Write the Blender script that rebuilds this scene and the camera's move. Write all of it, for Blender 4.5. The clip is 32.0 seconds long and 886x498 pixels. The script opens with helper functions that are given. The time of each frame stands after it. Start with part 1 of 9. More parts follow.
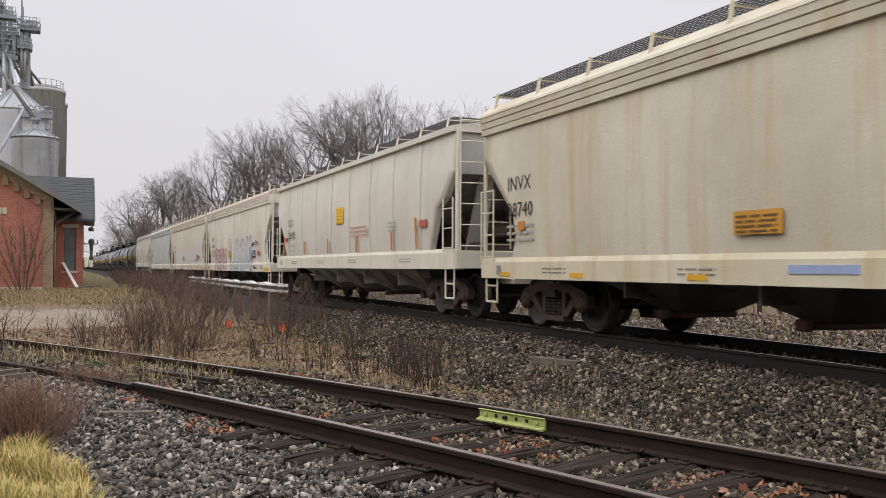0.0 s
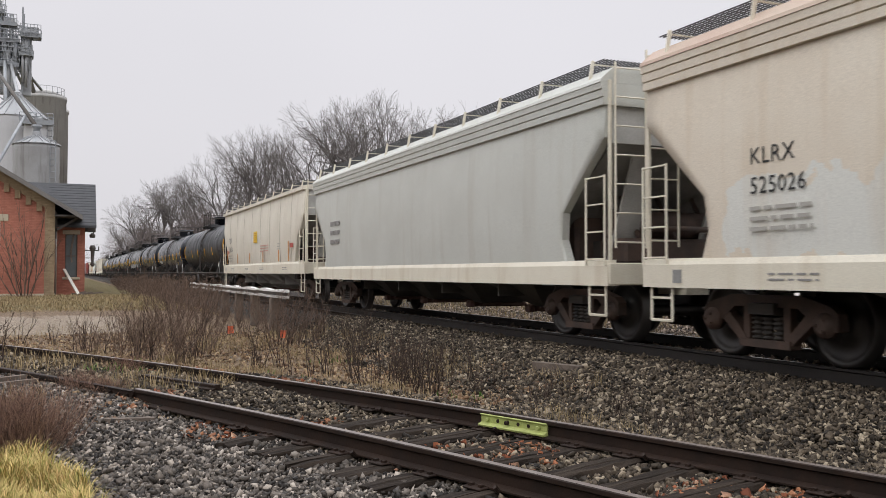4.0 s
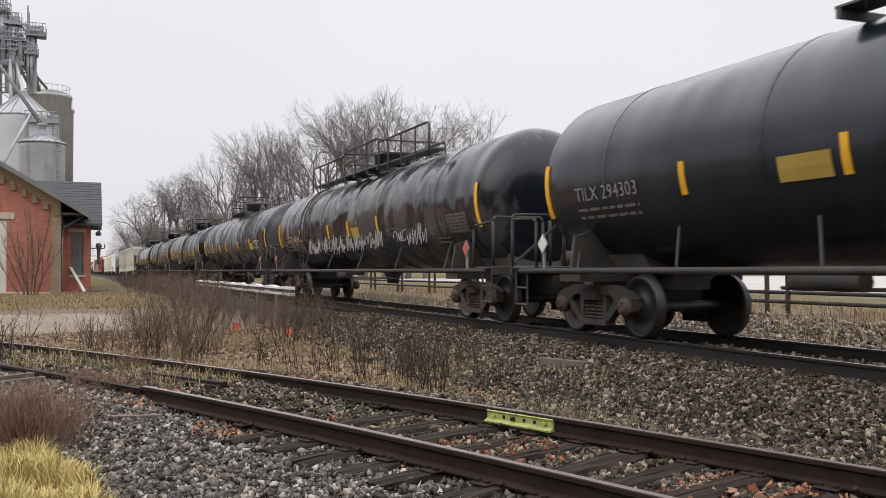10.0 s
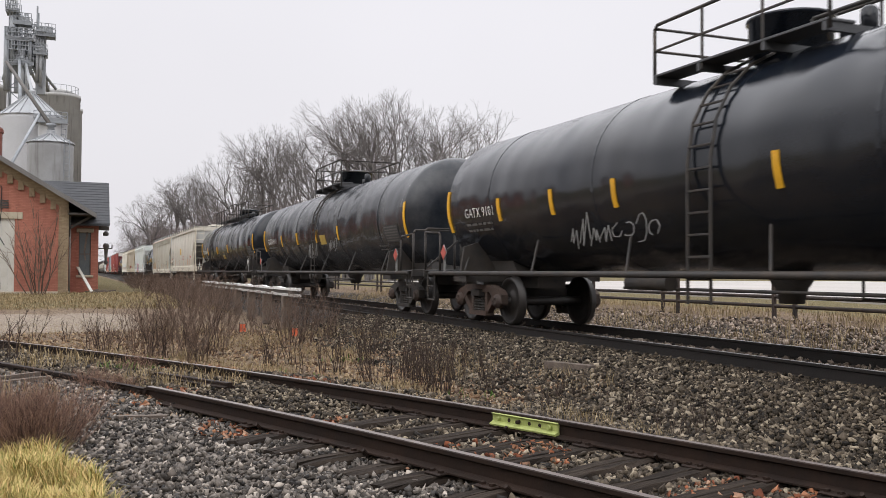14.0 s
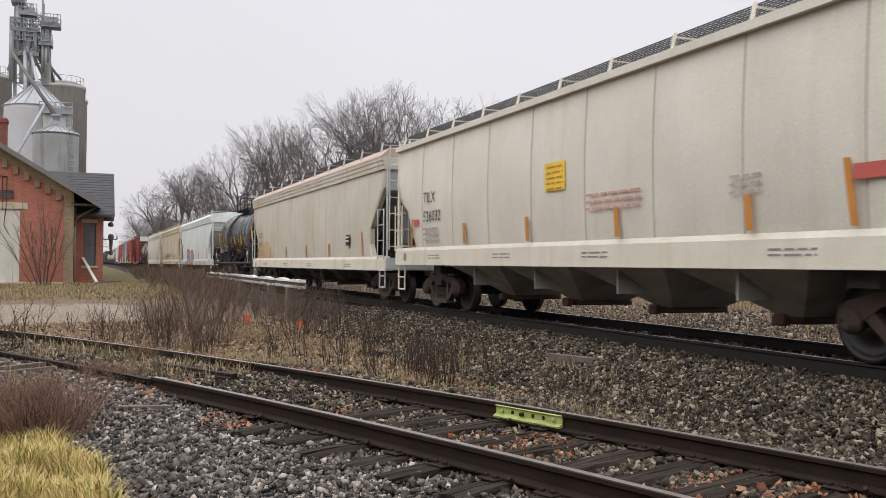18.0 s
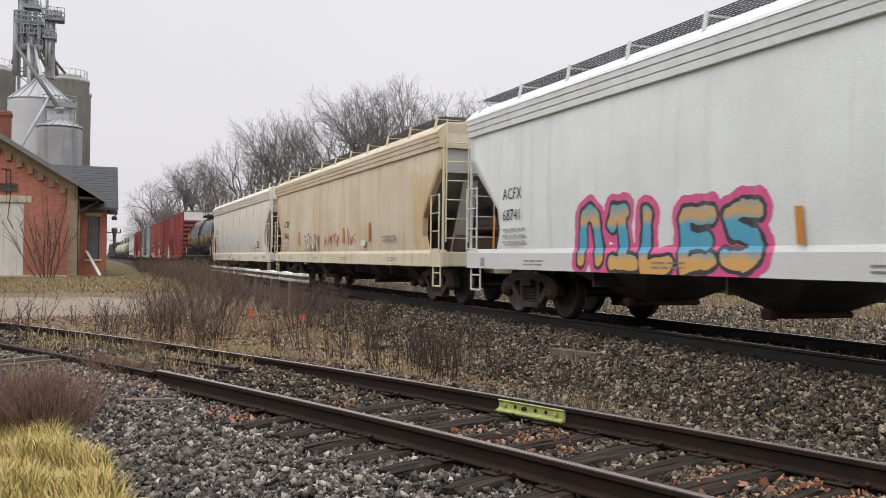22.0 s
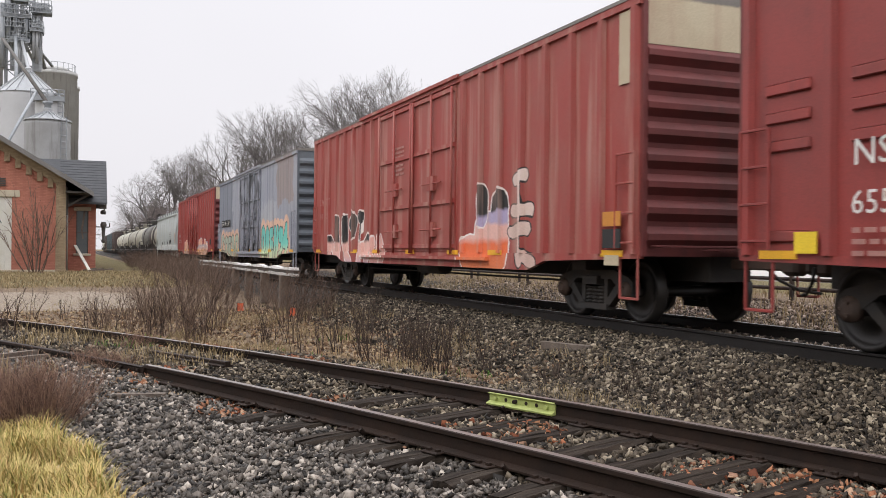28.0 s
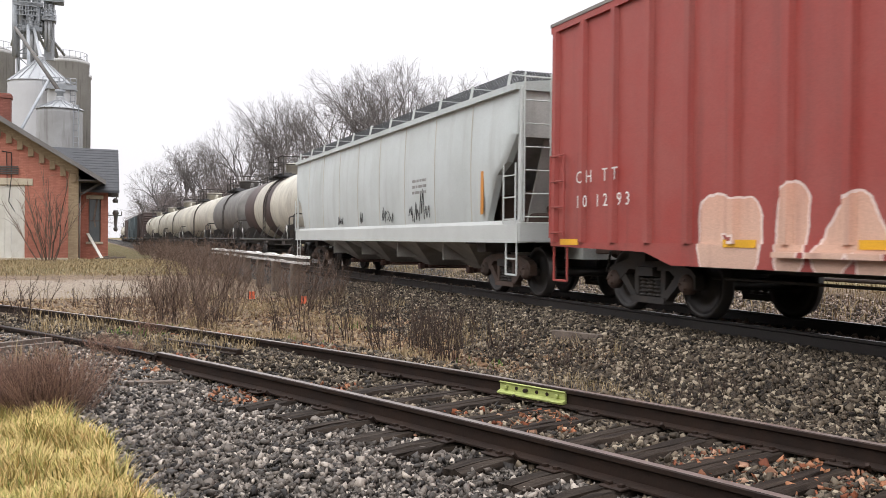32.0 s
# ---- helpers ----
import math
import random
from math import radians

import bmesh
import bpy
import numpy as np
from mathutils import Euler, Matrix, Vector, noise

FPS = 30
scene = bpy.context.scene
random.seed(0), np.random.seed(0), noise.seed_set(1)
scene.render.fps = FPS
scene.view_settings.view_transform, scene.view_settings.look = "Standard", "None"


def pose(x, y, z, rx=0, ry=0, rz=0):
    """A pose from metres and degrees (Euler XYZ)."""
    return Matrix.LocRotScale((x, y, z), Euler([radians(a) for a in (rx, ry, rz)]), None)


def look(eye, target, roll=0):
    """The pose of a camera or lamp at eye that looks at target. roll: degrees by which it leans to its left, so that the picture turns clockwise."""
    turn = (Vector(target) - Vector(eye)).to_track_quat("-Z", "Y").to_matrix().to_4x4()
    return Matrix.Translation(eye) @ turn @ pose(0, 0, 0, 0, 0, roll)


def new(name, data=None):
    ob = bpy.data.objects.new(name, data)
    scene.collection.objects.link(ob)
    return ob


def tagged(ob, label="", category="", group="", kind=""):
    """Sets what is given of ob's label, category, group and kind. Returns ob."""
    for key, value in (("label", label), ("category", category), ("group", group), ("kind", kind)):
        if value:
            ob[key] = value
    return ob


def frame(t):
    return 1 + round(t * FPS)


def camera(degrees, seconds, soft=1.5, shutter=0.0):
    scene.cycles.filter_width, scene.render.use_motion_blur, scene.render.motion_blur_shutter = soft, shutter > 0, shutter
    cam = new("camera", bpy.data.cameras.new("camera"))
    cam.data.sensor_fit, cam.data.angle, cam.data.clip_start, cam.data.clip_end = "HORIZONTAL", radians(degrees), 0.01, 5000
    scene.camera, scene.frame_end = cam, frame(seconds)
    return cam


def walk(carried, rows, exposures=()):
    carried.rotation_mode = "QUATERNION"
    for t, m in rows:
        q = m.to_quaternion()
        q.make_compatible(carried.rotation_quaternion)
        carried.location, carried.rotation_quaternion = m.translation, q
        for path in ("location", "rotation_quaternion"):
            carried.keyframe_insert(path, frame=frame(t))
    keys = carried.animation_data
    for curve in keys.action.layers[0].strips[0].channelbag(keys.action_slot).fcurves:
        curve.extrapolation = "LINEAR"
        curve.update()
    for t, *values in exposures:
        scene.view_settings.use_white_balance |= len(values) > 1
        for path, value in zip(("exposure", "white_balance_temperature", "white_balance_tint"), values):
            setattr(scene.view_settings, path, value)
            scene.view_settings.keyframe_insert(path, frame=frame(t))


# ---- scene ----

# ---- camera ----
EYE = 1.0          # above the main line's rail top (z = 0)
TRACK_X = 8.43     # centre of the main line, which runs along y
SPEED = 13.79      # train, metres a second towards -y
cam = camera(52.21, 32.0, soft=0.5, shutter=0.1)
PATH = [
    (0, pose(0, 0, EYE, 91.211, -0.294, -22.727)),
    (0.5, pose(0, 0, EYE, 91.226, -0.166, -22.742)),
    (1, pose(0, 0, EYE, 91.231, -0.126, -22.749)),
    (1.5, pose(0, 0, EYE, 91.319, -0.143, -22.770)),
    (2, pose(0, 0, EYE, 91.338, -0.102, -22.722)),
    (2.5, pose(0, 0, EYE, 91.361, -0.056, -22.694)),
    (3, pose(0, 0, EYE, 91.455, -0.069, -22.665)),
    (3.5, pose(0, 0, EYE, 91.494, -0.124, -22.647)),
    (5.5, pose(0, 0, EYE, 91.685, 0.127, -22.574)),
    (6, pose(0, 0, EYE, 91.600, 0.182, -22.409)),
    (6.5, pose(0, 0, EYE, 91.492, 0.247, -22.347)),
    (7, pose(0, 0, EYE, 91.348, 0.316, -22.327)),
    (7.5, pose(0, 0, EYE, 91.283, 0.230, -22.333)),
    (8, pose(0, 0, EYE, 91.280, 0.221, -22.383)),
    (8.5, pose(0, 0, EYE, 91.258, 0.149, -22.349)),
    (9, pose(0, 0, EYE, 91.215, 0.183, -22.309)),
    (9.5, pose(0, 0, EYE, 91.220, 0.220, -22.300)),
    (10, pose(0, 0, EYE, 91.313, 0.143, -22.314)),
    (10.5, pose(0, 0, EYE, 91.410, 0.060, -22.295)),
    (11, pose(0, 0, EYE, 91.459, 0.023, -22.325)),
    (11.5, pose(0, 0, EYE, 91.459, 0.028, -22.360)),
    (12, pose(0, 0, EYE, 91.514, 0.007, -22.294)),
    (12.5, pose(0, 0, EYE, 91.478, 0.062, -22.256)),
    (13, pose(0, 0, EYE, 91.390, -0.090, -22.202)),
    (13.5, pose(0, 0, EYE, 91.327, -0.178, -22.087)),
    (14, pose(0, 0, EYE, 91.469, -0.257, -21.918)),
    (14.5, pose(0, 0, EYE, 91.625, -0.434, -21.742)),
    (16.5, pose(0, 0, EYE, 91.305, -0.561, -21.613)),
    (17, pose(0, 0, EYE, 91.189, -0.528, -21.643)),
    (17.5, pose(0, 0, EYE, 91.058, -0.485, -21.684)),
    (18, pose(0, 0, EYE, 90.972, -0.499, -21.647)),
    (18.5, pose(0, 0, EYE, 90.880, -0.557, -21.627)),
    (19, pose(0, 0, EYE, 90.829, -0.682, -21.631)),
    (19.5, pose(0, 0, EYE, 90.844, -0.651, -21.597)),
    (20, pose(0, 0, EYE, 90.872, -0.596, -21.555)),
    (20.5, pose(0, 0, EYE, 90.782, -0.637, -21.532)),
    (21, pose(0, 0, EYE, 90.638, -0.633, -21.529)),
    (21.5, pose(0, 0, EYE, 90.584, -0.631, -21.513)),
    (22, pose(0, 0, EYE, 90.615, -0.675, -21.451)),
    (22.5, pose(0, 0, EYE, 90.650, -0.667, -21.426)),
    (23, pose(0, 0, EYE, 90.614, -0.577, -21.359)),
    (23.5, pose(0, 0, EYE, 90.496, -0.505, -21.335)),
    (24, pose(0, 0, EYE, 90.278, -0.540, -21.360)),
    (24.5, pose(0, 0, EYE, 90.180, -0.620, -21.446)),
    (25, pose(0, 0, EYE, 90.179, -0.700, -21.558)),
    (25.5, pose(0, 0, EYE, 90.225, -0.701, -21.657)),
    (27.5, pose(0, 0, EYE, 90.325, -0.637, -22.127)),
    (28, pose(0, 0, EYE, 90.209, -0.520, -22.059)),
    (28.5, pose(0, 0, EYE, 90.078, -0.448, -21.985)),
    (29, pose(0, 0, EYE, 89.976, -0.456, -21.871)),
    (29.5, pose(0, 0, EYE, 89.892, -0.522, -21.725)),
    (30, pose(0, 0, EYE, 89.802, -0.544, -21.636)),
    (30.5, pose(0, 0, EYE, 89.749, -0.560, -21.582)),
    (31, pose(0, 0, EYE, 89.610, -0.537, -21.511)),
    (31.5, pose(0, 0, EYE, 89.495, -0.571, -21.430)),
    (32, pose(0, 0, EYE, 89.489, -0.607, -21.373)),
]
EXPOSURES = [(0, -0.1), (5.8, -0.08), (7, 0.04), (16.8, 0.05), (17.8, -0.02), (25.3, 0.0), (27, 0.12), (31, 0.18), (32, 0.38)]
walk(cam, PATH, EXPOSURES)

# ---- light ----
world = bpy.data.worlds.new("overcast")
scene.world = world
world.use_nodes = True
wn, wl = world.node_tree.nodes, world.node_tree.links
wn.clear()
w_out = wn.new("ShaderNodeOutputWorld")
w_bg = wn.new("ShaderNodeBackground")
w_sky = wn.new("ShaderNodeTexSky")
w_sky.sky_type = "NISHITA"
w_sky.sun_disc = False
w_sky.sun_elevation, w_sky.sun_rotation = radians(40), radians(230)
w_sky.dust_density = 4.0
w_hsv = wn.new("ShaderNodeHueSaturation")
w_hsv.inputs["Saturation"].default_value = 0.25
w_hsv.inputs["Value"].default_value = 0.10
w_tc = wn.new("ShaderNodeTexCoord")
w_sep = wn.new("ShaderNodeSeparateXYZ")
w_ramp = wn.new("ShaderNodeValToRGB")
w_ramp.color_ramp.elements[0].position = 0.0
w_ramp.color_ramp.elements[0].color = (0.85, 0.83, 0.87, 1)
w_ramp.color_ramp.elements[1].position = 1.0
w_ramp.color_ramp.elements[1].color = (2.5, 2.52, 2.65, 1)
w_mid = w_ramp.color_ramp.elements.new(0.32)
w_mid.color = (0.915, 0.90, 0.95, 1)
w_high = w_ramp.color_ramp.elements.new(0.55)
w_high.color = (2.0, 1.99, 2.08, 1)
w_noise = wn.new("ShaderNodeTexNoise")
w_noise.inputs["Scale"].default_value = 2.2
w_noise.inputs["Detail"].default_value = 3
w_mr = wn.new("ShaderNodeMapRange")
w_mr.inputs["To Min"].default_value = 0.93
w_mr.inputs["To Max"].default_value = 1.05
w_mul = wn.new("ShaderNodeVectorMath")
w_mul.operation = "SCALE"
w_mix = wn.new("ShaderNodeMixRGB")
w_mix.inputs["Fac"].default_value = 0.12
wl.new(w_tc.outputs["Generated"], w_sep.inputs[0])
wl.new(w_sep.outputs["Z"], w_ramp.inputs["Fac"])
wl.new(w_tc.outputs["Generated"], w_noise.inputs["Vector"])
wl.new(w_noise.outputs["Fac"], w_mr.inputs["Value"])
wl.new(w_ramp.outputs["Color"], w_mul.inputs[0])
wl.new(w_mr.outputs["Result"], w_mul.inputs["Scale"])
wl.new(w_sky.outputs["Color"], w_hsv.inputs["Color"])
wl.new(w_mul.outputs["Vector"], w_mix.inputs[1])
wl.new(w_hsv.outputs["Color"], w_mix.inputs[2])
wl.new(w_mix.outputs["Color"], w_bg.inputs["Color"])
w_bg.inputs["Strength"].default_value = 1.0
wl.new(w_bg.outputs[0], w_out.inputs["Surface"])

sun_data = bpy.data.lights.new("sun", "SUN")
sun_data.energy, sun_data.angle, sun_data.color = 0.55, radians(60), (1.0, 0.97, 0.93)
sun = new("sun", sun_data)
sun.matrix_world = look((60 * math.sin(radians(230)), 60 * math.cos(radians(230)), 60 * math.tan(radians(40))), (0, 0, 0))

# ---- mesh helpers ----
Z3 = Vector((0, 0, 0))


def quad_box(bm, x0, x1, y0, y1, z0, z1):
    v = [bm.verts.new(p) for p in ((x0, y0, z0), (x1, y0, z0), (x1, y1, z0), (x0, y1, z0),
                                   (x0, y0, z1), (x1, y0, z1), (x1, y1, z1), (x0, y1, z1))]
    for f in ((3, 2, 1, 0), (4, 5, 6, 7), (0, 1, 5, 4), (1, 2, 6, 5), (2, 3, 7, 6), (3, 0, 4, 7)):
        bm.faces.new([v[i] for i in f])
    return v


def soft_box(bm, x0, x1, y0, y1, z0, z1, b=0.02):
    """A box whose edges are chamfered by b."""
    b = min(b, abs(x1 - x0) * 0.45, abs(y1 - y0) * 0.45, abs(z1 - z0) * 0.45)
    rings = []
    for z, i in ((z0, b), (z0 + b, 0), (z1 - b, 0), (z1, b)):
        a0, a1, c0, c1 = x0 + i, x1 - i, y0 + i, y1 - i
        e = b
        rings.append([(a0 + e, c0, z), (a1 - e, c0, z), (a1, c0 + e, z), (a1, c1 - e, z),
                      (a1 - e, c1, z), (a0 + e, c1, z), (a0, c1 - e, z), (a0, c0 + e, z)])
    loft(bm, rings)


def loft(bm, rings, cap=True, smooth=False, closed=True):
    """Joins rings of equal length into a skin."""
    vs = [[bm.verts.new(p) for p in r] for r in rings]
    n = len(rings[0])
    for a, b in zip(vs[:-1], vs[1:]):
        for i in range(n if closed else n - 1):
            j = (i + 1) % n
            f = bm.faces.new((a[i], a[j], b[j], b[i]))
            f.smooth = smooth
    if cap:
        bm.faces.new(list(reversed(vs[0])))
        bm.faces.new(vs[-1])
    return vs


def rod(bm, p, q, r, n=6, r2=None):
    p, q = Vector(p), Vector(q)
    d = q - p
    if d.length < 1e-6:
        return
    d.normalize()
    a = d.cross(Vector((0, 0, 1)) if abs(d.z) < 0.9 else Vector((1, 0, 0))).normalized()
    b = d.cross(a)
    r2 = r if r2 is None else r2
    ring = lambda c, s: [c + (a * math.cos(k) + b * math.sin(k)) * s for k in (2 * math.pi * i / n for i in range(n))]
    loft(bm, [ring(p, r), ring(q, r2)], smooth=n > 5)


def pipe(bm, pts, r, n=6):
    for p, q in zip(pts[:-1], pts[1:]):
        rod(bm, p, q, r, n)


def bar(bm, p, q, w, h):
    """A square bar from p to q: w across, h high."""
    p, q = Vector(p), Vector(q)
    d = (q - p).normalized()
    a = d.cross(Vector((0, 0, 1)) if abs(d.z) < 0.98 else Vector((0, 1, 0))).normalized() * w / 2
    b = a.cross(d).normalized() * h / 2
    ring = lambda c: [c - a - b, c + a - b, c + a + b, c - a + b]
    loft(bm, [ring(p), ring(q)])


def prism_x(bm, pts, x0, x1):
    """Extrudes an outline of (y, z) points from x0 to x1."""
    loft(bm, [[(x0, y, z) for y, z in pts], [(x1, y, z) for y, z in pts]])


def prism_y(bm, pts, y0, y1):
    loft(bm, [[(x, y0, z) for x, z in pts], [(x, y1, z) for x, z in pts]])


def lathe_x(bm, prof, cy=0.0, cz=0.0, n=24, cap=True):
    """Turns a profile of (x, radius) round an axis along x."""
    loft(bm, [[(x, cy + r * math.cos(2 * math.pi * i / n), cz + r * math.sin(2 * math.pi * i / n)) for i in range(n)] for x, r in prof], smooth=True, cap=cap)


def lathe_z(bm, prof, cx=0.0, cy=0.0, n=24, cap=True, smooth=True):
    loft(bm, [[(cx + r * math.cos(2 * math.pi * i / n), cy + r * math.sin(2 * math.pi * i / n), z) for i in range(n)] for z, r in prof], smooth=smooth, cap=cap)


def finish(bm, name):
    bmesh.ops.recalc_face_normals(bm, faces=bm.faces)
    me = bpy.data.meshes.new(name)
    bm.to_mesh(me)
    bm.free()
    return me


def part(name, bm, material, parent=None, label=""):
    """Links a bmesh (or a finished mesh) as one mesh object under a thing or a part."""
    me = finish(bm, name) if isinstance(bm, bmesh.types.BMesh) else bm
    if material is not None and not me.materials:
        me.materials.append(material)
    ob = new(name, me)
    if parent is not None:
        ob.parent = parent
    if label:
        ob["label"] = label
    return ob


def thing(name, label, category, group="", kind=""):
    return tagged(new(name), label, category, group, kind)


MESHES = {}


def shared(key, make, material=None):
    """A mesh built once by make(bm) and used again."""
    if key not in MESHES:
        bm = bmesh.new()
        make(bm)
        me = finish(bm, key if isinstance(key, str) else str(key[0]))
        if material is not None:
            me.materials.append(material)
        MESHES[key] = me
    return MESHES[key]


def raw_mesh(name, verts, faces, material, smooth=False):
    me = bpy.data.meshes.new(name)
    me.from_pydata(verts, [], faces)
    if smooth:
        me.polygons.foreach_set("use_smooth", [True] * len(me.polygons))
    me.materials.append(material)
    me.update()
    return me


def text_mesh(words, size, material, spacing=1.0, fat=0.0):
    """Flat lettering as a mesh in the xy plane, its left end at the origin."""
    cu = bpy.data.curves.new("lettering", "FONT")
    cu.body, cu.size, cu.space_character = words, size, spacing
    cu.resolution_u, cu.offset = 2, fat
    ob = bpy.data.objects.new("lettering", cu)
    scene.collection.objects.link(ob)
    dg = bpy.context.evaluated_depsgraph_get()
    me = bpy.data.meshes.new_from_object(ob.evaluated_get(dg))
    bpy.data.objects.remove(ob)
    me.materials.clear()
    me.materials.append(material)
    return me


# ---- materials ----
def surf(name, base, rough=0.6, metal=0.0, dark=None, amt=0.5, scale=1.2, streak=None, samt=0.0, bump=0.1, bscale=60.0, spec=0.5, fine=0.12, coat=0.0, extra=None, lo=0.38, hi=0.72, dents=0.0, stretch=None):
    """Paint, stone or metal with stains at a large scale, grain at a small one, streaks that run down, and fine relief."""
    m = bpy.data.materials.new(name)
    m.use_nodes = True
    n, l = m.node_tree.nodes, m.node_tree.links
    b = n["Principled BSDF"]
    tc = n.new("ShaderNodeTexCoord")
    oi = n.new("ShaderNodeObjectInfo")
    off = n.new("ShaderNodeVectorMath")
    off.operation = "MULTIPLY_ADD"
    off.inputs[0].default_value = (1, 1, 1)
    mulr = n.new("ShaderNodeMath")
    mulr.operation = "MULTIPLY"
    mulr.inputs[1].default_value = 37.0
    l.new(oi.outputs["Random"], mulr.inputs[0])
    l.new(tc.outputs["Object"], off.inputs[0])
    off.inputs[1].default_value = (1, 1, 1)
    l.new(mulr.outputs[0], off.inputs[2])
    n1 = n.new("ShaderNodeTexNoise")
    n1.inputs["Scale"].default_value = scale
    n1.inputs["Detail"].default_value = 6
    n1.inputs["Roughness"].default_value = 0.62
    if stretch:
        sm = n.new("ShaderNodeMapping")
        sm.inputs["Scale"].default_value = stretch
        l.new(off.outputs[0], sm.inputs["Vector"])
        l.new(sm.outputs[0], n1.inputs["Vector"])
    else:
        l.new(off.outputs[0], n1.inputs["Vector"])
    r1 = n.new("ShaderNodeMapRange")
    r1.inputs["From Min"].default_value, r1.inputs["From Max"].default_value = lo, hi
    r1.inputs["To Min"].default_value, r1.inputs["To Max"].default_value = 0.0, amt
    l.new(n1.outputs["Fac"], r1.inputs["Value"])
    mix = n.new("ShaderNodeMixRGB")
    mix.inputs[1].default_value = (*base, 1)
    mix.inputs[2].default_value = (*(dark or tuple(c * 0.55 for c in base)), 1)
    l.new(r1.outputs[0], mix.inputs["Fac"])
    col = mix.outputs["Color"]
    if extra:
        col = extra(n, l, tc, col)
    if streak:
        mp = n.new("ShaderNodeMapping")
        mp.inputs["Scale"].default_value = (2.2, 2.2, 0.16)
        l.new(off.outputs[0], mp.inputs["Vector"])
        n2 = n.new("ShaderNodeTexNoise")
        n2.inputs["Scale"].default_value = 1.6
        n2.inputs["Detail"].default_value = 5
        l.new(mp.outputs[0], n2.inputs["Vector"])
        r2 = n.new("ShaderNodeMapRange")
        r2.inputs["From Min"].default_value, r2.inputs["From Max"].default_value = 0.52, 0.74
        r2.inputs["To Max"].default_value = samt
        l.new(n2.outputs["Fac"], r2.inputs["Value"])
        mx2 = n.new("ShaderNodeMixRGB")
        mx2.inputs[2].default_value = (*streak, 1)
        l.new(col, mx2.inputs[1])
        l.new(r2.outputs[0], mx2.inputs["Fac"])
        col = mx2.outputs["Color"]
    n3 = n.new("ShaderNodeTexNoise")
    n3.inputs["Scale"].default_value = bscale
    n3.inputs["Detail"].default_value = 4
    l.new(tc.outputs["Object"], n3.inputs["Vector"])
    r3 = n.new("ShaderNodeMapRange")
    r3.inputs["From Min"].default_value, r3.inputs["From Max"].default_value = 0.3, 0.7
    r3.inputs["To Min"].default_value, r3.inputs["To Max"].default_value = 1 - fine, 1 + fine
    l.new(n3.outputs["Fac"], r3.inputs["Value"])
    sc = n.new("ShaderNodeVectorMath")
    sc.operation = "SCALE"
    l.new(col, sc.inputs[0])
    l.new(r3.outputs[0], sc.inputs["Scale"])
    l.new(sc.outputs[0], b.inputs["Base Color"])
    b.inputs["Metallic"].default_value = metal
    b.inputs["Specular IOR Level"].default_value = spec
    rr = n.new("ShaderNodeMapRange")
    rr.inputs["To Min"].default_value, rr.inputs["To Max"].default_value = max(0.05, rough - 0.12), min(1, rough + 0.12)
    l.new(n1.outputs["Fac"], rr.inputs["Value"])
    l.new(rr.outputs[0], b.inputs["Roughness"])
    if bump:
        bp = n.new("ShaderNodeBump")
        bp.inputs["Strength"].default_value = bump
        bp.inputs["Distance"].default_value = 0.01
        l.new(n3.outputs["Fac"], bp.inputs["Height"])
        l.new(bp.outputs[0], b.inputs["Normal"])
        if dents:
            dm = n.new("ShaderNodeMapping")
            dm.inputs["Scale"].default_value = (0.55, 0.9, 0.55)
            l.new(off.outputs[0], dm.inputs["Vector"])
            dn = n.new("ShaderNodeTexNoise")
            dn.inputs["Scale"].default_value = 0.9
            dn.inputs["Detail"].default_value = 1
            l.new(dm.outputs[0], dn.inputs["Vector"])
            db = n.new("ShaderNodeBump")
            db.inputs["Strength"].default_value = 1.0
            db.inputs["Distance"].default_value = dents
            l.new(dn.outputs["Fac"], db.inputs["Height"])
            l.new(db.outputs[0], bp.inputs["Normal"])
    return m


def tint(base, name, spread=0.35, rough=0.9, hues=None):
    """A loose material whose pieces differ from one another (stones, stems, leaves)."""
    m = bpy.data.materials.new(name)
    m.use_nodes = True
    n, l = m.node_tree.nodes, m.node_tree.links
    b = n["Principled BSDF"]
    g = n.new("ShaderNodeNewGeometry")
    rp = n.new("ShaderNodeValToRGB")
    cols = hues or [tuple(c * (1 - spread) for c in base), base, tuple(c * (1 + spread) for c in base)]
    e = rp.color_ramp.elements
    e[0].color = (*cols[0], 1)
    e[1].color = (*cols[-1], 1)
    for i, c in enumerate(cols[1:-1]):
        x = e.new((i + 1) / (len(cols) - 1))
        x.color = (*c, 1)
    l.new(g.outputs["Random Per Island"], rp.inputs["Fac"])
    tc = n.new("ShaderNodeTexCoord")
    n3 = n.new("ShaderNodeTexNoise")
    n3.inputs["Scale"].default_value = 55
    n3.inputs["Detail"].default_value = 3
    l.new(tc.outputs["Object"], n3.inputs["Vector"])
    r3 = n.new("ShaderNodeMapRange")
    r3.inputs["To Min"].default_value, r3.inputs["To Max"].default_value = 0.7, 1.3
    l.new(n3.outputs["Fac"], r3.inputs["Value"])
    sc = n.new("ShaderNodeVectorMath")
    sc.operation = "SCALE"
    l.new(rp.outputs["Color"], sc.inputs[0])
    l.new(r3.outputs[0], sc.inputs["Scale"])
    l.new(sc.outputs[0], b.inputs["Base Color"])
    b.inputs["Roughness"].default_value = rough
    b.inputs["Specular IOR Level"].default_value = 0.2
    return m


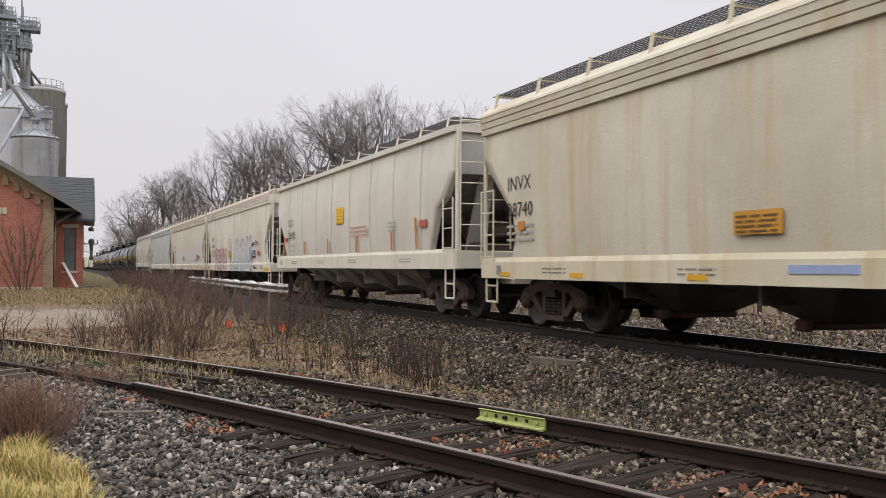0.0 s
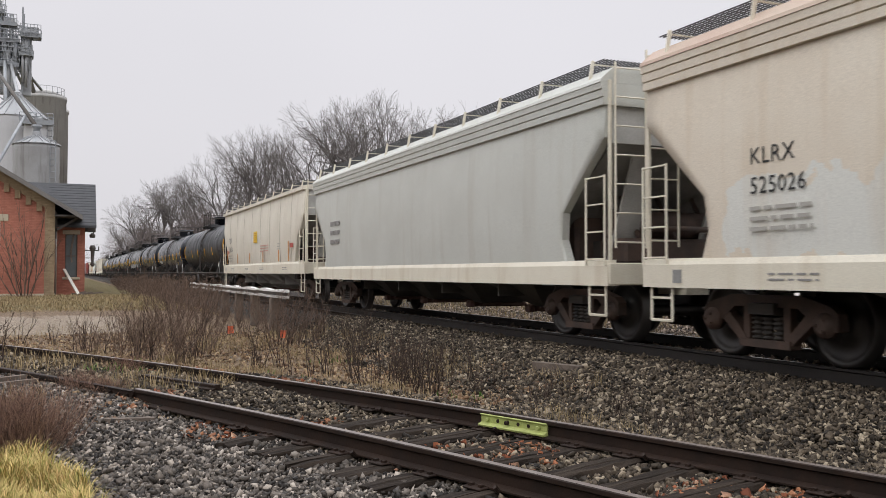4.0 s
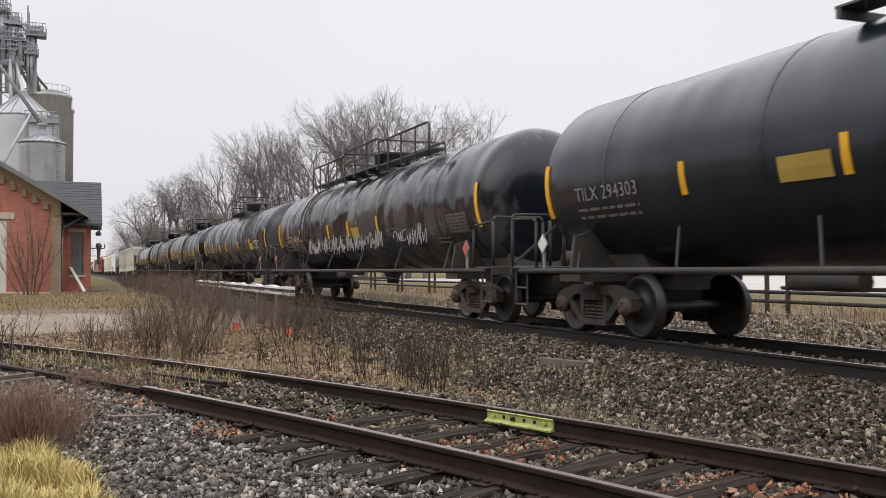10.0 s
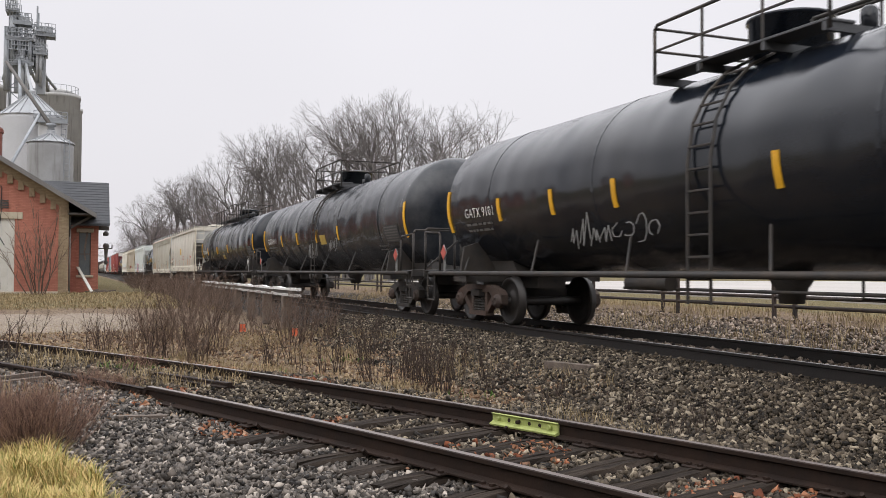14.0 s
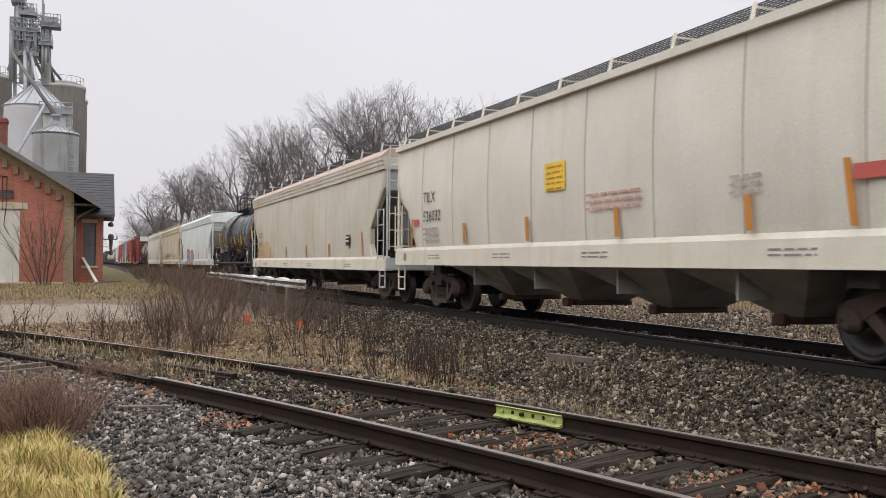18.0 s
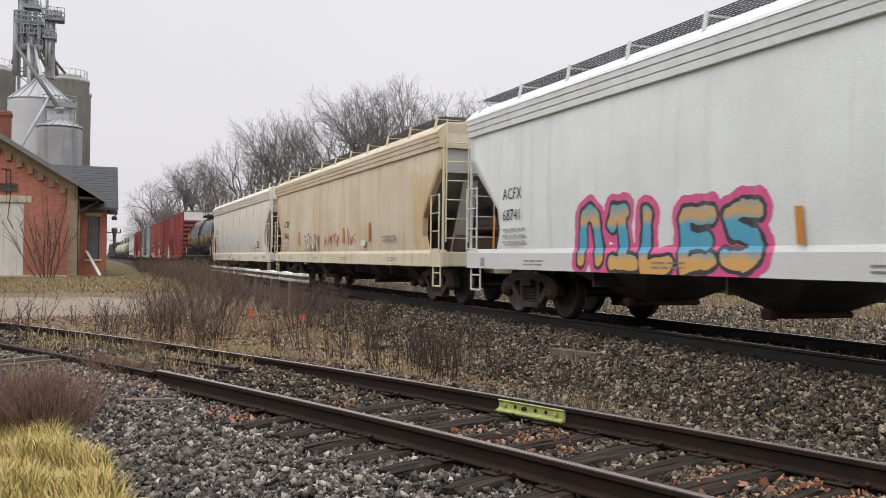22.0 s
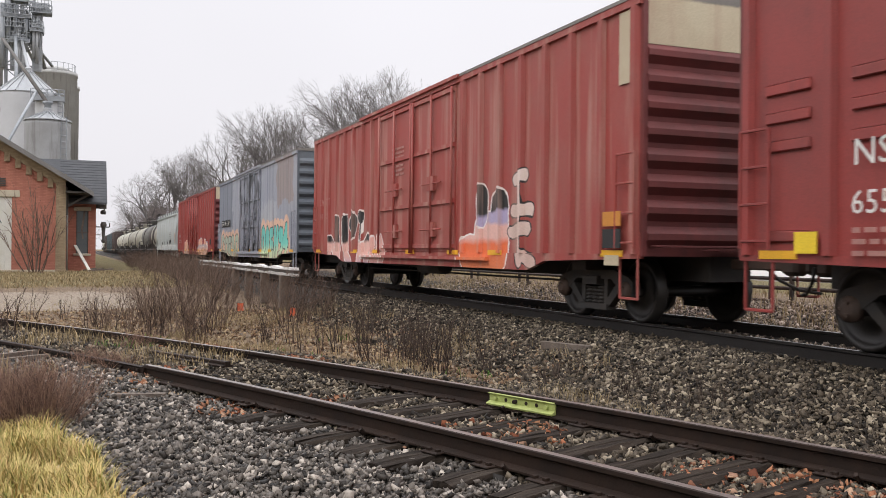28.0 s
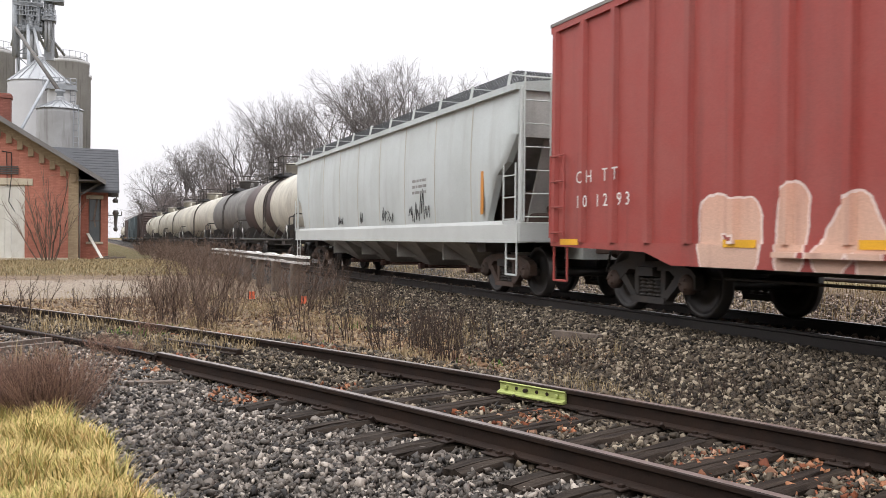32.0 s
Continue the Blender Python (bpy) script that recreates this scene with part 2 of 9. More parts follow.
def spray(pieces):
    """Sprayed letters that follow ribs and sills: each piece is (strokes of (y, z) points, half width, outline width, glow width, fill by height, outline colour, glow colour)."""
    def extra(n, l, tc, col):
        def vec(op, a, b=None, scale=None):
            k = n.new("ShaderNodeVectorMath")
            k.operation = op
            for i, v in enumerate((a, b)):
                if v is None:
                    continue
                if isinstance(v, tuple):
                    k.inputs[i].default_value = v
                else:
                    l.new(v, k.inputs[i])
            if scale is not None:
                l.new(scale, k.inputs["Scale"])
            return k
        def num(op, a, b, clamp=False):
            k = n.new("ShaderNodeMath")
            k.operation, k.use_clamp = op, clamp
            for i, v in enumerate((a, b)):
                if isinstance(v, (int, float)):
                    k.inputs[i].default_value = v
                else:
                    l.new(v, k.inputs[i])
            return k.outputs[0]
        nz = n.new("ShaderNodeTexNoise")
        nz.inputs["Scale"].default_value, nz.inputs["Detail"].default_value = 3.5, 3
        l.new(tc.outputs["Object"], nz.inputs["Vector"])
        wob = vec("MULTIPLY", vec("SUBTRACT", nz.outputs["Color"], (0.5, 0.5, 0.5)).outputs[0], (0.0, 0.16, 0.16)).outputs[0]
        flat = vec("MULTIPLY", tc.outputs["Object"], (0.0, 1.0, 1.0)).outputs[0]
        p = vec("ADD", flat, wob).outputs[0]
        sp = n.new("ShaderNodeSeparateXYZ")
        l.new(tc.outputs["Object"], sp.inputs[0])
        near = num("LESS_THAN", sp.outputs["X"], 0.0)
        for strokes, fat, edge, glow, fill, line, halo in pieces:
            best = None
            for pts in strokes:
                for (y0, z0), (y1, z1) in zip(pts[:-1], pts[1:]):
                    by, bz = y1 - y0, z1 - z0
                    q = max(by * by + bz * bz, 1e-6)
                    pa = vec("SUBTRACT", p, (0.0, y0, z0)).outputs[0]
                    h = num("ADD", vec("DOT_PRODUCT", pa, (0.0, by / q, bz / q)).outputs["Value"], 0.0, True)
                    d = vec("LENGTH", vec("SUBTRACT", pa, vec("SCALE", (0.0, by, bz), None, h).outputs[0]).outputs[0]).outputs["Value"]
                    best = d if best is None else num("MINIMUM", best, d)
            mr = n.new("ShaderNodeMapRange")
            lo, hi = fill[0][0], fill[-1][0]
            mr.inputs["From Min"].default_value, mr.inputs["From Max"].default_value = lo, hi
            ps = n.new("ShaderNodeSeparateXYZ")
            l.new(p, ps.inputs[0])
            l.new(ps.outputs["Z"], mr.inputs["Value"])
            rp = n.new("ShaderNodeValToRGB")
            e = rp.color_ramp.elements
            e[0].color, e[1].color = (*fill[0][1], 1), (*fill[-1][1], 1)
            for z, c in fill[1:-1]:
                e.new((z - lo) / (hi - lo)).color = (*c, 1)
            l.new(mr.outputs[0], rp.inputs["Fac"])
            for reach, source in ((fat + edge + glow, halo), (fat + edge, line), (fat, rp.outputs["Color"])):
                if source is None:
                    continue
                mx = n.new("ShaderNodeMixRGB")
                l.new(num("MULTIPLY", num("LESS_THAN", best, reach), near), mx.inputs["Fac"])
                l.new(col, mx.inputs[1])
                if isinstance(source, tuple):
                    mx.inputs[2].default_value = (*source, 1)
                else:
                    l.new(source, mx.inputs[2])
                col = mx.outputs["Color"]
        return col
    return extra


def drips(rows, colour, amount=0.7):
    """Pale runs down a tank: rows of (y, upper z, lower z, width, lean)."""
    def extra(n, l, tc, col):
        def m(op, a, b=0.0, c=0.0):
            k = n.new("ShaderNodeMath")
            k.operation = op
            for i, v in enumerate((a, b, c)):
                if isinstance(v, (int, float)):
                    k.inputs[i].default_value = v
                else:
                    l.new(v, k.inputs[i])
            return k.outputs[0]
        sp = n.new("ShaderNodeSeparateXYZ")
        l.new(tc.outputs["Object"], sp.inputs[0])
        nz = n.new("ShaderNodeTexNoise")
        nz.inputs["Scale"].default_value = 3.0
        nz.inputs["Detail"].default_value = 4
        l.new(tc.outputs["Object"], nz.inputs["Vector"])
        wob = m("MULTIPLY_ADD", nz.outputs["Fac"], 0.3, -0.15)
        near = m("LESS_THAN", sp.outputs["X"], 0.0)
        best = None
        for y, zu, zl, w, lean in rows:
            f = m("DIVIDE", m("SUBTRACT", sp.outputs["Z"], zl), zu - zl)
            c = m("MULTIPLY_ADD", m("MULTIPLY", f, f), lean, y)
            d = m("ABSOLUTE", m("ADD", m("SUBTRACT", sp.outputs["Y"], c), wob))
            half = m("MULTIPLY_ADD", f, w * 0.8, w * 0.2)
            k = m("MULTIPLY", m("LESS_THAN", d, half), m("MULTIPLY", m("GREATER_THAN", f, 0.0), m("LESS_THAN", f, 1.0)))
            best = k if best is None else m("MAXIMUM", best, k)
        rag = m("MULTIPLY", m("GREATER_THAN", nz.outputs["Fac"], 0.40), near)
        mx = n.new("ShaderNodeMixRGB")
        mx.inputs[2].default_value = (*colour, 1)
        l.new(col, mx.inputs[1])
        l.new(m("MULTIPLY", m("MULTIPLY", best, rag), amount), mx.inputs["Fac"])
        return mx.outputs["Color"]
    return extra


def paint_patch(y0, y1, z0, z1, colour, amount=0.8):
    """A painted-over patch with a rough edge."""
    def extra(n, l, tc, col):
        sp = n.new("ShaderNodeSeparateXYZ")
        l.new(tc.outputs["Object"], sp.inputs[0])
        nz = n.new("ShaderNodeTexNoise")
        nz.inputs["Scale"].default_value = 1.6
        nz.inputs["Detail"].default_value = 5
        l.new(tc.outputs["Object"], nz.inputs["Vector"])
        prev = None
        for src, lo, hi in (("Y", y0, y1), ("Z", z0, z1)):
            off = n.new("ShaderNodeMath")
            off.operation = "MULTIPLY_ADD"
            off.inputs[1].default_value = 1.3
            l.new(nz.outputs["Fac"], off.inputs[0])
            l.new(sp.outputs[src], off.inputs[2])
            for op, v in (("GREATER_THAN", lo + 0.65), ("LESS_THAN", hi + 0.65)):
                k = n.new("ShaderNodeMath")
                k.operation = op
                k.inputs[1].default_value = v
                l.new(off.outputs[0], k.inputs[0])
                if prev is not None:
                    mu = n.new("ShaderNodeMath")
                    mu.operation = "MULTIPLY"
                    l.new(prev, mu.inputs[0])
                    l.new(k.outputs[0], mu.inputs[1])
                    prev = mu.outputs[0]
                else:
                    prev = k.outputs[0]
        am = n.new("ShaderNodeMath")
        am.operation = "MULTIPLY"
        am.inputs[1].default_value = amount
        l.new(prev, am.inputs[0])
        mx = n.new("ShaderNodeMixRGB")
        mx.inputs[2].default_value = (*colour, 1)
        l.new(col, mx.inputs[1])
        l.new(am.outputs[0], mx.inputs["Fac"])
        return mx.outputs["Color"]
    return extra


M_STEEL_DARK = surf("dark_running_gear", (0.035, 0.033, 0.032), 0.7, 0.2, (0.10, 0.075, 0.055), 0.5, 3.0, bump=0.25)
M_FRAME_RUST = surf("rusty_cast_steel", (0.085, 0.052, 0.038), 0.7, 0.1, (0.03, 0.028, 0.027), 0.7, 2.5, bump=0.3)
M_WHEEL = surf("wheel_steel", (0.03, 0.028, 0.027), 0.45, 0.4, (0.06, 0.05, 0.044), 0.6, 4.0)
M_RAIL = surf("rail_steel", (0.016, 0.014, 0.013), 0.55, 0.3, (0.032, 0.024, 0.02), 0.6, 5.0, bump=0.3)
M_RAILTOP = surf("worn_rail_head", (0.20, 0.19, 0.185), 0.32, 0.9, (0.25, 0.22, 0.2), 0.6, 6.0)
M_TIE = surf("weathered_tie_wood", (0.042, 0.031, 0.023), 0.85, 0, (0.010, 0.0072, 0.0056), 0.9, 3.0, bump=0.9, bscale=40, spec=0.15, stretch=(0.6, 6.0, 3.0), lo=0.34, hi=0.62)
M_GRATE = surf("dark_grating", (0.085, 0.086, 0.09), 0.6, 0.3)
M_BLACK = surf("black_stencil_paint", (0.02, 0.02, 0.02), 0.6)
M_WHITE = surf("white_stencil_paint", (0.72, 0.70, 0.66), 0.6)
M_YELLOW = surf("yellow_reflective_strip", (0.80, 0.42, 0.02), 0.45)
M_ORANGE = surf("orange_reflective_strip", (0.55, 0.22, 0.03), 0.5)
M_PLACARD = surf("yellow_placard", (0.80, 0.56, 0.03), 0.5)
M_RED = surf("red_label_paint", (0.50, 0.10, 0.075), 0.5)
M_GREY_TEXT = surf("faded_grey_stencil", (0.25, 0.24, 0.23), 0.6)
M_FAINT = surf("worn_grey_stencil", (0.38, 0.365, 0.33), 0.6)
M_TAN_TEXT = surf("faded_cream_stencil", (0.45, 0.40, 0.30), 0.6)
M_PLATE = surf("grey_plate", (0.30, 0.30, 0.29), 0.5, 0.3)

# ---- the train ----
WHEEL_R = 0.455
CARS = []          # (thing, y at the start, wheelsets)
HALF_GAUGE = 0.764


def wheelset_mesh():
    def make(bm):
        r = WHEEL_R
        for s in (-1, 1):
            prof = [(0.74, 0.10), (0.76, 0.17), (0.725, 0.20), (0.715, 0.34), (0.70, 0.375), (0.69, 0.39), (0.69, r + 0.028), (0.715, r + 0.030),
                    (0.735, r), (0.825, r - 0.006), (0.83, r - 0.05), (0.80, r - 0.075), (0.765, 0.34), (0.775, 0.20), (0.81, 0.17), (0.82, 0.10)]
            if s > 0:
                lathe_x(bm, [(x, rr) for x, rr in prof], n=28)
            else:
                lathe_x(bm, [(-x, rr) for x, rr in reversed(prof)], n=28)
        lathe_x(bm, [(-1.02, 0.075), (-0.74, 0.085), (0.74, 0.085), (1.02, 0.075)], n=10)
    return shared("wheelset", make, M_WHEEL)


def side_frame_mesh(sign, mat):
    def make(bm):
        x0, x1 = sorted((sign * 0.93, sign * 1.07))
        top = [(-1.06, 0.40), (-1.06, 0.58), (-0.95, 0.66), (-0.55, 0.76), (0.55, 0.76), (0.95, 0.66), (1.06, 0.58), (1.06, 0.40), (0.92, 0.36), (0.72, 0.47), (0.5, 0.62), (-0.5, 0.62), (-0.72, 0.47), (-0.92, 0.36)]
        prism_x(bm, top, x0, x1)
        for s in (-1, 1):
            prism_x(bm, [(s * 0.78, 0.52), (s * 0.66, 0.60), (s * 0.30, 0.26), (s * 0.36, 0.17)], x0 + 0.01, x1 - 0.01)
            prism_x(bm, [(s * 0.27, 0.24), (s * 0.37, 0.26), (s * 0.37, 0.63), (s * 0.27, 0.63)], x0 + 0.02, x1 - 0.02)
        quad_box(bm, x0 - 0.02, x1 + 0.02, -0.40, 0.40, 0.16, 0.25)
    return shared(("side_frame", sign, mat.name), make, mat)


def spring_mesh():
    def make(bm):
        prof = []
        for k in range(5):
            z = 0.25 + k * 0.055
            prof += [(z, 0.05), (z + 0.012, 0.078), (z + 0.03, 0.078), (z + 0.042, 0.05)]
        lathe_z(bm, prof, 0, 0, 10)
    return shared("spring", make, M_STEEL_DARK)


def cap_mesh(sign):
    def make(bm):
        x = sign
        prof = [(1.0, 0.14), (1.09, 0.14), (1.10, 0.12), (1.13, 0.11), (1.14, 0.06)]
        if sign < 0:
            prof = [(-a, r) for a, r in reversed(prof)]
        lathe_x(bm, prof, n=14)
        for k in range(3):
            a = 2 * math.pi * k / 3
            rod(bm, (x * 1.13, 0.07 * math.cos(a), 0.07 * math.sin(a)), (x * 1.16, 0.07 * math.cos(a), 0.07 * math.sin(a)), 0.02, 5)
    return shared(("bearing_cap", sign), make, M_FRAME_RUST)


def bolster_mesh():
    def make(bm):
        prism_y(bm, [(-1.14, 0.54), (-0.85, 0.50), (-0.5, 0.36), (0.5, 0.36), (0.85, 0.50), (1.14, 0.54), (1.14, 0.66), (0.6, 0.74), (-0.6, 0.74), (-1.14, 0.66)], -0.2, 0.2)
        lathe_z(bm, [(0.74, 0.22), (0.92, 0.22)], n=12)
        for s in (-1, 1):
            quad_box(bm, -0.85, 0.85, s * 0.42 - 0.05, s * 0.42 + 0.05, 0.36, 0.46)
    return shared("truck_bolster", make, M_STEEL_DARK)


def truck(parent, y, wheels, mat=M_FRAME_RUST):
    t = part("truck", bolster_mesh(), None, parent)
    t.location = (0, y, 0)
    for s in (-1, 1):
        part("side_frame", side_frame_mesh(s, mat), None, t)
        for y in (-0.17, 0.0, 0.17):
            part("spring", spring_mesh(), None, t).location = (s, y, 0)
        for k in (-1, 1):
            c = part("bearing_cap", cap_mesh(s), None, t)
            c.location = (0, k * 0.89, WHEEL_R)
    for k in (-1, 1):
        w = part("wheelset", wheelset_mesh(), None, t, "worn steel wheels on an axle")
        w.location = (0, k * 0.89, WHEEL_R)
        wheels.append((w, k * 0.89))
    return t


def coupler_mesh(length):
    def make(bm):
        soft_box(bm, -0.09, 0.09, 0, length - 0.15, 0.80, 0.95, 0.02)
        soft_box(bm, -0.16, 0.13, length - 0.24, length + 0.05, 0.74, 1.0, 0.05)
        soft_box(bm, -0.22, -0.06, length - 0.04, length + 0.13, 0.76, 0.98, 0.05)
    return shared(("coupler", round(length, 2)), make, M_FRAME_RUST)


def hose_mesh(length):
    def make(bm):
        pipe(bm, [(-0.45, 0.05, 0.86), (-0.44, length * 0.3, 0.66), (-0.40, length * 0.65, 0.54), (-0.30, length + 0.05, 0.52)], 0.022, 6)
    return shared(("air_hose", round(length, 2)), make, M_STEEL_DARK)


def couplers(parent, half, reach, ahead=None):
    for s in (-1, 1):
        far = reach if s > 0 or ahead is None else ahead
        for nm, me in (("coupler", coupler_mesh(far)), ("air_hose", hose_mesh(far))):
            c = part(nm, me, None, parent)
            c.matrix_basis = pose(0, s * half, 0, 0, 0, 0 if s > 0 else 180)


# lettering and decals on the side that faces the yard
FACE = Matrix(((0, 0, -1, 0), (-1, 0, 0, 0), (0, 1, 0, 0), (0, 0, 0, 1)))


def stencil(parent, words, size, y, z, x, mat, spacing=1.05, name="lettering"):
    ob = part(name, text_mesh(words, size, mat, spacing), None, parent)
    ob.matrix_basis = Matrix.Translation((x, y, z)) @ FACE
    return ob


def on_tank(me, y, z, cz, r):
    """Wraps flat lettering on a tank's near side."""
    for v in me.vertices:
        a = (z + v.co.y - cz) / r
        v.co = Vector((-(r + 0.016) * math.cos(a), y - v.co.x, cz + (r + 0.016) * math.sin(a)))
    return me


def decal(parent, name, y, z, w, h, x, mat, lean=0.0, label=""):
    """A thin plate with its left edge at y and its foot at z."""
    bm = bmesh.new()
    vs = quad_box(bm, x - 0.006, x + 0.004, y - w, y, z, z + h)
    for v in vs[4:]:
        v.co.y += lean
    return part(name, bm, mat, parent, label)


def small_print(parent, y, z, w, rows, x, mat, pitch=0.085, h=0.05):
    """Lines that are too small to read, as bars."""
    bm = bmesh.new()
    rnd = random.Random(int(y * 100 + z * 1000))
    for i in range(rows):
        a = y
        while a > y - w:
            b = rnd.uniform(0.08, 0.3)
            quad_box(bm, x - 0.004, x + 0.003, max(a - b, y - w), a, z - i * pitch, z - i * pitch + h)
            a -= b + 0.05
    return part("lettering", bm, mat, parent)


def tank_patch(parent, name, y, w, z0, z1, cz, r, mat, label="", lean=0.0, lift=0.018):
    bm = bmesh.new()
    n = max(2, int((z1 - z0) / 0.12))
    inner, outer = [], []
    for i in range(n + 1):
        z = z0 + (z1 - z0) * i / n
        a = (z - cz) / r
        d = lean * i / n
        for rr, row in ((r - 0.004, inner), (r + lift, outer)):
            row.append((-rr * math.cos(a), cz + rr * math.sin(a), d))
    ring = lambda k: [(inner[k][0], y + inner[k][2], inner[k][1]), (outer[k][0], y + outer[k][2], outer[k][1]), (outer[k][0], y - w + outer[k][2], outer[k][1]), (inner[k][0], y - w + inner[k][2], inner[k][1])]
    loft(bm, [ring(k) for k in range(n + 1)])
    return part(name, bm, mat, parent, label)


def tank_print(parent, y, z, w, rows, cz, r, mat, pitch=0.1, h=0.055):
    rnd = random.Random(int(y * 100 + z * 1000))
    bm = bmesh.new()
    for i in range(rows):
        a = y
        while a > y - w:
            b = rnd.uniform(0.08, 0.28)
            t0, t1 = (z - i * pitch - cz) / r, (z - i * pitch + h - cz) / r
            q = r + 0.016
            lo = max(a - b, y - w)
            ps = [(-q * math.cos(t0), a, cz + q * math.sin(t0)), (-q * math.cos(t0), lo, cz + q * math.sin(t0)), (-q * math.cos(t1), lo, cz + q * math.sin(t1)), (-q * math.cos(t1), a, cz + q * math.sin(t1))]
            bm.faces.new([bm.verts.new(p) for p in ps])
            a -= b + 0.05
    return part("lettering", bm, mat, parent)


# --- covered hopper ---
def ladder(bm, x0, y0, x1, y1, z0, z1, step=0.42, r=0.022):
    rod(bm, (x0, y0, z0), (x0, y0, z1), r * 1.3, 5)
    rod(bm, (x1, y1, z0), (x1, y1, z1), r * 1.3, 5)
    z = z0 + 0.08
    while z < z1:
        rod(bm, (x0, y0, z), (x1, y1, z), r, 5)
        z += step


M_GATE_RUST = surf("red_rust_gate_steel", (0.095, 0.047, 0.037), 0.75, 0.0, (0.07, 0.045, 0.036), 0.7, 3.0, bump=0.25)


# bay grey takes in the shadow under the car, with dirt blotches
M_UNDER = surf("shaded_dirty_bay_paint", (0.13, 0.125, 0.115), 0.55, 0, (0.05, 0.046, 0.042), 0.8, 1.4)
# slope sheets darkened in the colour for the shaded open ends, plus dirt
LIGHT_SLOPE = surf("shaded_dirty_slope_paint", (0.26, 0.255, 0.24), 0.6, 0, (0.12, 0.115, 0.11), 0.8, 1.2, (0.06, 0.055, 0.05), 0.4)
# end panels greyed in the colour for their shaded face, and for grime
M_END_PANEL = surf("shaded_grimy_end_paint", (0.46, 0.455, 0.43), 0.6, 0, (0.30, 0.29, 0.27), 0.8, 1.2, (0.20, 0.18, 0.16), 0.4)
M_SEAM = surf("grimy_panel_seam", (0.46, 0.43, 0.36), 0.7, 0, (0.34, 0.31, 0.26), 0.6, 3.0)


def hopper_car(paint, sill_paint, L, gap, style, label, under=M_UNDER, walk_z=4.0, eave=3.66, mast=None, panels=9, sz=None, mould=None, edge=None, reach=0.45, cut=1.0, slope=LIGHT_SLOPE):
    """style: 'smooth' (bulged panels, open ends cut by a curve) or 'ridged' (moulded eave, triangular ends)."""
    car = thing("covered_hopper_car", label, "freight car", "cars of the train")
    H, hw = L / 2, 1.6
    mast = mast or sill_paint
    sz = sz or (1.36 if style == "smooth" else 1.17)
    s0 = sz - (0.38 if style == "smooth" else 0.34)
    mould = style == "ridged" if mould is None else mould
    edge = edge or paint

    def y_end(z):
        """Where the side sheet ends: cut away low down to show the slope sheet."""
        steps = ((1.40, 1.34), (1.6, 1.20), (2.2, 0.86), (2.4, 0.46), (2.85, 0.08)) if not mould else ((1.2, 1.14), (1.5, 1.28), (1.9, 1.22), (2.5, 0.54), (2.88, 0.10))
        if z <= steps[0][0]:
            return H - steps[0][1] * cut
        for (za, oa), (zb, ob) in zip(steps[:-1], steps[1:]):
            if z <= zb:
                return H - cut * (oa + (ob - oa) * (z - za) / (zb - za))
        return H - steps[-1][1] * cut

    def make_body(bm):
        rows = [sz, 1.5, 1.6, 1.8, 1.9, 2.2, 2.4, 2.5, 2.62, 2.85, 2.88, 3.05, 3.3, 3.5, eave]
        cols = panels * 6
        un = 1 - 2 / panels
        for s in (-1, 1):
            grid = []
            for z in rows:
                k = (z - sz) / (eave - sz)
                xb = hw * (0.955 + 0.045 * math.sin(math.pi * min(1, 0.15 + k * 0.75)))
                line = []
                for c in range(cols + 1):
                    u = -1 + 2 * c / cols
                    if style == "smooth":
                        ph = abs(math.sin(math.pi * (u + 1) / 2 * panels))
                        bulge = 0.042 * ph ** 0.5 * math.sin(math.pi * min(1, 0.06 + k))
                    else:
                        bulge = 0.004 * abs(math.sin(math.pi * (u + 1) / 2 * 5))
                    y = un * (H - 0.10) + (abs(u) - un) / (1 - un) * (y_end(z) - un * (H - 0.10)) if abs(u) > un else abs(u) * (H - 0.10)
                    line.append(bm.verts.new((s * (xb + bulge), math.copysign(y, u), z)))
                grid.append(line)
            for a, b in zip(grid[:-1], grid[1:]):
                for i in range(cols):
                    f = bm.faces.new((a[i], a[i + 1], b[i + 1], b[i]))
                    f.smooth = True
            # returned lip along the cut end, so the sheet has thickness
            for e in (0, -1):
                for a, b in zip(grid[:-1], grid[1:]):
                    p, q = a[e], b[e]
                    p2 = bm.verts.new((p.co.x - s * 0.12, p.co.y, p.co.z))
                    q2 = bm.verts.new((q.co.x - s * 0.12, q.co.y, q.co.z))
                    bm.faces.new((p, q, q2, p2))
    key = ("hopper_body", style, round(L, 2), paint.name, eave, sz, mould)
    part("hopper_body", shared(key, make_body, paint), None, car)

    def make_roof(bm):
        if not mould:
            prof = [(-1.64, eave - 0.04), (-1.64, eave + 0.07), (-1.5, eave + 0.1), (0, eave + 0.27), (1.5, eave + 0.1), (1.64, eave + 0.07), (1.64, eave - 0.04)]
        else:
            half = [(1.60, eave - 0.33), (1.625, eave - 0.325), (1.632, eave - 0.235), (1.615, eave - 0.225), (1.640, eave - 0.215), (1.648, eave - 0.125), (1.63, eave - 0.115), (1.658, eave - 0.105), (1.665, eave - 0.02)]
            prof = [(-x, z) for x, z in half] + list(reversed(half))
        prism_y(bm, prof, -(H - 0.07), H - 0.07)
    part("roof" if not mould else "eave_moulding", shared(("hopper_roof", mould, round(L, 2), paint.name, eave), make_roof, paint), None, car)
    if mould:
        def make_top(bm):
            prism_y(bm, [(-1.675, eave - 0.018), (-1.66, eave + 0.03), (-1.46, eave + 0.20), (0, eave + 0.32), (1.46, eave + 0.20), (1.66, eave + 0.03), (1.675, eave - 0.018)], -(H - 0.07), H - 0.07)
        part("roof", shared(("hopper_top", round(L, 2), edge.name, eave), make_top, edge), None, car)

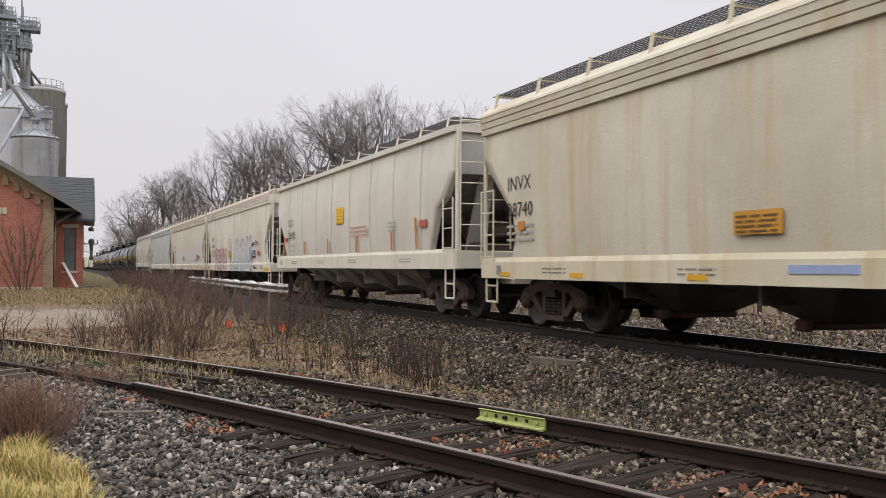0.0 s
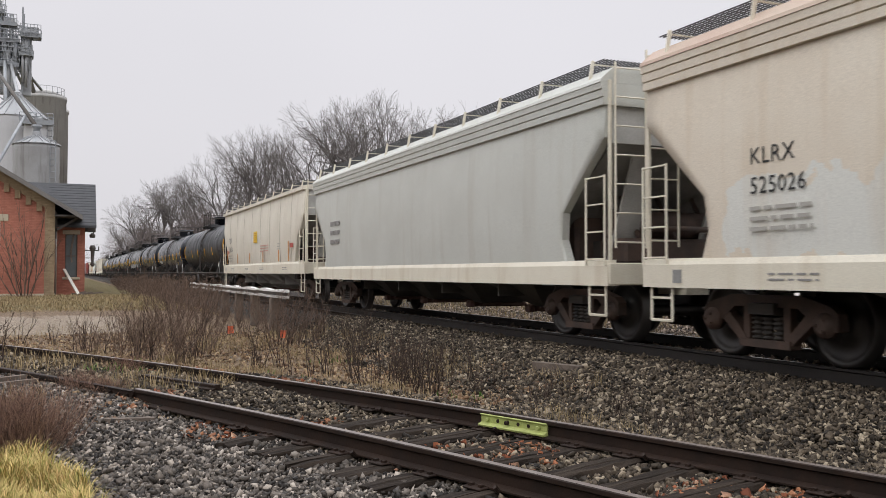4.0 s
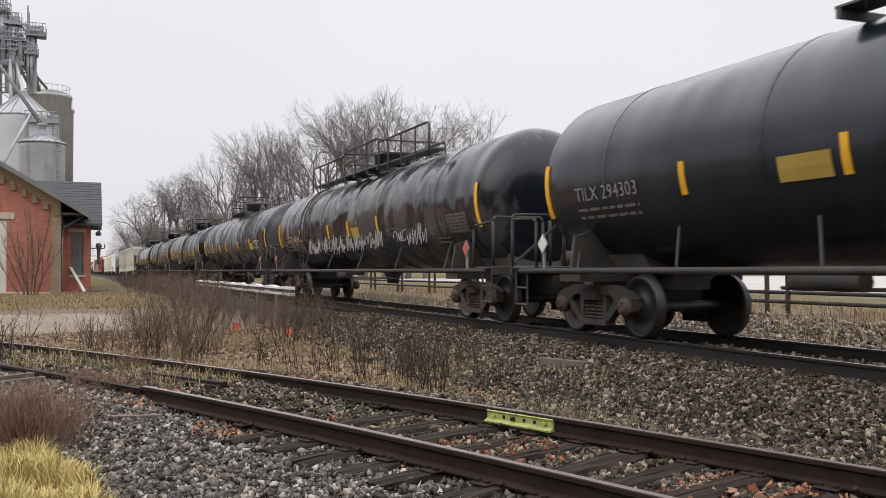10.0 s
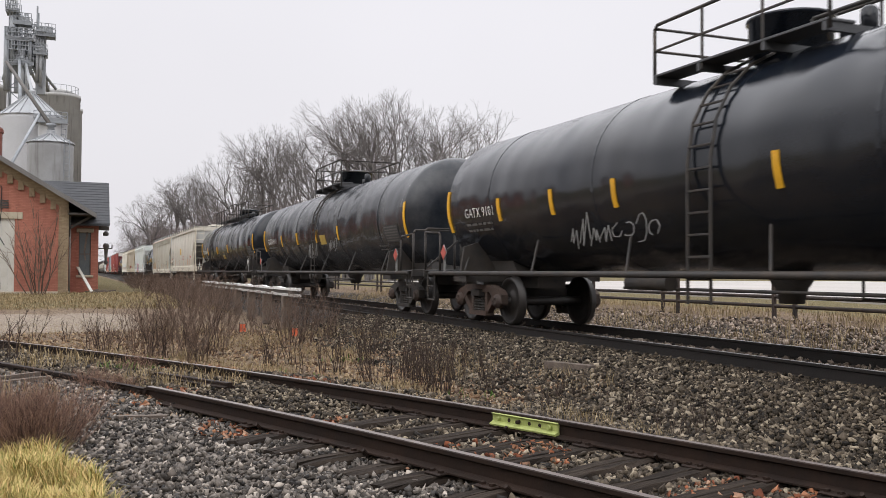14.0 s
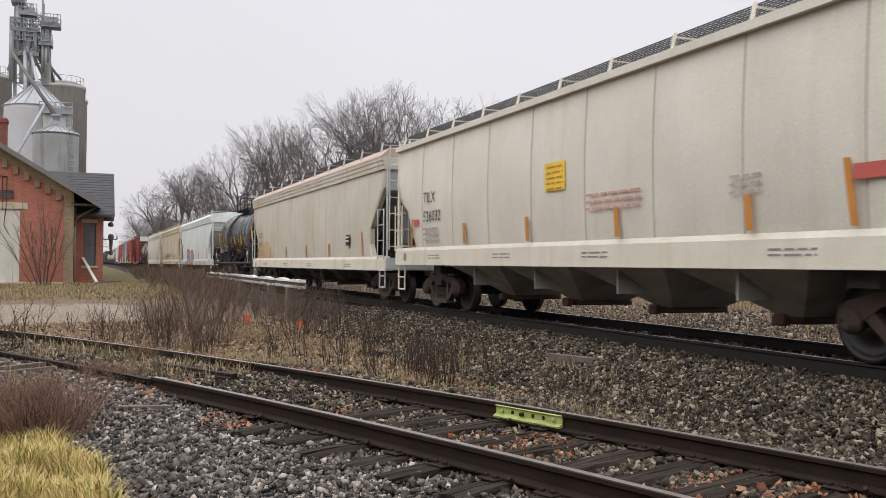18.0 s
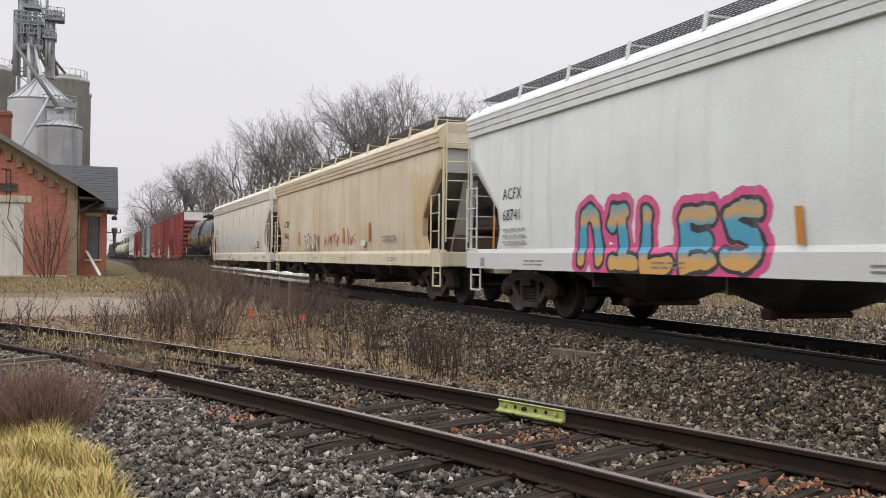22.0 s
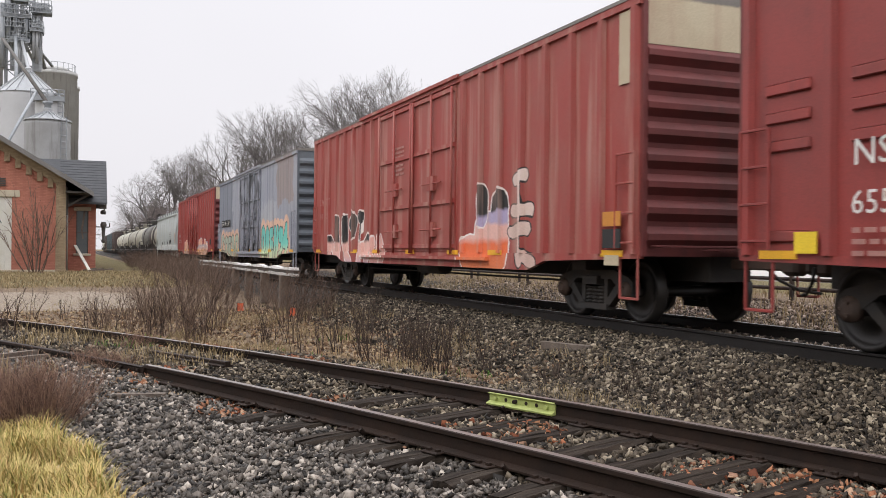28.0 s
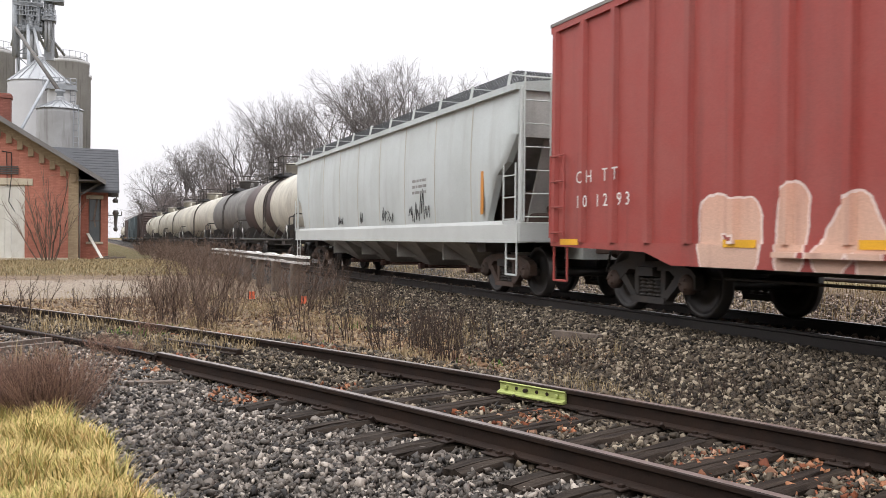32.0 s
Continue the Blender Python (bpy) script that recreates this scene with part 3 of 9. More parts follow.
    def make_slope(bm):
        a, b = (H - 0.15, 2.96 if style == "smooth" else 2.86), (H - 2.7, 1.0)
        loft(bm, [[(-1.42, a[0], a[1]), (1.42, a[0], a[1]), (1.42, b[0], b[1]), (-1.42, b[0], b[1])],
                  [(-1.42, a[0] - 0.05, a[1] - 0.05), (1.42, a[0] - 0.05, a[1] - 0.05), (1.42, b[0] - 0.05, b[1] - 0.05), (-1.42, b[0] - 0.05, b[1] - 0.05)]])
    def make_end_panel(bm):
        ring = [(-1.5, H - 0.14, 2.82), (1.5, H - 0.14, 2.82), (1.56, H - 0.14, eave + 0.04), (-1.56, H - 0.14, eave + 0.04)]
        loft(bm, [ring, [(x, y - 0.05, z) for x, y, z in ring]])
    def make_end_post(bm):
        loft(bm, [[(-0.26, H - 1.02, 1.14), (0.20, H - 1.02, 1.14), (0.20, H - 0.98, 1.14), (-0.26, H - 0.98, 1.14)],
                  [(-0.16, H - 0.36, 2.80), (0.16, H - 0.36, 2.80), (0.16, H - 0.32, 2.80), (-0.16, H - 0.32, 2.80)]])
    def make_end_deck(bm):
        quad_box(bm, -1.3, 1.3, H - 0.75, H - 0.08, 1.10, 1.14)
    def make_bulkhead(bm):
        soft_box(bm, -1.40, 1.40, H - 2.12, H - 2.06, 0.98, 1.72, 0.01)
    def make_gear(bm):
        soft_box(bm, -1.2, 1.2, H - 2.0, H - 1.5, 1.12, 1.92, 0.06)
        rod(bm, (-1.0, H - 1.6, 1.3), (0.25, H - 1.6, 1.3), 0.10, 8)
        rod(bm, (0.6, H - 1.6, 1.5), (0.9, H - 1.2, 2.1), 0.05, 6)
    def make_brake(bm):
        soft_box(bm, -0.95, 0.95, H - 1.25, H - 0.55, 1.14, 1.52, 0.04)
        rod(bm, (-0.9, H - 1.0, 1.74), (0.9, H - 1.0, 1.74), 0.21, 12)
        rod(bm, (-0.5, H - 0.5, 1.66), (0.6, H - 0.5, 1.66), 0.05, 6)
        for x in (-0.75, -0.1, 0.55):
            rod(bm, (x, H - 0.62, 1.3), (x + 0.12, H - 1.1, 2.2), 0.04, 6)
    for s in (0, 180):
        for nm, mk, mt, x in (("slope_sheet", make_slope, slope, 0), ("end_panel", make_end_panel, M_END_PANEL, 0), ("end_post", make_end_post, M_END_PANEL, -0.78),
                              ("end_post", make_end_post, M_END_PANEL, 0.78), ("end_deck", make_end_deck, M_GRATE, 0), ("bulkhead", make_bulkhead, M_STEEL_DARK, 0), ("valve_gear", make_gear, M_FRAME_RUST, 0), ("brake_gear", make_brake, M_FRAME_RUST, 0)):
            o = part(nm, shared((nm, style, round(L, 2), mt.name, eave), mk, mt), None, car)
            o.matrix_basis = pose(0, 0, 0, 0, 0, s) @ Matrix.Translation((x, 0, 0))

    def make_sill(sx):
        def make(bm):
            prism_y(bm, [(sx * 1.60, s0), (sx * 1.60, sz - 0.06), (sx * 1.57, sz + 0.01), (sx * 1.46, sz + 0.02), (sx * 1.46, sz - 0.06), (sx * 1.52, sz - 0.08), (sx * 1.52, s0 + 0.02), (sx * 1.42, s0 + 0.02), (sx * 1.42, s0)], -(H - 0.02), H - 0.02)
        return make
    for sx in (-1, 1):
        part("side_sill", shared(("side_sill", sx, round(L, 2), sill_paint.name, sz), make_sill(sx), sill_paint), None, car)

    def make_end_sill(bm):
        soft_box(bm, -1.58, 1.58, 0, 0.10, s0 + 0.01, sz - 0.02, 0.015)
        quad_box(bm, -0.35, 0.35, -0.5, 0.16, 0.70, 1.0)
    for s in (-1, 1):
        e = part("end_sill", shared(("end_sill", mast.name, sz), make_end_sill, mast), None, car)
        e.matrix_basis = pose(0, s * (H - 0.10), 0, 0, 0, 0 if s > 0 else 180)

    def make_post(bm):
        w = 0.026 if mould else 0.06
        soft_box(bm, -0.022, 0.022, -w, w, sz - 0.04, eave + 0.02, 0.008)
    def make_end_ladder(bm):
        ladder(bm, 0, 0, 0.5, 0, 1.35, eave + 0.25, 0.40, 0.013)
    def make_side_ladder(bm):
        ladder(bm, 0, 0, 0, 0.48, sz - 0.05, 2.36, 0.38, 0.013)
    def make_step(bm):
        pipe(bm, [(0, 0, 1.0), (0, 0, 0.42), (0, 0.42, 0.42), (0, 0.42, 1.0)], 0.02, 5)
        rod(bm, (0, 0, 0.7), (0, 0.42, 0.7), 0.018, 5)
    for s in (-1, 1):
        for sx in (-1, 1):
            p = part("corner_post", shared(("post", mast.name, eave, sz, mould), make_post, mast), None, car)
            p.location = (sx * 1.53, s * (H - 0.06), 0)
            e = part("end_ladder", shared(("end_ladder", mast.name, eave), make_end_ladder, mast), None, car)
            e.matrix_basis = pose(sx * 1.50, s * (H + 0.03), 0, 0, 0, 0 if sx < 0 else 180)
            q = part("side_ladder", shared(("side_ladder", mast.name, sz), make_side_ladder, mast), None, car)
            q.matrix_basis = pose(sx * 1.62, s * (H - 0.06) - (0.48 if s > 0 else 0), 0)
            g = part("step", shared(("step", mast.name), make_step, mast), None, car)
            g.matrix_basis = pose(sx * 1.55, s * (H - 0.14) - (0.42 if s > 0 else 0), 0)

    wz = walk_z - 0.08

    def make_walk(bm):
        for s in (-1, 1):
            for k in range(17):
                x = s * (1.50 - k * 0.058)
                quad_box(bm, *sorted((x, x - s * 0.014)), -(H - 0.25), H - 0.25, wz, wz + 0.014)
            y = -(H - 0.3)
            while y < H - 0.3:
                quad_box(bm, *sorted((s * 0.54, s * 1.50)), y, y + 0.012, wz + 0.001, wz + 0.012)
                y += 0.10
        for s in (-1, 1):
            for k in range(9):
                y = s * (H - 0.26 - k * 0.075)
                quad_box(bm, -0.5, 0.5, *sorted((y, y - s * 0.045)), wz, wz + 0.03)
    part("running_board", shared(("running_board", round(L, 2), wz), make_walk, M_GRATE), None, car)

    def make_bracket(bm):
        bar(bm, (-1.58, 0, eave + 0.04), (-1.52, 0, wz + 0.03), 0.045, 0.03)
        bar(bm, (-1.5, 0, wz - 0.02), (-0.5, 0, wz - 0.02), 0.03, 0.015)
    nb = 11
    for s in (0, 180):
        for i in range(nb):
            y = -(H - 0.5) + (L - 1.0) * i / (nb - 1)
            b = part("bracket", shared(("bracket", mast.name, eave, wz), make_bracket, mast), None, car)
            b.matrix_basis = pose(0, y, 0, 0, 0, s)

    def make_hatch(bm):
        soft_box(bm, -0.42, 0.42, -(H - 1.2), H - 1.2, eave + 0.2, eave + 0.42, 0.05)
    part("hatch_cover", shared(("hatch", round(L, 2), eave, paint.name), make_hatch, paint), None, car)

    if style == "smooth":
        def make_seam(yk):
            def make(bm):
                rows = [sz + 0.01, 1.6, 1.9, 2.2, 2.5, 2.8, 3.05, 3.3, 3.5, eave - (0.34 if mould else 0.05)]
                rings = []
                for z in rows:
                    k = (z - sz) / (eave - sz)
                    xb = 1.6 * (0.955 + 0.045 * math.sin(math.pi * min(1, 0.15 + k * 0.75)))
                    y = yk * (H - 0.10)
                    rings.append([(-xb + 0.01, y - 0.014, z), (-xb - 0.012, y - 0.008, z), (-xb - 0.012, y + 0.008, z), (-xb + 0.01, y + 0.014, z)])
                loft(bm, rings)
            return make
        for k in range(1, panels):
            part("panel_seam", shared(("panel_seam", round(L, 2), k, sz, eave), make_seam(-1 + 2 * k / panels), M_SEAM), None, car)

    span = (L - 5.4) / 4
    def make_bay(bm):
        a, t = span * 0.485, 0.17
        top = [(-1.40, -a, 1.02), (1.40, -a, 1.02), (1.40, a, 1.02), (-1.40, a, 1.02)]
        low = [(-0.46, -t, 0.40), (0.46, -t, 0.40), (0.46, t, 0.40), (-0.46, t, 0.40)]
        loft(bm, [top, low])
        quad_box(bm, -1.3, 1.3, -0.02, 0.02, 0.6, 1.0)
    def make_gate(bm):
        soft_box(bm, -0.50, 0.50, -0.21, 0.21, 0.32, 0.40, 0.02)
        rod(bm, (-0.68, 0, 0.36), (0.62, 0, 0.36), 0.05, 8)
        soft_box(bm, -0.72, -0.60, -0.10, 0.10, 0.30, 0.44, 0.02)
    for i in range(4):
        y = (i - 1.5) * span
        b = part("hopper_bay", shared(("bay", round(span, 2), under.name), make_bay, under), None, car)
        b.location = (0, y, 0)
        g = part("outlet_gate", shared("outlet_gate", make_gate, M_GATE_RUST), None, b)
    def make_centre(bm):
        quad_box(bm, -0.32, 0.32, -(H - 0.2), H - 0.2, 0.80, 1.0)
        for s in (-1, 1):
            prism_x(bm, [(s * (H - 2.95), 1.0), (s * (H - 0.6), 1.0), (s * (H - 1.2), 1.5), (s * (H - 2.3), 1.5)], -0.9, 0.9)
            quad_box(bm, -1.35, 1.35, *sorted((s * (H - 1.9), s * (H - 2.3))), 0.8, 1.0)
    part("centre_sill", shared(("centre_sill", round(L, 2)), make_centre, M_STEEL_DARK), None, car)
    wheels = []
    for s in (-1, 1):
        truck(car, s * (H - 1.62), wheels)
    couplers(car, H, gap / 2, gap / 2 + reach)
    return car, wheels


# --- tank car ---
def tank_car(paint, L, gap, label, r=1.38, cz=2.38, ladder_y=0.0, frame_mat=M_FRAME_RUST, tank_in=0.55, bands=True, long_walk=0, plate=None, dome_y=0.0, rail_half=1.6, setback=0.0):
    car = thing("tank_car", label, "freight car", "cars of the train")
    H = L / 2
    T = H - tank_in

    def make_tank(bm):
        depth = 0.52
        prof = [(-T + depth * u, r * v) for u, v in ((0, 0.02), (0.03, 0.22), (0.09, 0.42), (0.19, 0.60), (0.33, 0.76), (0.50, 0.885), (0.70, 0.96), (0.86, 0.99), (1, 1))]
        body = [(-T + depth, r)] + [(-T + depth + (2 * T - 2 * depth) * k / 12, r) for k in range(1, 12)] + [(T - depth, r)]
        tail = [(-y, rr) for y, rr in reversed(prof)]
        full = prof[:-1] + body + tail[1:]
        full = [(y + setback * (T - y) / (2 * T) if y > -T + depth + 0.01 else y + setback, rr) for y, rr in full]
        n = 48
        loft(bm, [[(rr * math.cos(2 * math.pi * i / n), y, cz + rr * math.sin(2 * math.pi * i / n)) for i in range(n)] for y, rr in full], smooth=True)
    part("tank_shell", shared(("tank", round(L, 2), round(r, 2), paint.name, tank_in, setback), make_tank, paint), None, car)
    if bands:
        def make_band(bm):
            n = 48
            loft(bm, [[(rr * math.cos(2 * math.pi * i / n), y, cz + rr * math.sin(2 * math.pi * i / n)) for i in range(n)] for y, rr in ((-0.035, r - 0.01), (-0.03, r + 0.006), (0.03, r + 0.006), (0.035, r - 0.01))], smooth=False, cap=False)
        for k in (-0.72, -0.3, 0.3, 0.72):
            b = part("jacket_band", shared(("band", round(r, 2), paint.name), make_band, paint), None, car)
            b.location = (0, k * T, 0)
    top = cz + r

    def make_manway(bm):
        lathe_z(bm, [(top - 0.16, 0.52), (top + 0.46, 0.52), (top + 0.46, 0.55), (top + 0.50, 0.55), (top + 0.53, 0.46)], n=24)
        lathe_z(bm, [(top - 0.05, 0.1), (top + 0.3, 0.1), (top + 0.34, 0.06)], 0, -1.25, 8)
        rod(bm, (0, -0.9, top), (0, -0.9, top + 0.2), 0.07, 8)
    part("manway", shared(("manway", round(top, 2), paint.name), make_manway, paint), None, car).location = (0, dome_y, 0)

    def make_platform(bm):
        quad_box(bm, -0.98, 0.98, -0.03, 0.03, top - 0.12, top - 0.02)
    def make_grating(bm):
        soft_box(bm, -0.98, -0.58, -1.6, 1.6, top - 0.018, top + 0.015, 0.005)
    for y in (-1.55, -0.6, 0.6, 1.55):
        part("platform_beam", shared(("platform_beam", round(top, 2)), make_platform, M_GRATE), None, car).location = (0, y + dome_y, 0)
    for s in (0, 180):
        o = part("top_platform", shared(("top_platform", round(top, 2)), make_grating, M_GRATE), None, car)
        o.matrix_basis = pose(0, dome_y, 0, 0, 0, s)

    q = rail_half

    def make_rails(bm):
        h = 0.72
        pipe(bm, [(-0.95, -q, top - 0.1), (-0.95, -q, top + h - 0.06), (-0.95, 0.06 - q, top + h), (-0.95, q - 0.06, top + h), (-0.95, q, top + h - 0.06), (-0.95, q, top - 0.1)], 0.024, 6)
        if q > 1.3:
            pipe(bm, [(-0.95, -q, top + h * 0.5), (-0.95, q, top + h * 0.5)], 0.018, 5)
        for y in (-q * 0.35, q * 0.35):
            rod(bm, (-0.95, y, top - 0.1), (-0.95, y, top + h), 0.02, 5)

    def make_cross_rail(bm):
        for z in (top + 0.68, top + 0.36):
            rod(bm, (-0.95, 0, z), (0.95, 0, z), 0.02, 6)
    for s in (0, 180):
        o = part("platform_railing", shared(("platform_rails", round(top, 2), q), make_rails, M_STEEL_DARK), None, car)
        o.matrix_basis = pose(0, dome_y, 0, 0, 0, s)
        o = part("cross_rail", shared(("cross_rails", round(top, 2)), make_cross_rail, M_STEEL_DARK), None, car)
        o.location = (0, (q if s else -q) + dome_y, 0)

    if long_walk:
        def make_long(bm):
            for k in range(7):
                x = -0.55 - k * 0.06
                quad_box(bm, x - 0.03, x, 1.62, 5.3, top - 0.02, top + 0.02)
        def make_long_rail(bm):
            pipe(bm, [(-0.97, 1.6, top + 0.60), (-0.97, 5.2, top + 0.60), (-0.97, 5.3, top + 0.50), (-0.97, 5.3, top - 0.2)], 0.026, 6)
            for y in (2.4, 3.4, 4.4):
                rod(bm, (-0.97, y, top - 0.2), (-0.97, y, top + 0.60), 0.022, 5)
        def make_low_rail(bm):
            pipe(bm, [(-0.3, 0.6, top + 0.1), (-0.3, 0.7, top + 0.3), (-0.3, T - 0.5, top + 0.3), (-0.3, T - 0.42, top + 0.0)], 0.026, 6)
            for y in (2.2, 4.2, 6.0):
                rod(bm, (-0.3, y, top - 0.1), (-0.3, y, top + 0.3), 0.02, 5)
        for side in (1, -1) if long_walk == 2 else (-1,):
            for nm, mk, mt in ((("roof_walkway", make_long, M_GRATE), ("walkway_railing", make_long_rail, M_STEEL_DARK)) if long_walk == 2 else (("grab_rail", make_low_rail, M_STEEL_DARK),)):
                o = part(nm, shared((nm, round(L, 2), round(top, 2), side), mk, mt), None, car)
                o.matrix_basis = Matrix.Diagonal((1, side, 1, 1))

    def make_ladder(bm):
        n = 9
        for s in (-0.22, 0.22):
            pipe(bm, [(-(r + 0.06) * math.cos(a), s, cz + (r + 0.06) * math.sin(a)) for a in [math.radians(d) for d in (72, 55, 38, 20, 0)]] + [(-(r + 0.06), s, 0.62)], 0.022, 5)
        for k in range(12):
            z = 0.66 + k * 0.27
            a = max(0.0, (z - cz) / r)
            x = -(r + 0.06) * math.cos(a)
            zz = z if z < cz else cz + (r + 0.06) * math.sin(a)
            rod(bm, (x, -0.22, zz), (x, 0.22, zz), 0.017, 5)
    for s in (0, 180):
        lo = part("side_ladder", shared(("tank_ladder", round(r, 2)), make_ladder, M_STEEL_DARK), None, car)
        lo.matrix_basis = pose(0, ladder_y if s == 0 else -ladder_y, 0, 0, 0, s)

    def make_side_pipe(bm):
        rod(bm, (-1.5, -(H - 0.3), 0.98), (-1.5, H - 0.3, 0.98), 0.045, 8)
        y = -(T - 1.8)
        while y < T - 1.5:
            rod(bm, (-1.5, y, 0.98), (-1.18, y + 0.35, 1.55), 0.02, 5)
            y += (2 * T - 3.4) / 5
    for s in (0, 180):
        p = part("side_rail", shared(("side_pipe", round(L, 2)), make_side_pipe, M_STEEL_DARK), None, car)
        p.matrix_basis = pose(0, 0, 0, 0, 0, s)

    def make_stub(bm):
        quad_box(bm, -0.3, 0.3, -2.9, 0.02, 0.70, 1.02)
    def make_cradle(bm):
        prism_x(bm, [(-2.9, 1.024), (-0.75, 1.024), (-0.95, 1.5), (-2.6, 1.35)], -0.75, 0.75)
    def make_bolster(bm):
        quad_box(bm, -1.5, 1.5, -2.2, -1.6, 0.82, 1.0)
    def make_wing(bm):
        prism_y(bm, [(-0.7, 1.004), (-1.5, 1.004), (-1.42, 1.5), (-1.1, 1.6)], -1.95, -1.88)
    def make_platform_end(bm):
        soft_box(bm, -1.52, 1.52, -0.75, -0.03, 1.02, 1.05, 0.01)
    def make_end_beam(bm):
        soft_box(bm, -1.54, 1.54, -0.02, 0.03, 0.90, 1.06, 0.01)
    def make_tank_step(bm):
        pipe(bm, [(-1.48, -0.1, 1.0), (-1.48, -0.1, 0.42), (-1.48, -0.5, 0.42), (-1.48, -0.5, 1.0)], 0.02, 5)
        rod(bm, (-1.48, -0.1, 0.7), (-1.48, -0.5, 0.7), 0.018, 5)
    def make_end_rail(bm):
        pipe(bm, [(-1.5, 0.0, 1.04), (-1.5, 0.0, 1.86), (-1.46, 0.0, 1.94), (-0.55, 0.0, 1.94), (-0.5, 0.0, 1.86), (-0.5, 0.0, 1.04)], 0.027, 6)
    def make_corner_rail(bm):
        pipe(bm, [(-1.5, -0.85, 1.04), (-1.5, -0.85, 1.76), (-1.5, -0.78, 1.82), (-1.5, 0.0, 1.86)], 0.024, 6)
    def make_brace(bm):
        bar(bm, (-1.46, 0.0, 1.1), (-0.6, 0.0, 1.8), 0.04, 0.04)
    def make_valve(bm):
        lathe_z(bm, [(1.05, 0.13), (1.2, 0.16), (1.35, 0.10)], -0.15, -0.2, 10)
        rod(bm, (0.3, -0.1, 1.05), (0.3, -0.1, 1.9), 0.03, 6)
    for s in (-1, 1):
        rz = 0 if s > 0 else 180
        for nm, mk, mt, flip in (("stub_sill", make_stub, M_STEEL_DARK, 0), ("tank_cradle", make_cradle, M_STEEL_DARK, 0), ("body_bolster", make_bolster, M_STEEL_DARK, 0), ("cradle_wing", make_wing, M_STEEL_DARK, 1),
                                 ("end_platform", make_platform_end, M_GRATE, 0), ("end_beam", make_end_beam, M_STEEL_DARK, 0), ("step", make_tank_step, M_STEEL_DARK, 1), ("end_railing", make_end_rail, M_STEEL_DARK, 1),
                                 ("corner_railing", make_corner_rail, M_STEEL_DARK, 1), ("brace", make_brace, M_STEEL_DARK, 0), ("brake_stand", make_valve, M_STEEL_DARK, 0)):
            for fx in (1, -1) if flip else (1,):
                o = part(nm, shared(("tank_" + nm, mt.name), mk, mt), None, car)
                o.matrix_basis = pose(0, s * (H - 0.02), 0, 0, 0, rz) @ Matrix.Diagonal((fx, 1, 1, 1))

    def make_outlet(bm):
        lathe_z(bm, [(0.62, 0.16), (0.8, 0.2), (1.05, 0.36)], n=12)
    def make_brake_rod(bm):
        rod(bm, (-0.8, -2.6, 0.78), (-0.8, 2.6, 0.78), 0.025, 6)
    def make_reservoir(bm):
        rod(bm, (-0.9, 1.3, 0.86), (-0.9, 2.3, 0.86), 0.11, 10)
    part("bottom_outlet", shared("bottom_outlet", make_outlet, M_STEEL_DARK), None, car)
    part("brake_rod", shared("tank_brake_rod", make_brake_rod, M_STEEL_DARK), None, car)
    part("air_reservoir", shared("tank_reservoir", make_reservoir, M_STEEL_DARK), None, car)

    def make_holder(bm):
        prism_x(bm, [(0, -0.165), (0.165, 0), (0, 0.165), (-0.165, 0)], -0.005, 0.005)
        quad_box(bm, 0.006, 0.04, -0.025, 0.025, -0.42, 0.1)
    def make_diamond(bm):
        prism_x(bm, [(0, -0.145), (0.145, 0), (0, 0.145), (-0.145, 0)], -0.014, -0.008)
    for s in (-1, 1):
        pl = part("placard_holder", shared("placard_holder", make_holder, M_PLATE), None, car)
        pl.location = (-1.53, s * (H - 1.15), 1.40)
        part("placard", shared(("placard", (plate or M_WHITE).name), make_diamond, plate or M_WHITE), None, pl)
    wheels = []
    for s in (-1, 1):
        truck(car, s * (H - 1.85), wheels, frame_mat)
    couplers(car, H, gap / 2)
    return car, wheels


def tank_words(car, words, y, z, size, cz, r, mat):
    return part("lettering", on_tank(text_mesh(words, size, mat, 1.0), y, z, cz, r), None, car)


def tank_marks(car, L, words, inset, z, size, mat, cz=2.38, r=1.38, strips=(4.35, 6.9, 9.6, 12.3), zs=1.93, plac=10.2, pw=0.62, pz=1.85, ph=0.30, setback=0.0):
    """Marks placed by their distance from the trailing end."""
    H = L / 2
    me = on_tank(text_mesh(words, size, mat, 1.05), H - inset, z, cz, r)
    part("lettering", me, None, car)
    tank_print(car, H - inset, z - 0.16, len(words) * size * 0.5, 2, cz, r, surf_cache("dim_stencil", (0.14, 0.135, 0.125)), 0.12, 0.045)
    for s in (-1, 1):
        tank_patch(car, "reflective_strip", s * (H - 1.03) + 0.05 + (setback if s < 0 else 0.0), 0.10, 1.80, 2.65, cz, r, M_YELLOW)
    for k in strips:
        if k < L - 1.6:
            tank_patch(car, "reflective_strip", H - k, 0.10, zs, zs + 0.42, cz, r, M_YELLOW)
    tank_patch(car, "data_panel", H - (L - 2.6 - setback), 1.05, 1.72, 2.14, cz, r, surf_cache("dark_data_panel", (0.035, 0.035, 0.036), 0.6), lift=0.017)
    tank_print(car, H - (L - 2.55 - setback), 2.09, 0.95, 6, cz, r + 0.004, surf_cache("dim_stencil", (0.20, 0.195, 0.18)), 0.068, 0.03)
    tank_print(car, H - (L - 3.4 - setback), 1.62, 0.7, 2, cz, r, surf_cache("dim_stencil", (0.14, 0.135, 0.125)), 0.1, 0.04)
    if plac:
        tank_patch(car, "notice_plate", H - plac, pw, pz, pz + ph, cz, r, surf_cache("faded_ochre_plate", (0.42, 0.28, 0.05)))


SURFS = {}


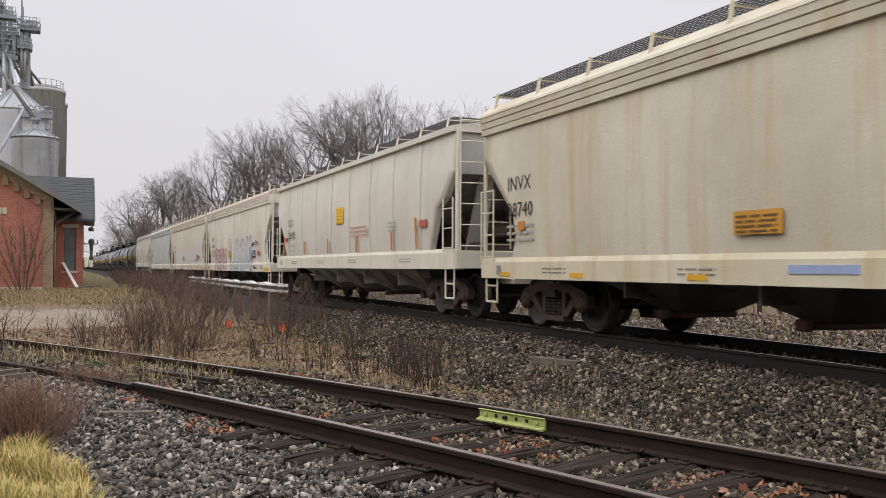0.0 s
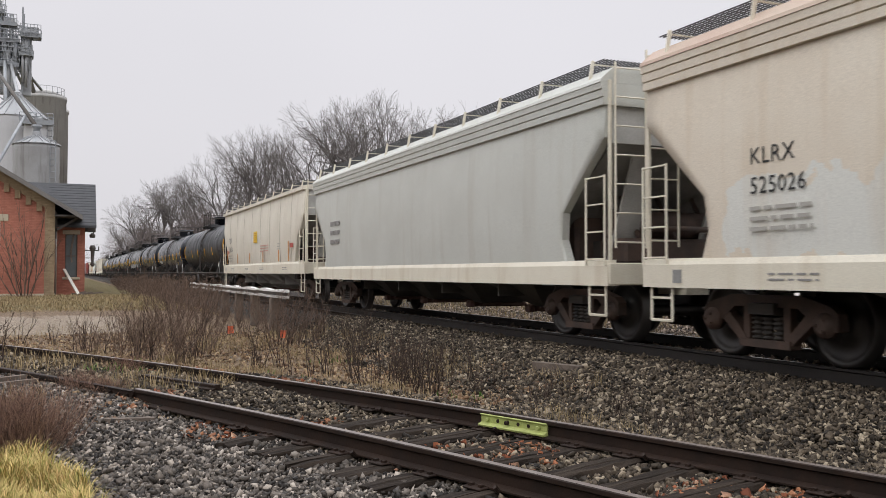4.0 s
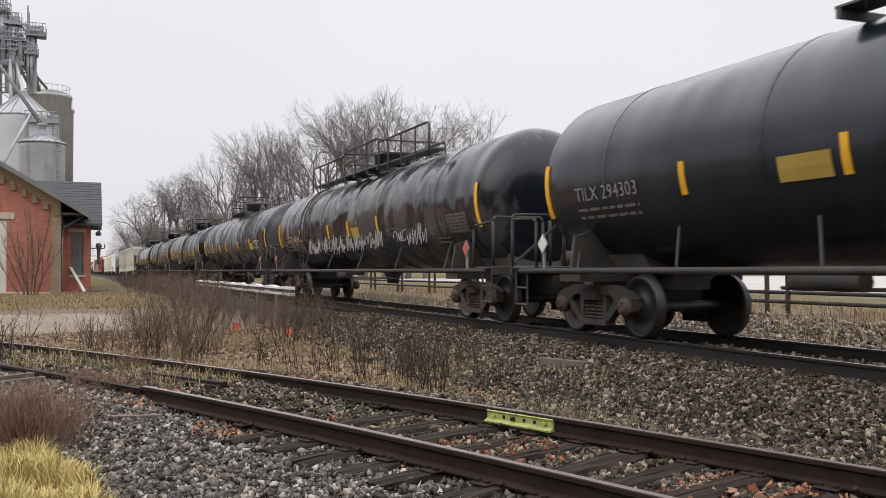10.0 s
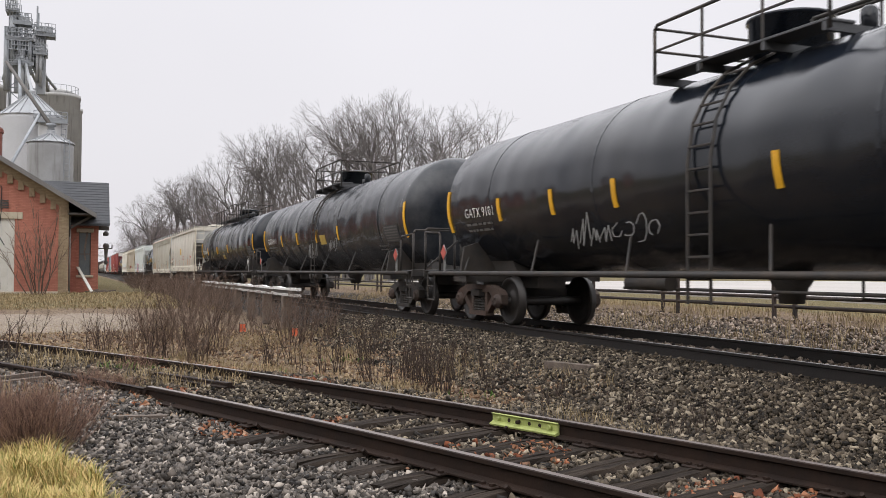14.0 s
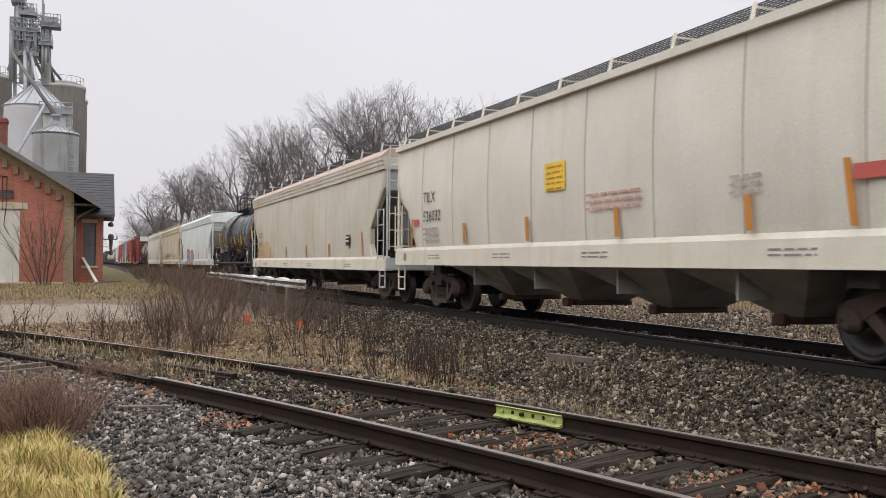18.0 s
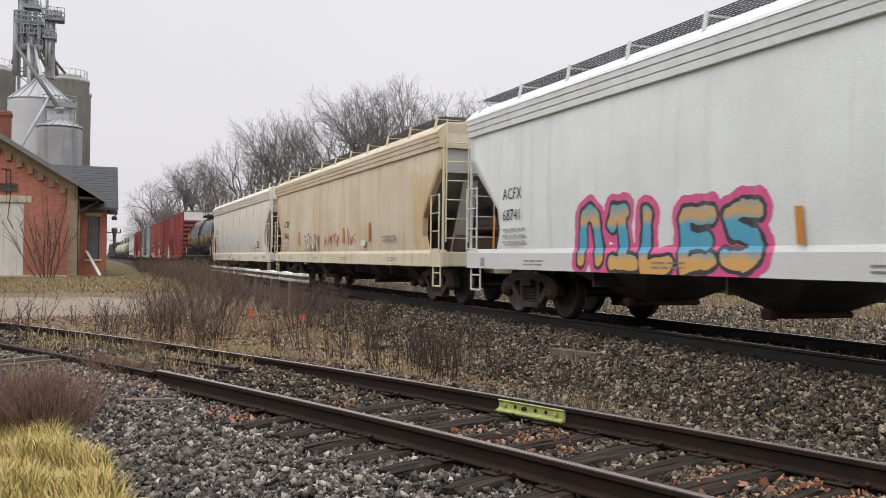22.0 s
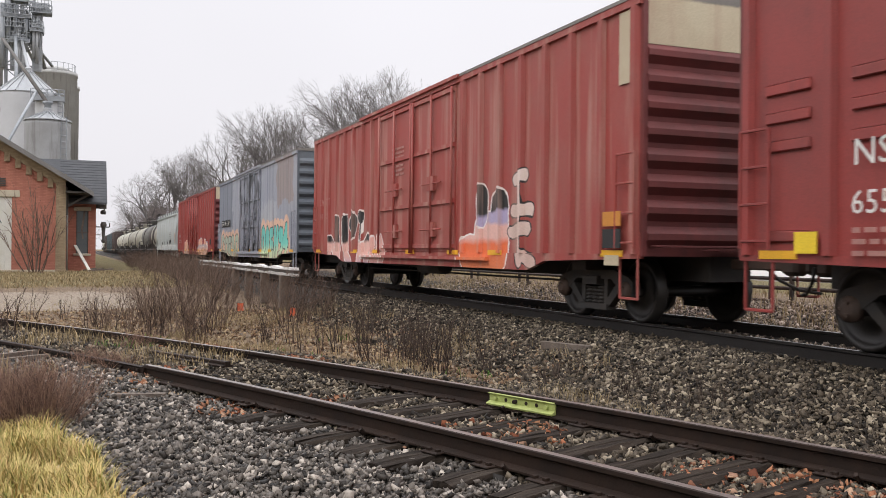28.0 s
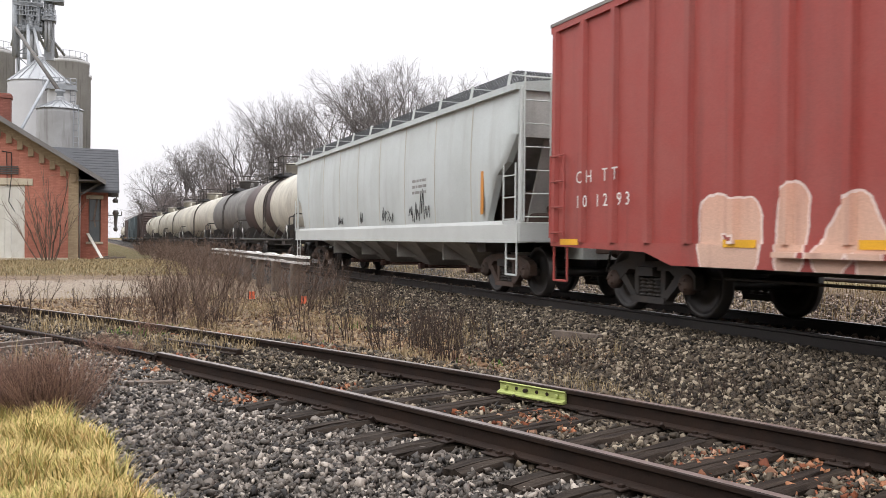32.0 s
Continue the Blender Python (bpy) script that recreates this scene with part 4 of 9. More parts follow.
def surf_cache(name, base, *a, **k):
    if name not in SURFS:
        SURFS[name] = surf(name, base, *a, **k)
    return SURFS[name]


# --- boxcar ---
def box_car(paint, L, gap, label, end_paint=None, ribs=18, rib_pos=None, z0=0.72, z1=4.40, smooth=False, trim=None, doors=(-1.55, 1.55), dashes=False, door_paint=None):
    car = thing("boxcar", label, "freight car", "cars of the train")
    H, hw = L / 2, 1.56
    end_paint = end_paint or paint
    door_paint = door_paint or paint
    d0, d1 = doors

    def make_side(bm):
        quad_box(bm, -hw, -hw + 0.06, -H, H, z0 + 0.22, z1)
    def make_sill(bm):
        for s in (-1,):
            prism_x(bm, [(-H, z0 + 0.28), (-H, z0 + 0.22), (-H + 2.6, z0 + 0.16), (-H + 3.2, z0), (H - 3.2, z0), (H - 2.6, z0 + 0.16), (H, z0 + 0.22), (H, z0 + 0.28)], *sorted((s * (hw + 0.03), s * (hw - 0.05))))
    def make_chord(bm):
        quad_box(bm, -hw - 0.05, -hw + 0.05, -H - 0.02, H + 0.02, z1 - 0.10, z1 + 0.02)
    def make_floor(bm):
        quad_box(bm, -hw + 0.07, hw - 0.07, -H + 0.08, H - 0.08, 1.0, 1.08)
    part("floor", shared(("box_floor", L), make_floor, M_STEEL_DARK), None, car)
    for fx in (1, -1):
        for nm, mk in (("side_wall", make_side), ("side_sill", make_sill), ("top_chord", make_chord)):
            o = part(nm, shared(("box_" + nm, paint.name, L), mk, paint), None, car)
            o.matrix_basis = Matrix.Diagonal((fx, 1, 1, 1))

    def make_rib(y):
        w, d = (0.014, 0.014) if smooth else (0.05, 0.07)
        return lambda bm: loft(bm, [[(-hw + 0.004, y - w - 0.03, z), (-hw - d, y - w, z), (-hw - d, y + w, z), (-hw + 0.004, y + w + 0.03, z)] for z in (z0 + 0.28, z1 - 0.1)])
    n = ribs
    ys = [(-H + 0.12) + (L - 0.24) * i / (n - 1) for i in range(n)]
    for y in ys:
        if d0 - 0.1 < y < d1 + 0.1:
            continue
        for s in (0, 180):
            o = part("rib", shared(("rib", paint.name, L, round(y, 3)), make_rib(y), paint), None, car)
            o.matrix_basis = pose(0, 0, 0, 0, 0, s)

    w = (d1 - d0) / 2
    dx = -hw - 0.035
    def make_door(bm, k):
        pts = [(z0 + 0.30, 0)]
        for z in (z0 + 0.36, z0 + 1.25, z0 + 2.35, z1 - 0.24):
            pts += [(z, 0), (z + 0.005, -0.045), (z + 0.085, -0.045), (z + 0.09, 0)]
        pts += [(z1 - 0.13, 0)]
        loft(bm, [[(dx + e, y, z) for z, e in pts] + [(-hw + 0.002, y, z1 - 0.13), (-hw + 0.002, y, z0 + 0.30)] for y in (k + 0.02, k + w - 0.02)])
    def make_rod(bm):
        rod(bm, (dx - 0.06, 0, z0 + 0.25), (dx - 0.06, 0, z1 - 0.14), 0.028, 6)
    def make_handle(bm):
        rod(bm, (dx - 0.07, -w * 0.25, 0), (dx - 0.07, w * 0.25, 0), 0.018, 5)
        quad_box(bm, dx - 0.075, dx, -w * 0.08, w * 0.08, -0.15, 0.15)
    for s in (0, 180):
        for k in (d0, d0 + w):
            o = part("plug_door", shared(("door", door_paint.name, round(w, 2), z1, round(k, 2)), lambda bm: make_door(bm, k), door_paint), None, car)
            o.matrix_basis = pose(0, 0, 0, 0, 0, s)
            for y in (0.07, w / 2, w - 0.07):
                part("lock_rod", shared(("lock_rod", door_paint.name, z1), make_rod, door_paint), None, o).location = (0, k + y, 0)
            for z in (z0 + 0.75, z0 + 1.7):
                part("door_handle", shared(("door_handle", door_paint.name, round(w, 2)), make_handle, door_paint), None, o).location = (0, k + w / 2, z)
    def make_track(bm):
        quad_box(bm, -hw - 0.12, -hw, d0 - 1.6, d1 + 1.6, z0 + 0.14, z0 + 0.2)
        quad_box(bm, -hw - 0.10, -hw, d0 - 0.2, d1 + 1.6, z1 - 0.02, z1 + 0.05)
    for s in (0, 180):
        o = part("door_track", shared(("door_track", paint.name, L), make_track, paint), None, car)
        o.matrix_basis = pose(0, 0, 0, 0, 0, s)

    def make_end(bm):
        pts = [(-0.05, z1 + 0.03), (-0.05, z0 + 0.25), (0.0, z0 + 0.25)]
        k = 9
        for i in range(k):
            z = z0 + 0.5 + (z1 - z0 - 0.9) * i / (k - 1)
            if i == k - 1 and trim:
                continue
            pts += [(0.0, z - 0.13), (0.085, z - 0.03), (0.085, z + 0.05), (0.0, z + 0.15)]
        pts += [(0.0, z1 + 0.03)]
        prism_x(bm, pts, -hw + 0.06, hw - 0.06)
    def make_corner(bm):
        quad_box(bm, -hw + 0.0, -hw + 0.07, -0.03, 0.05, z0 + 0.25, z1)
    for s in (-1, 1):
        for fx in (1, -1):
            o = part("corner_post", shared(("box_corner", end_paint.name, z1), make_corner, end_paint), None, car)
            o.matrix_basis = pose(0, s * H, 0, 0, 0, 0 if s > 0 else 180) @ Matrix.Diagonal((fx, 1, 1, 1))
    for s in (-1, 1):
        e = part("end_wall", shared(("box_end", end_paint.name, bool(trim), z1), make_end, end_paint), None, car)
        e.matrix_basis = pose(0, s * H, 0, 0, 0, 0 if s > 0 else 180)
        if trim:
            bm = bmesh.new()
            quad_box(bm, -hw + 0.08, hw - 0.08, 0.004, 0.03, z1 - 0.62, z1 + 0.02)
            t = part("end_panel", bm, trim, car)
            t.matrix_basis = pose(0, s * H, 0, 0, 0, 0 if s > 0 else 180)

    def make_roof(bm):
        prism_y(bm, [(-hw - 0.06, z1 + 0.0), (-hw - 0.06, z1 + 0.05), (0, z1 + 0.2), (hw + 0.06, z1 + 0.05), (hw + 0.06, z1 + 0.0)], -H - 0.03, H + 0.03)
        for i in range(14):
            y = -H + 0.6 + (L - 1.2) * i / 13
            prism_y(bm, [(-hw - 0.03, z1 + 0.05), (0, z1 + 0.23), (hw + 0.03, z1 + 0.05)], y - 0.04, y + 0.04)
    part("roof", shared(("box_roof", L, z1), make_roof, surf_cache("galvanised_roof", (0.22, 0.2, 0.18), 0.6, 0.4)), None, car)

    def make_side_ladder(bm):
        ladder(bm, -hw - 0.07, 0, -hw - 0.07, 0.44, z0 + 0.35, 2.35, 0.4, 0.016)
    def make_step(bm):
        pipe(bm, [(-hw, 0, z0 + 0.25), (-hw, 0, 0.40), (-hw, 0.42, 0.40), (-hw, 0.42, z0 + 0.25)], 0.02, 5)
    def make_end_ladder(bm):
        ladder(bm, 0, 0.1, 0.44, 0.1, z0 + 0.35, 2.4, 0.4, 0.016)
        pipe(bm, [(0, 0, 1.1), (0, 0.1, 1.1), (2.9, 0.1, 1.1), (2.9, 0, 1.1)], 0.018, 5)
        for k in range(5):
            quad_box(bm, 1.0, 2.1, 0.05 + 0.07 * k, 0.10 + 0.07 * k, 1.05, 1.08)
    for s in (-1, 1):
        for rz in (0, 180):
            yy = s * (H - 0.05) - (0.44 if s > 0 else 0)
            for nm, mk in (("side_ladder", make_side_ladder), ("step", make_step)):
                o = part(nm, shared(("box_" + nm, paint.name), mk, paint), None, car)
                o.matrix_basis = pose(0, yy if rz == 0 else -yy, 0, 0, 0, rz)
        o = part("end_ladder", shared(("box_end_ladder", end_paint.name), make_end_ladder, end_paint), None, car)
        o.matrix_basis = pose(-hw + 0.06 if s > 0 else hw - 0.06, s * H, 0, 0, 0, 0 if s > 0 else 180)
    def make_under(bm):
        quad_box(bm, -0.35, 0.35, -H + 0.1, H - 0.1, 0.62, 1.0)
        for y in (-2.4, 2.4):
            quad_box(bm, -1.45, 1.45, y - 0.08, y + 0.08, 0.75, 1.0)
        rod(bm, (-1.2, -1.1, 0.7), (-1.2, 0.2, 0.7), 0.17, 10)
        for y in (-H + 2.0, H - 2.0):
            quad_box(bm, -1.3, 1.3, y - 0.2, y + 0.2, 0.75, 1.0)
        rod(bm, (-0.8, -H + 3, 0.55), (-0.8, H - 3, 0.55), 0.02, 5)
    part("underframe", shared(("box_under", L), make_under, M_STEEL_DARK), None, car)
    for k in (-0.93, -0.5, -0.28, 0.0, 0.28, 0.5, 0.93):
        decal(car, "reflective_strip", k * H + 0.3, z0 + 0.24, 0.55, 0.09, -hw - 0.035, M_YELLOW)
    if dashes:
        def make_dash(bm):
            soft_box(bm, -hw - 0.03, -hw, -0.32, 0.32, -0.06, 0.06, 0.02)
        mesh = shared(("dash", paint.name), make_dash, paint)
        for i in range(n - 1):
            ym = (ys[i] + ys[i + 1]) / 2
            if d0 - 0.4 < ym < d1 + 0.4:
                continue
            for z in (2.15, 2.45, 2.75, 3.75) if i % 2 else (2.15, 2.45, 2.75, 1.2):
                o = part("anchor_plate", mesh, None, car)
                o.location = (0, ym, z)
    wheels = []
    for s in (-1, 1):
        truck(car, s * (H - 1.95), wheels, M_STEEL_DARK)
    couplers(car, H, gap / 2, gap / 2 + 0.85)
    return car, wheels

# --- the cars in their order ---
def both(*steps):
    """Lays several coats of paint one after another."""
    def extra(n, l, tc, col):
        for f in steps:
            col = f(n, l, tc, col)
        return col
    return extra


def tag(half, *rows):
    """Strokes given by distance from the trailing end and height, in the car's own space."""
    return [[(half - d, z) for d, z in row] for row in rows]


CREAM = surf("cream_car_paint", (0.672, 0.633, 0.543), 0.5, 0, (0.50, 0.46, 0.38), 0.5, 0.7, (0.42, 0.36, 0.27), 0.25, 0.04)
CREAM_SILL = surf("cream_sill_paint", (0.70, 0.66, 0.55), 0.5, 0, (0.58, 0.52, 0.41), 0.6, 1.2, (0.40, 0.30, 0.18), 0.3, 0.04)
BEIGE = surf("stained_beige_paint", (0.650, 0.594, 0.470), 0.55, 0, (0.45, 0.38, 0.26), 0.7, 0.5, (0.48, 0.31, 0.13), 0.55, 0.04)
BEIGE_SILL = surf("stained_beige_sill", (0.66, 0.60, 0.45), 0.55, 0, (0.56, 0.47, 0.30), 0.8, 0.9, (0.45, 0.28, 0.10), 0.5, 0.04)
PATCHED = surf("patched_cream_paint", (0.70, 0.655, 0.555), 0.5, 0, (0.50, 0.46, 0.38), 0.5, 0.7, (0.42, 0.36, 0.27), 0.25, 0.04,
               extra=paint_patch(-5.6, 6.0, 1.2, 2.05, (0.56, 0.58, 0.57)))
RUSTY = surf("rust_stained_grey_paint", (0.560, 0.538, 0.459), 0.55, 0, (0.42, 0.36, 0.27), 0.7, 0.6, (0.47, 0.27, 0.10), 0.6, 0.04,
             extra=paint_patch(5.6, 8.9, 1.0, 1.75, (0.50, 0.29, 0.10), 0.6))
PALE_SILL = surf("white_sill_paint", (0.62, 0.63, 0.61), 0.5, 0, (0.6, 0.6, 0.55), 0.5, 1.0, None, 0, 0.04)
GREY_HOPPER = surf("light_grey_car_paint", (0.482, 0.515, 0.504), 0.5, 0, (0.36, 0.38, 0.36), 0.6, 0.6, (0.30, 0.30, 0.28), 0.35, 0.04)
GREY_SILL = surf("grey_sill_paint", (0.50, 0.52, 0.50), 0.5, 0, (0.40, 0.41, 0.39), 0.6, 1.0, None, 0, 0.04)
BROWN_ROOF = surf("rust_brown_edge_paint", (0.44, 0.32, 0.25), 0.6, 0, (0.52, 0.45, 0.36), 0.6, 1.0, None, 0, 0.05)
LIGHT_UNDER = surf("grey_underside_paint", (0.46, 0.45, 0.42), 0.6, 0, (0.20, 0.185, 0.17), 0.8, 1.6)
TANK_BLACK = surf("black_tank_paint", (0.0095, 0.0125, 0.018), 0.22, 0, (0.014, 0.017, 0.022), 0.9, 0.55, None, 0, 0.06, dents=0.14, spec=0.42)
TANK_WORN = surf("worn_black_tank_paint", (0.0095, 0.0125, 0.018), 0.24, 0, (0.06, 0.061, 0.063), 0.9, 0.8, (0.05, 0.05, 0.05), 0.3, 0.08, dents=0.24, spec=0.42)
TANK_SEMI = surf("satin_black_tank_paint", (0.008, 0.011, 0.017), 0.15, 0, (0.017, 0.018, 0.02), 0.9, 0.45, None, 0, 0.05, dents=0.14, spec=0.42)
TANK_DRIP = surf("black_tank_paint_with_drips", (0.009, 0.0105, 0.0135), 0.30, 0, (0.016, 0.018, 0.022), 0.9, 0.55, None, 0, 0.06, dents=0.10, spec=0.25,
                 extra=drips([(7.2, 3.55, 2.3, 0.10, 0.5), (6.6, 3.6, 2.55, 0.07, 0.5), (6.2, 3.6, 2.4, 0.05, 0.5), (5.2, 3.65, 2.6, 0.06, 0.5), (4.2, 3.75, 2.5, 0.10, 0.9), (3.4, 3.75, 3.0, 0.16, 0.8), (0.5, 3.8, 2.7, 0.08, 0.4), (-0.2, 3.8, 2.8, 0.10, 0.4), (-4.2, 3.3, 2.6, 0.12, -0.3), (-3.4, 3.5, 3.0, 0.08, -0.3)], (0.30, 0.31, 0.33)))
TANK_PATCHY = surf("patchy_black_tank_paint", (0.0085, 0.0105, 0.0145), 0.20, 0, (0.060, 0.064, 0.074), 0.95, 0.7, None, 0, 0.05, lo=0.475, hi=0.52, stretch=(0.6, 1.1, 0.34), dents=0.16, spec=0.42)
TANK_DENTED = surf("dented_wet_black_tank_paint", (0.009, 0.011, 0.015), 0.18, 0, (0.070, 0.068, 0.068), 0.8, 0.42, (0.06, 0.042, 0.034), 0.3, 0.05, lo=0.50, hi=0.53, stretch=(0.6, 1.3, 0.45), dents=0.30, spec=0.42)
TANK_GREY = surf("grimy_grey_tank_paint", (0.10, 0.095, 0.09), 0.6, 0, (0.22, 0.21, 0.19), 0.9, 0.8, (0.3, 0.28, 0.25), 0.5, 0.08)
TANK_CREAM = surf("grimy_cream_tank_paint", (0.52, 0.49, 0.41), 0.6, 0, (0.25, 0.23, 0.2), 0.8, 0.6, (0.2, 0.17, 0.14), 0.5, 0.06)
# strokes of sprayed letters on a ten by ten grid: points are two digits, across and up
STROKES = {"I": "51 59/27 39 69/21 81", "N": "21 28 49 68 81", "O": "30 14 28 59 87 83 60 30", "K": "21 29/25 58 89/35 62 90", "M": "11 29 54 79 91", "U": "19 12 30 60 82 89",
           "L": "29 20 81", "E": "88 28 20 81/24 74", "S": "88 58 27 35 74 82 50 11", "T": "18 88/58 50", "A": "10 58 90/33 73", "D": "20 29 68 84 60 20", "!": "69 53/50 51",
           "C": "87 59 28 13 30 71", "H": "21 29/81 89/25 85", "9": "86 48 27 36 66 88 82 40", "4": "71 79 14 94"}


def word_strokes(word, y0, y1, z0, z1, fat, seed):
    """The strokes of a sprayed word between y0 and y1, each letter with its own lean and height."""
    rnd = random.Random(seed)
    step, out = (y0 - y1) / len(word), []
    for i, ch in enumerate(word):
        w, h = step * rnd.uniform(1.16, 1.3), (z1 - z0) * rnd.uniform(0.92, 1.06)
        lean, yc, zc = rnd.uniform(-0.12, 0.12), y0 - step * (i + 0.5), (z0 + z1) / 2 + rnd.uniform(-0.04, 0.05)
        for row in STROKES[ch].split("/"):
            pts = []
            for p in row.split():
                u, v = (int(p[0]) / 9 - 0.5) * (w - 2 * fat), (int(p[1]) / 9 - 0.5) * (h - 2 * fat)
                pts.append((yc - u - lean * v, zc + v))
            out.append(pts)
    return out


OX_RED = (0.29, 0.044, 0.037)
LILAC, PINK, SOOT, WHITE_LINE = (0.40, 0.34, 0.50), (0.72, 0.43, 0.37), (0.022, 0.02, 0.02), (0.76, 0.70, 0.66)
RED_PAINT = surf("oxide_red_car_paint", OX_RED, 0.55, 0, (0.18, 0.045, 0.04), 0.8, 0.8, (0.12, 0.032, 0.03), 0.6, 0.08, extra=spray([
    (tag(8.86, [(4.05, 0.85), (4.0, 1.3), (4.45, 1.4), (4.5, 0.95), (4.1, 0.75)], [(4.95, 0.8), (4.9, 1.3), (5.4, 1.42), (5.85, 1.15), (5.75, 0.75), (5.2, 0.68)], [(6.15, 0.75), (6.1, 1.2), (6.45, 1.3), (6.5, 0.75)],
         [(4.1, 1.62), (4.55, 1.66)], [(4.95, 1.62), (5.6, 1.72)], [(6.35, 1.5), (6.65, 1.55)]), 0.19, 0.04, 0.05, [(0.5, (0.55, 0.55, 0.54)), (1.2, (0.66, 0.66, 0.65)), (1.8, (0.50, 0.50, 0.50))], SOOT, (0.62, 0.60, 0.58))]))
RED_TAG = surf("tagged_faded_red_paint", (0.31, 0.050, 0.040), 0.6, 0, (0.29, 0.10, 0.08), 0.8, 0.7, (0.46, 0.30, 0.24), 0.6, 0.08, extra=spray([
    (tag(8.75, [(13.22, 1.80), (13.22, 1.0), (11.85, 0.98)], [(12.5, 1.4), (13.2, 1.4)], [(13.22, 1.78), (13.2, 1.6)]), 0.34, 0.04, 0.0, [(0.6, (0.66, 0.20, 0.08)), (1.15, (0.72, 0.15, 0.05)), (1.28, PINK), (1.48, PINK), (1.55, LILAC), (1.72, LILAC), (1.78, SOOT), (2.2, SOOT)], WHITE_LINE, None),
    (tag(8.75, [(12.48, 2.0), (12.48, 1.72)]), 0.25, 0.035, 0.0, [(1.4, LILAC), (1.62, LILAC), (1.7, SOOT), (2.3, SOOT)], WHITE_LINE, None),
    (tag(8.75, [(13.84, 2.26), (14.2, 2.3)], [(14.02, 2.2), (14.02, 0.85)], [(13.78, 1.72), (14.42, 1.72)], [(13.66, 1.36), (14.3, 1.4)], [(14.0, 1.0), (14.5, 0.85), (14.5, 0.7)]), 0.10, 0.03, 0.0, [(0.5, (0.60, 0.40, 0.34)), (2.3, (0.68, 0.56, 0.50))], SOOT, None),
    (tag(8.75, [(1.8, 0.78), (1.85, 1.3), (2.5, 0.95)], [(2.62, 1.85), (2.58, 1.5), (2.8, 0.9)], [(3.2, 1.3), (3.2, 1.82), (3.5, 1.85), (3.55, 0.9), (3.9, 0.72)], [(3.95, 1.72), (4.15, 1.9), (4.4, 1.78), (4.2, 1.5)], [(4.75, 1.92), (5.0, 1.92), (4.82, 1.2), (4.75, 0.72)],
         [(5.05, 1.0), (5.5, 1.3), (5.4, 0.72)]), 0.16, 0.045, 0.0, [(0.5, LILAC), (0.9, PINK), (1.22, PINK), (1.3, SOOT), (2.1, SOOT)], WHITE_LINE, None),
    (tag(8.75, [(5.95, 1.25), (5.8, 0.85), (6.02, 0.75)], [(6.32, 1.3), (6.25, 0.8)], [(6.62, 1.3), (6.82, 1.0), (6.58, 0.75)]), 0.12, 0.04, 0.0, [(0.5, (0.62, 0.30, 0.26)), (1.5, PINK)], WHITE_LINE, None)]))
RED_PEACH = surf("tagged_oxide_red_paint", (0.31, 0.048, 0.038), 0.58, 0, (0.31, 0.09, 0.075), 0.8, 0.8, (0.15, 0.04, 0.034), 0.5, 0.08, extra=spray([
    (tag(9.02, [(3.95, 0.85), (3.92, 1.35), (4.6, 1.3), (4.6, 0.85), (4.1, 0.8)], [(5.25, 0.85), (5.3, 1.45)], [(5.8, 0.85), (6.15, 1.3), (6.35, 0.85)]), 0.2, 0.03, 0.0, [(0.5, (0.50, 0.33, 0.26)), (1.0, (0.62, 0.40, 0.30)), (1.7, (0.64, 0.36, 0.26))], (0.74, 0.60, 0.54), None),
    (tag(9.02, [(11.45, 1.0), (12.1, 0.9), (12.2, 1.38), (12.9, 1.42), (12.95, 0.9), (12.3, 0.85)], [(13.4, 1.5), (13.45, 0.85)], [(13.9, 0.9), (14.2, 1.5), (14.6, 1.3), (14.5, 0.85)], [(15.15, 1.35), (15.3, 0.85), (14.8, 0.8)]), 0.25, 0.035, 0.03,
     [(0.45, (0.42, 0.26, 0.20)), (0.7, (0.66, 0.36, 0.22)), (1.0, (0.70, 0.42, 0.28)), (1.25, (0.46, 0.42, 0.44)), (1.4, (0.70, 0.40, 0.28)), (1.8, (0.66, 0.36, 0.26))], (0.76, 0.62, 0.55), (0.36, 0.36, 0.42))]))
SKETCH = spray([
    (word_strokes("LOOK", 7.815 - 6.9, 7.815 - 12.0, 0.80, 2.2, 0.20, 2), 0.20, 0.04, 0.05, [(0.5, (0.40, 0.42, 0.43)), (1.2, (0.48, 0.49, 0.49)), (1.7, (0.56, 0.56, 0.54)), (2.2, (0.44, 0.45, 0.45))], (0.05, 0.055, 0.06), (0.62, 0.66, 0.70)),
    (word_strokes("NEOH", 7.815 - 2.7, 7.815 - 5.9, 0.85, 1.85, 0.10, 3), 0.09, 0.04, 0.06, [(0.5, (0.34, 0.40, 0.50)), (1.1, (0.50, 0.50, 0.48)), (1.7, (0.54, 0.42, 0.42))], (0.06, 0.05, 0.055), (0.62, 0.22, 0.22))])
TAGGED_HOPPER = surf("tagged_beige_paint", (0.69, 0.65, 0.56), 0.55, 0, (0.45, 0.40, 0.31), 0.6, 0.6, (0.48, 0.34, 0.17), 0.4, 0.04, extra=SKETCH)
TAGGED_SILL = surf("tagged_cream_sill", (0.70, 0.66, 0.55), 0.5, 0, (0.58, 0.52, 0.41), 0.6, 1.2, (0.40, 0.30, 0.18), 0.3, 0.04, extra=SKETCH)
BRIGHT = spray([
    (word_strokes("NILES", 8.845 - 4.2, 8.845 - 8.3, 0.78, 1.78, 0.13, 5), 0.105, 0.055, 0.10, [(0.6, (0.62, 0.34, 0.10)), (1.02, (0.66, 0.38, 0.12)), (1.14, (0.07, 0.33, 0.50)), (1.45, (0.08, 0.36, 0.50)), (1.56, (0.62, 0.36, 0.12)), (1.8, (0.10, 0.36, 0.48))], (0.035, 0.04, 0.045), (0.64, 0.09, 0.25))])
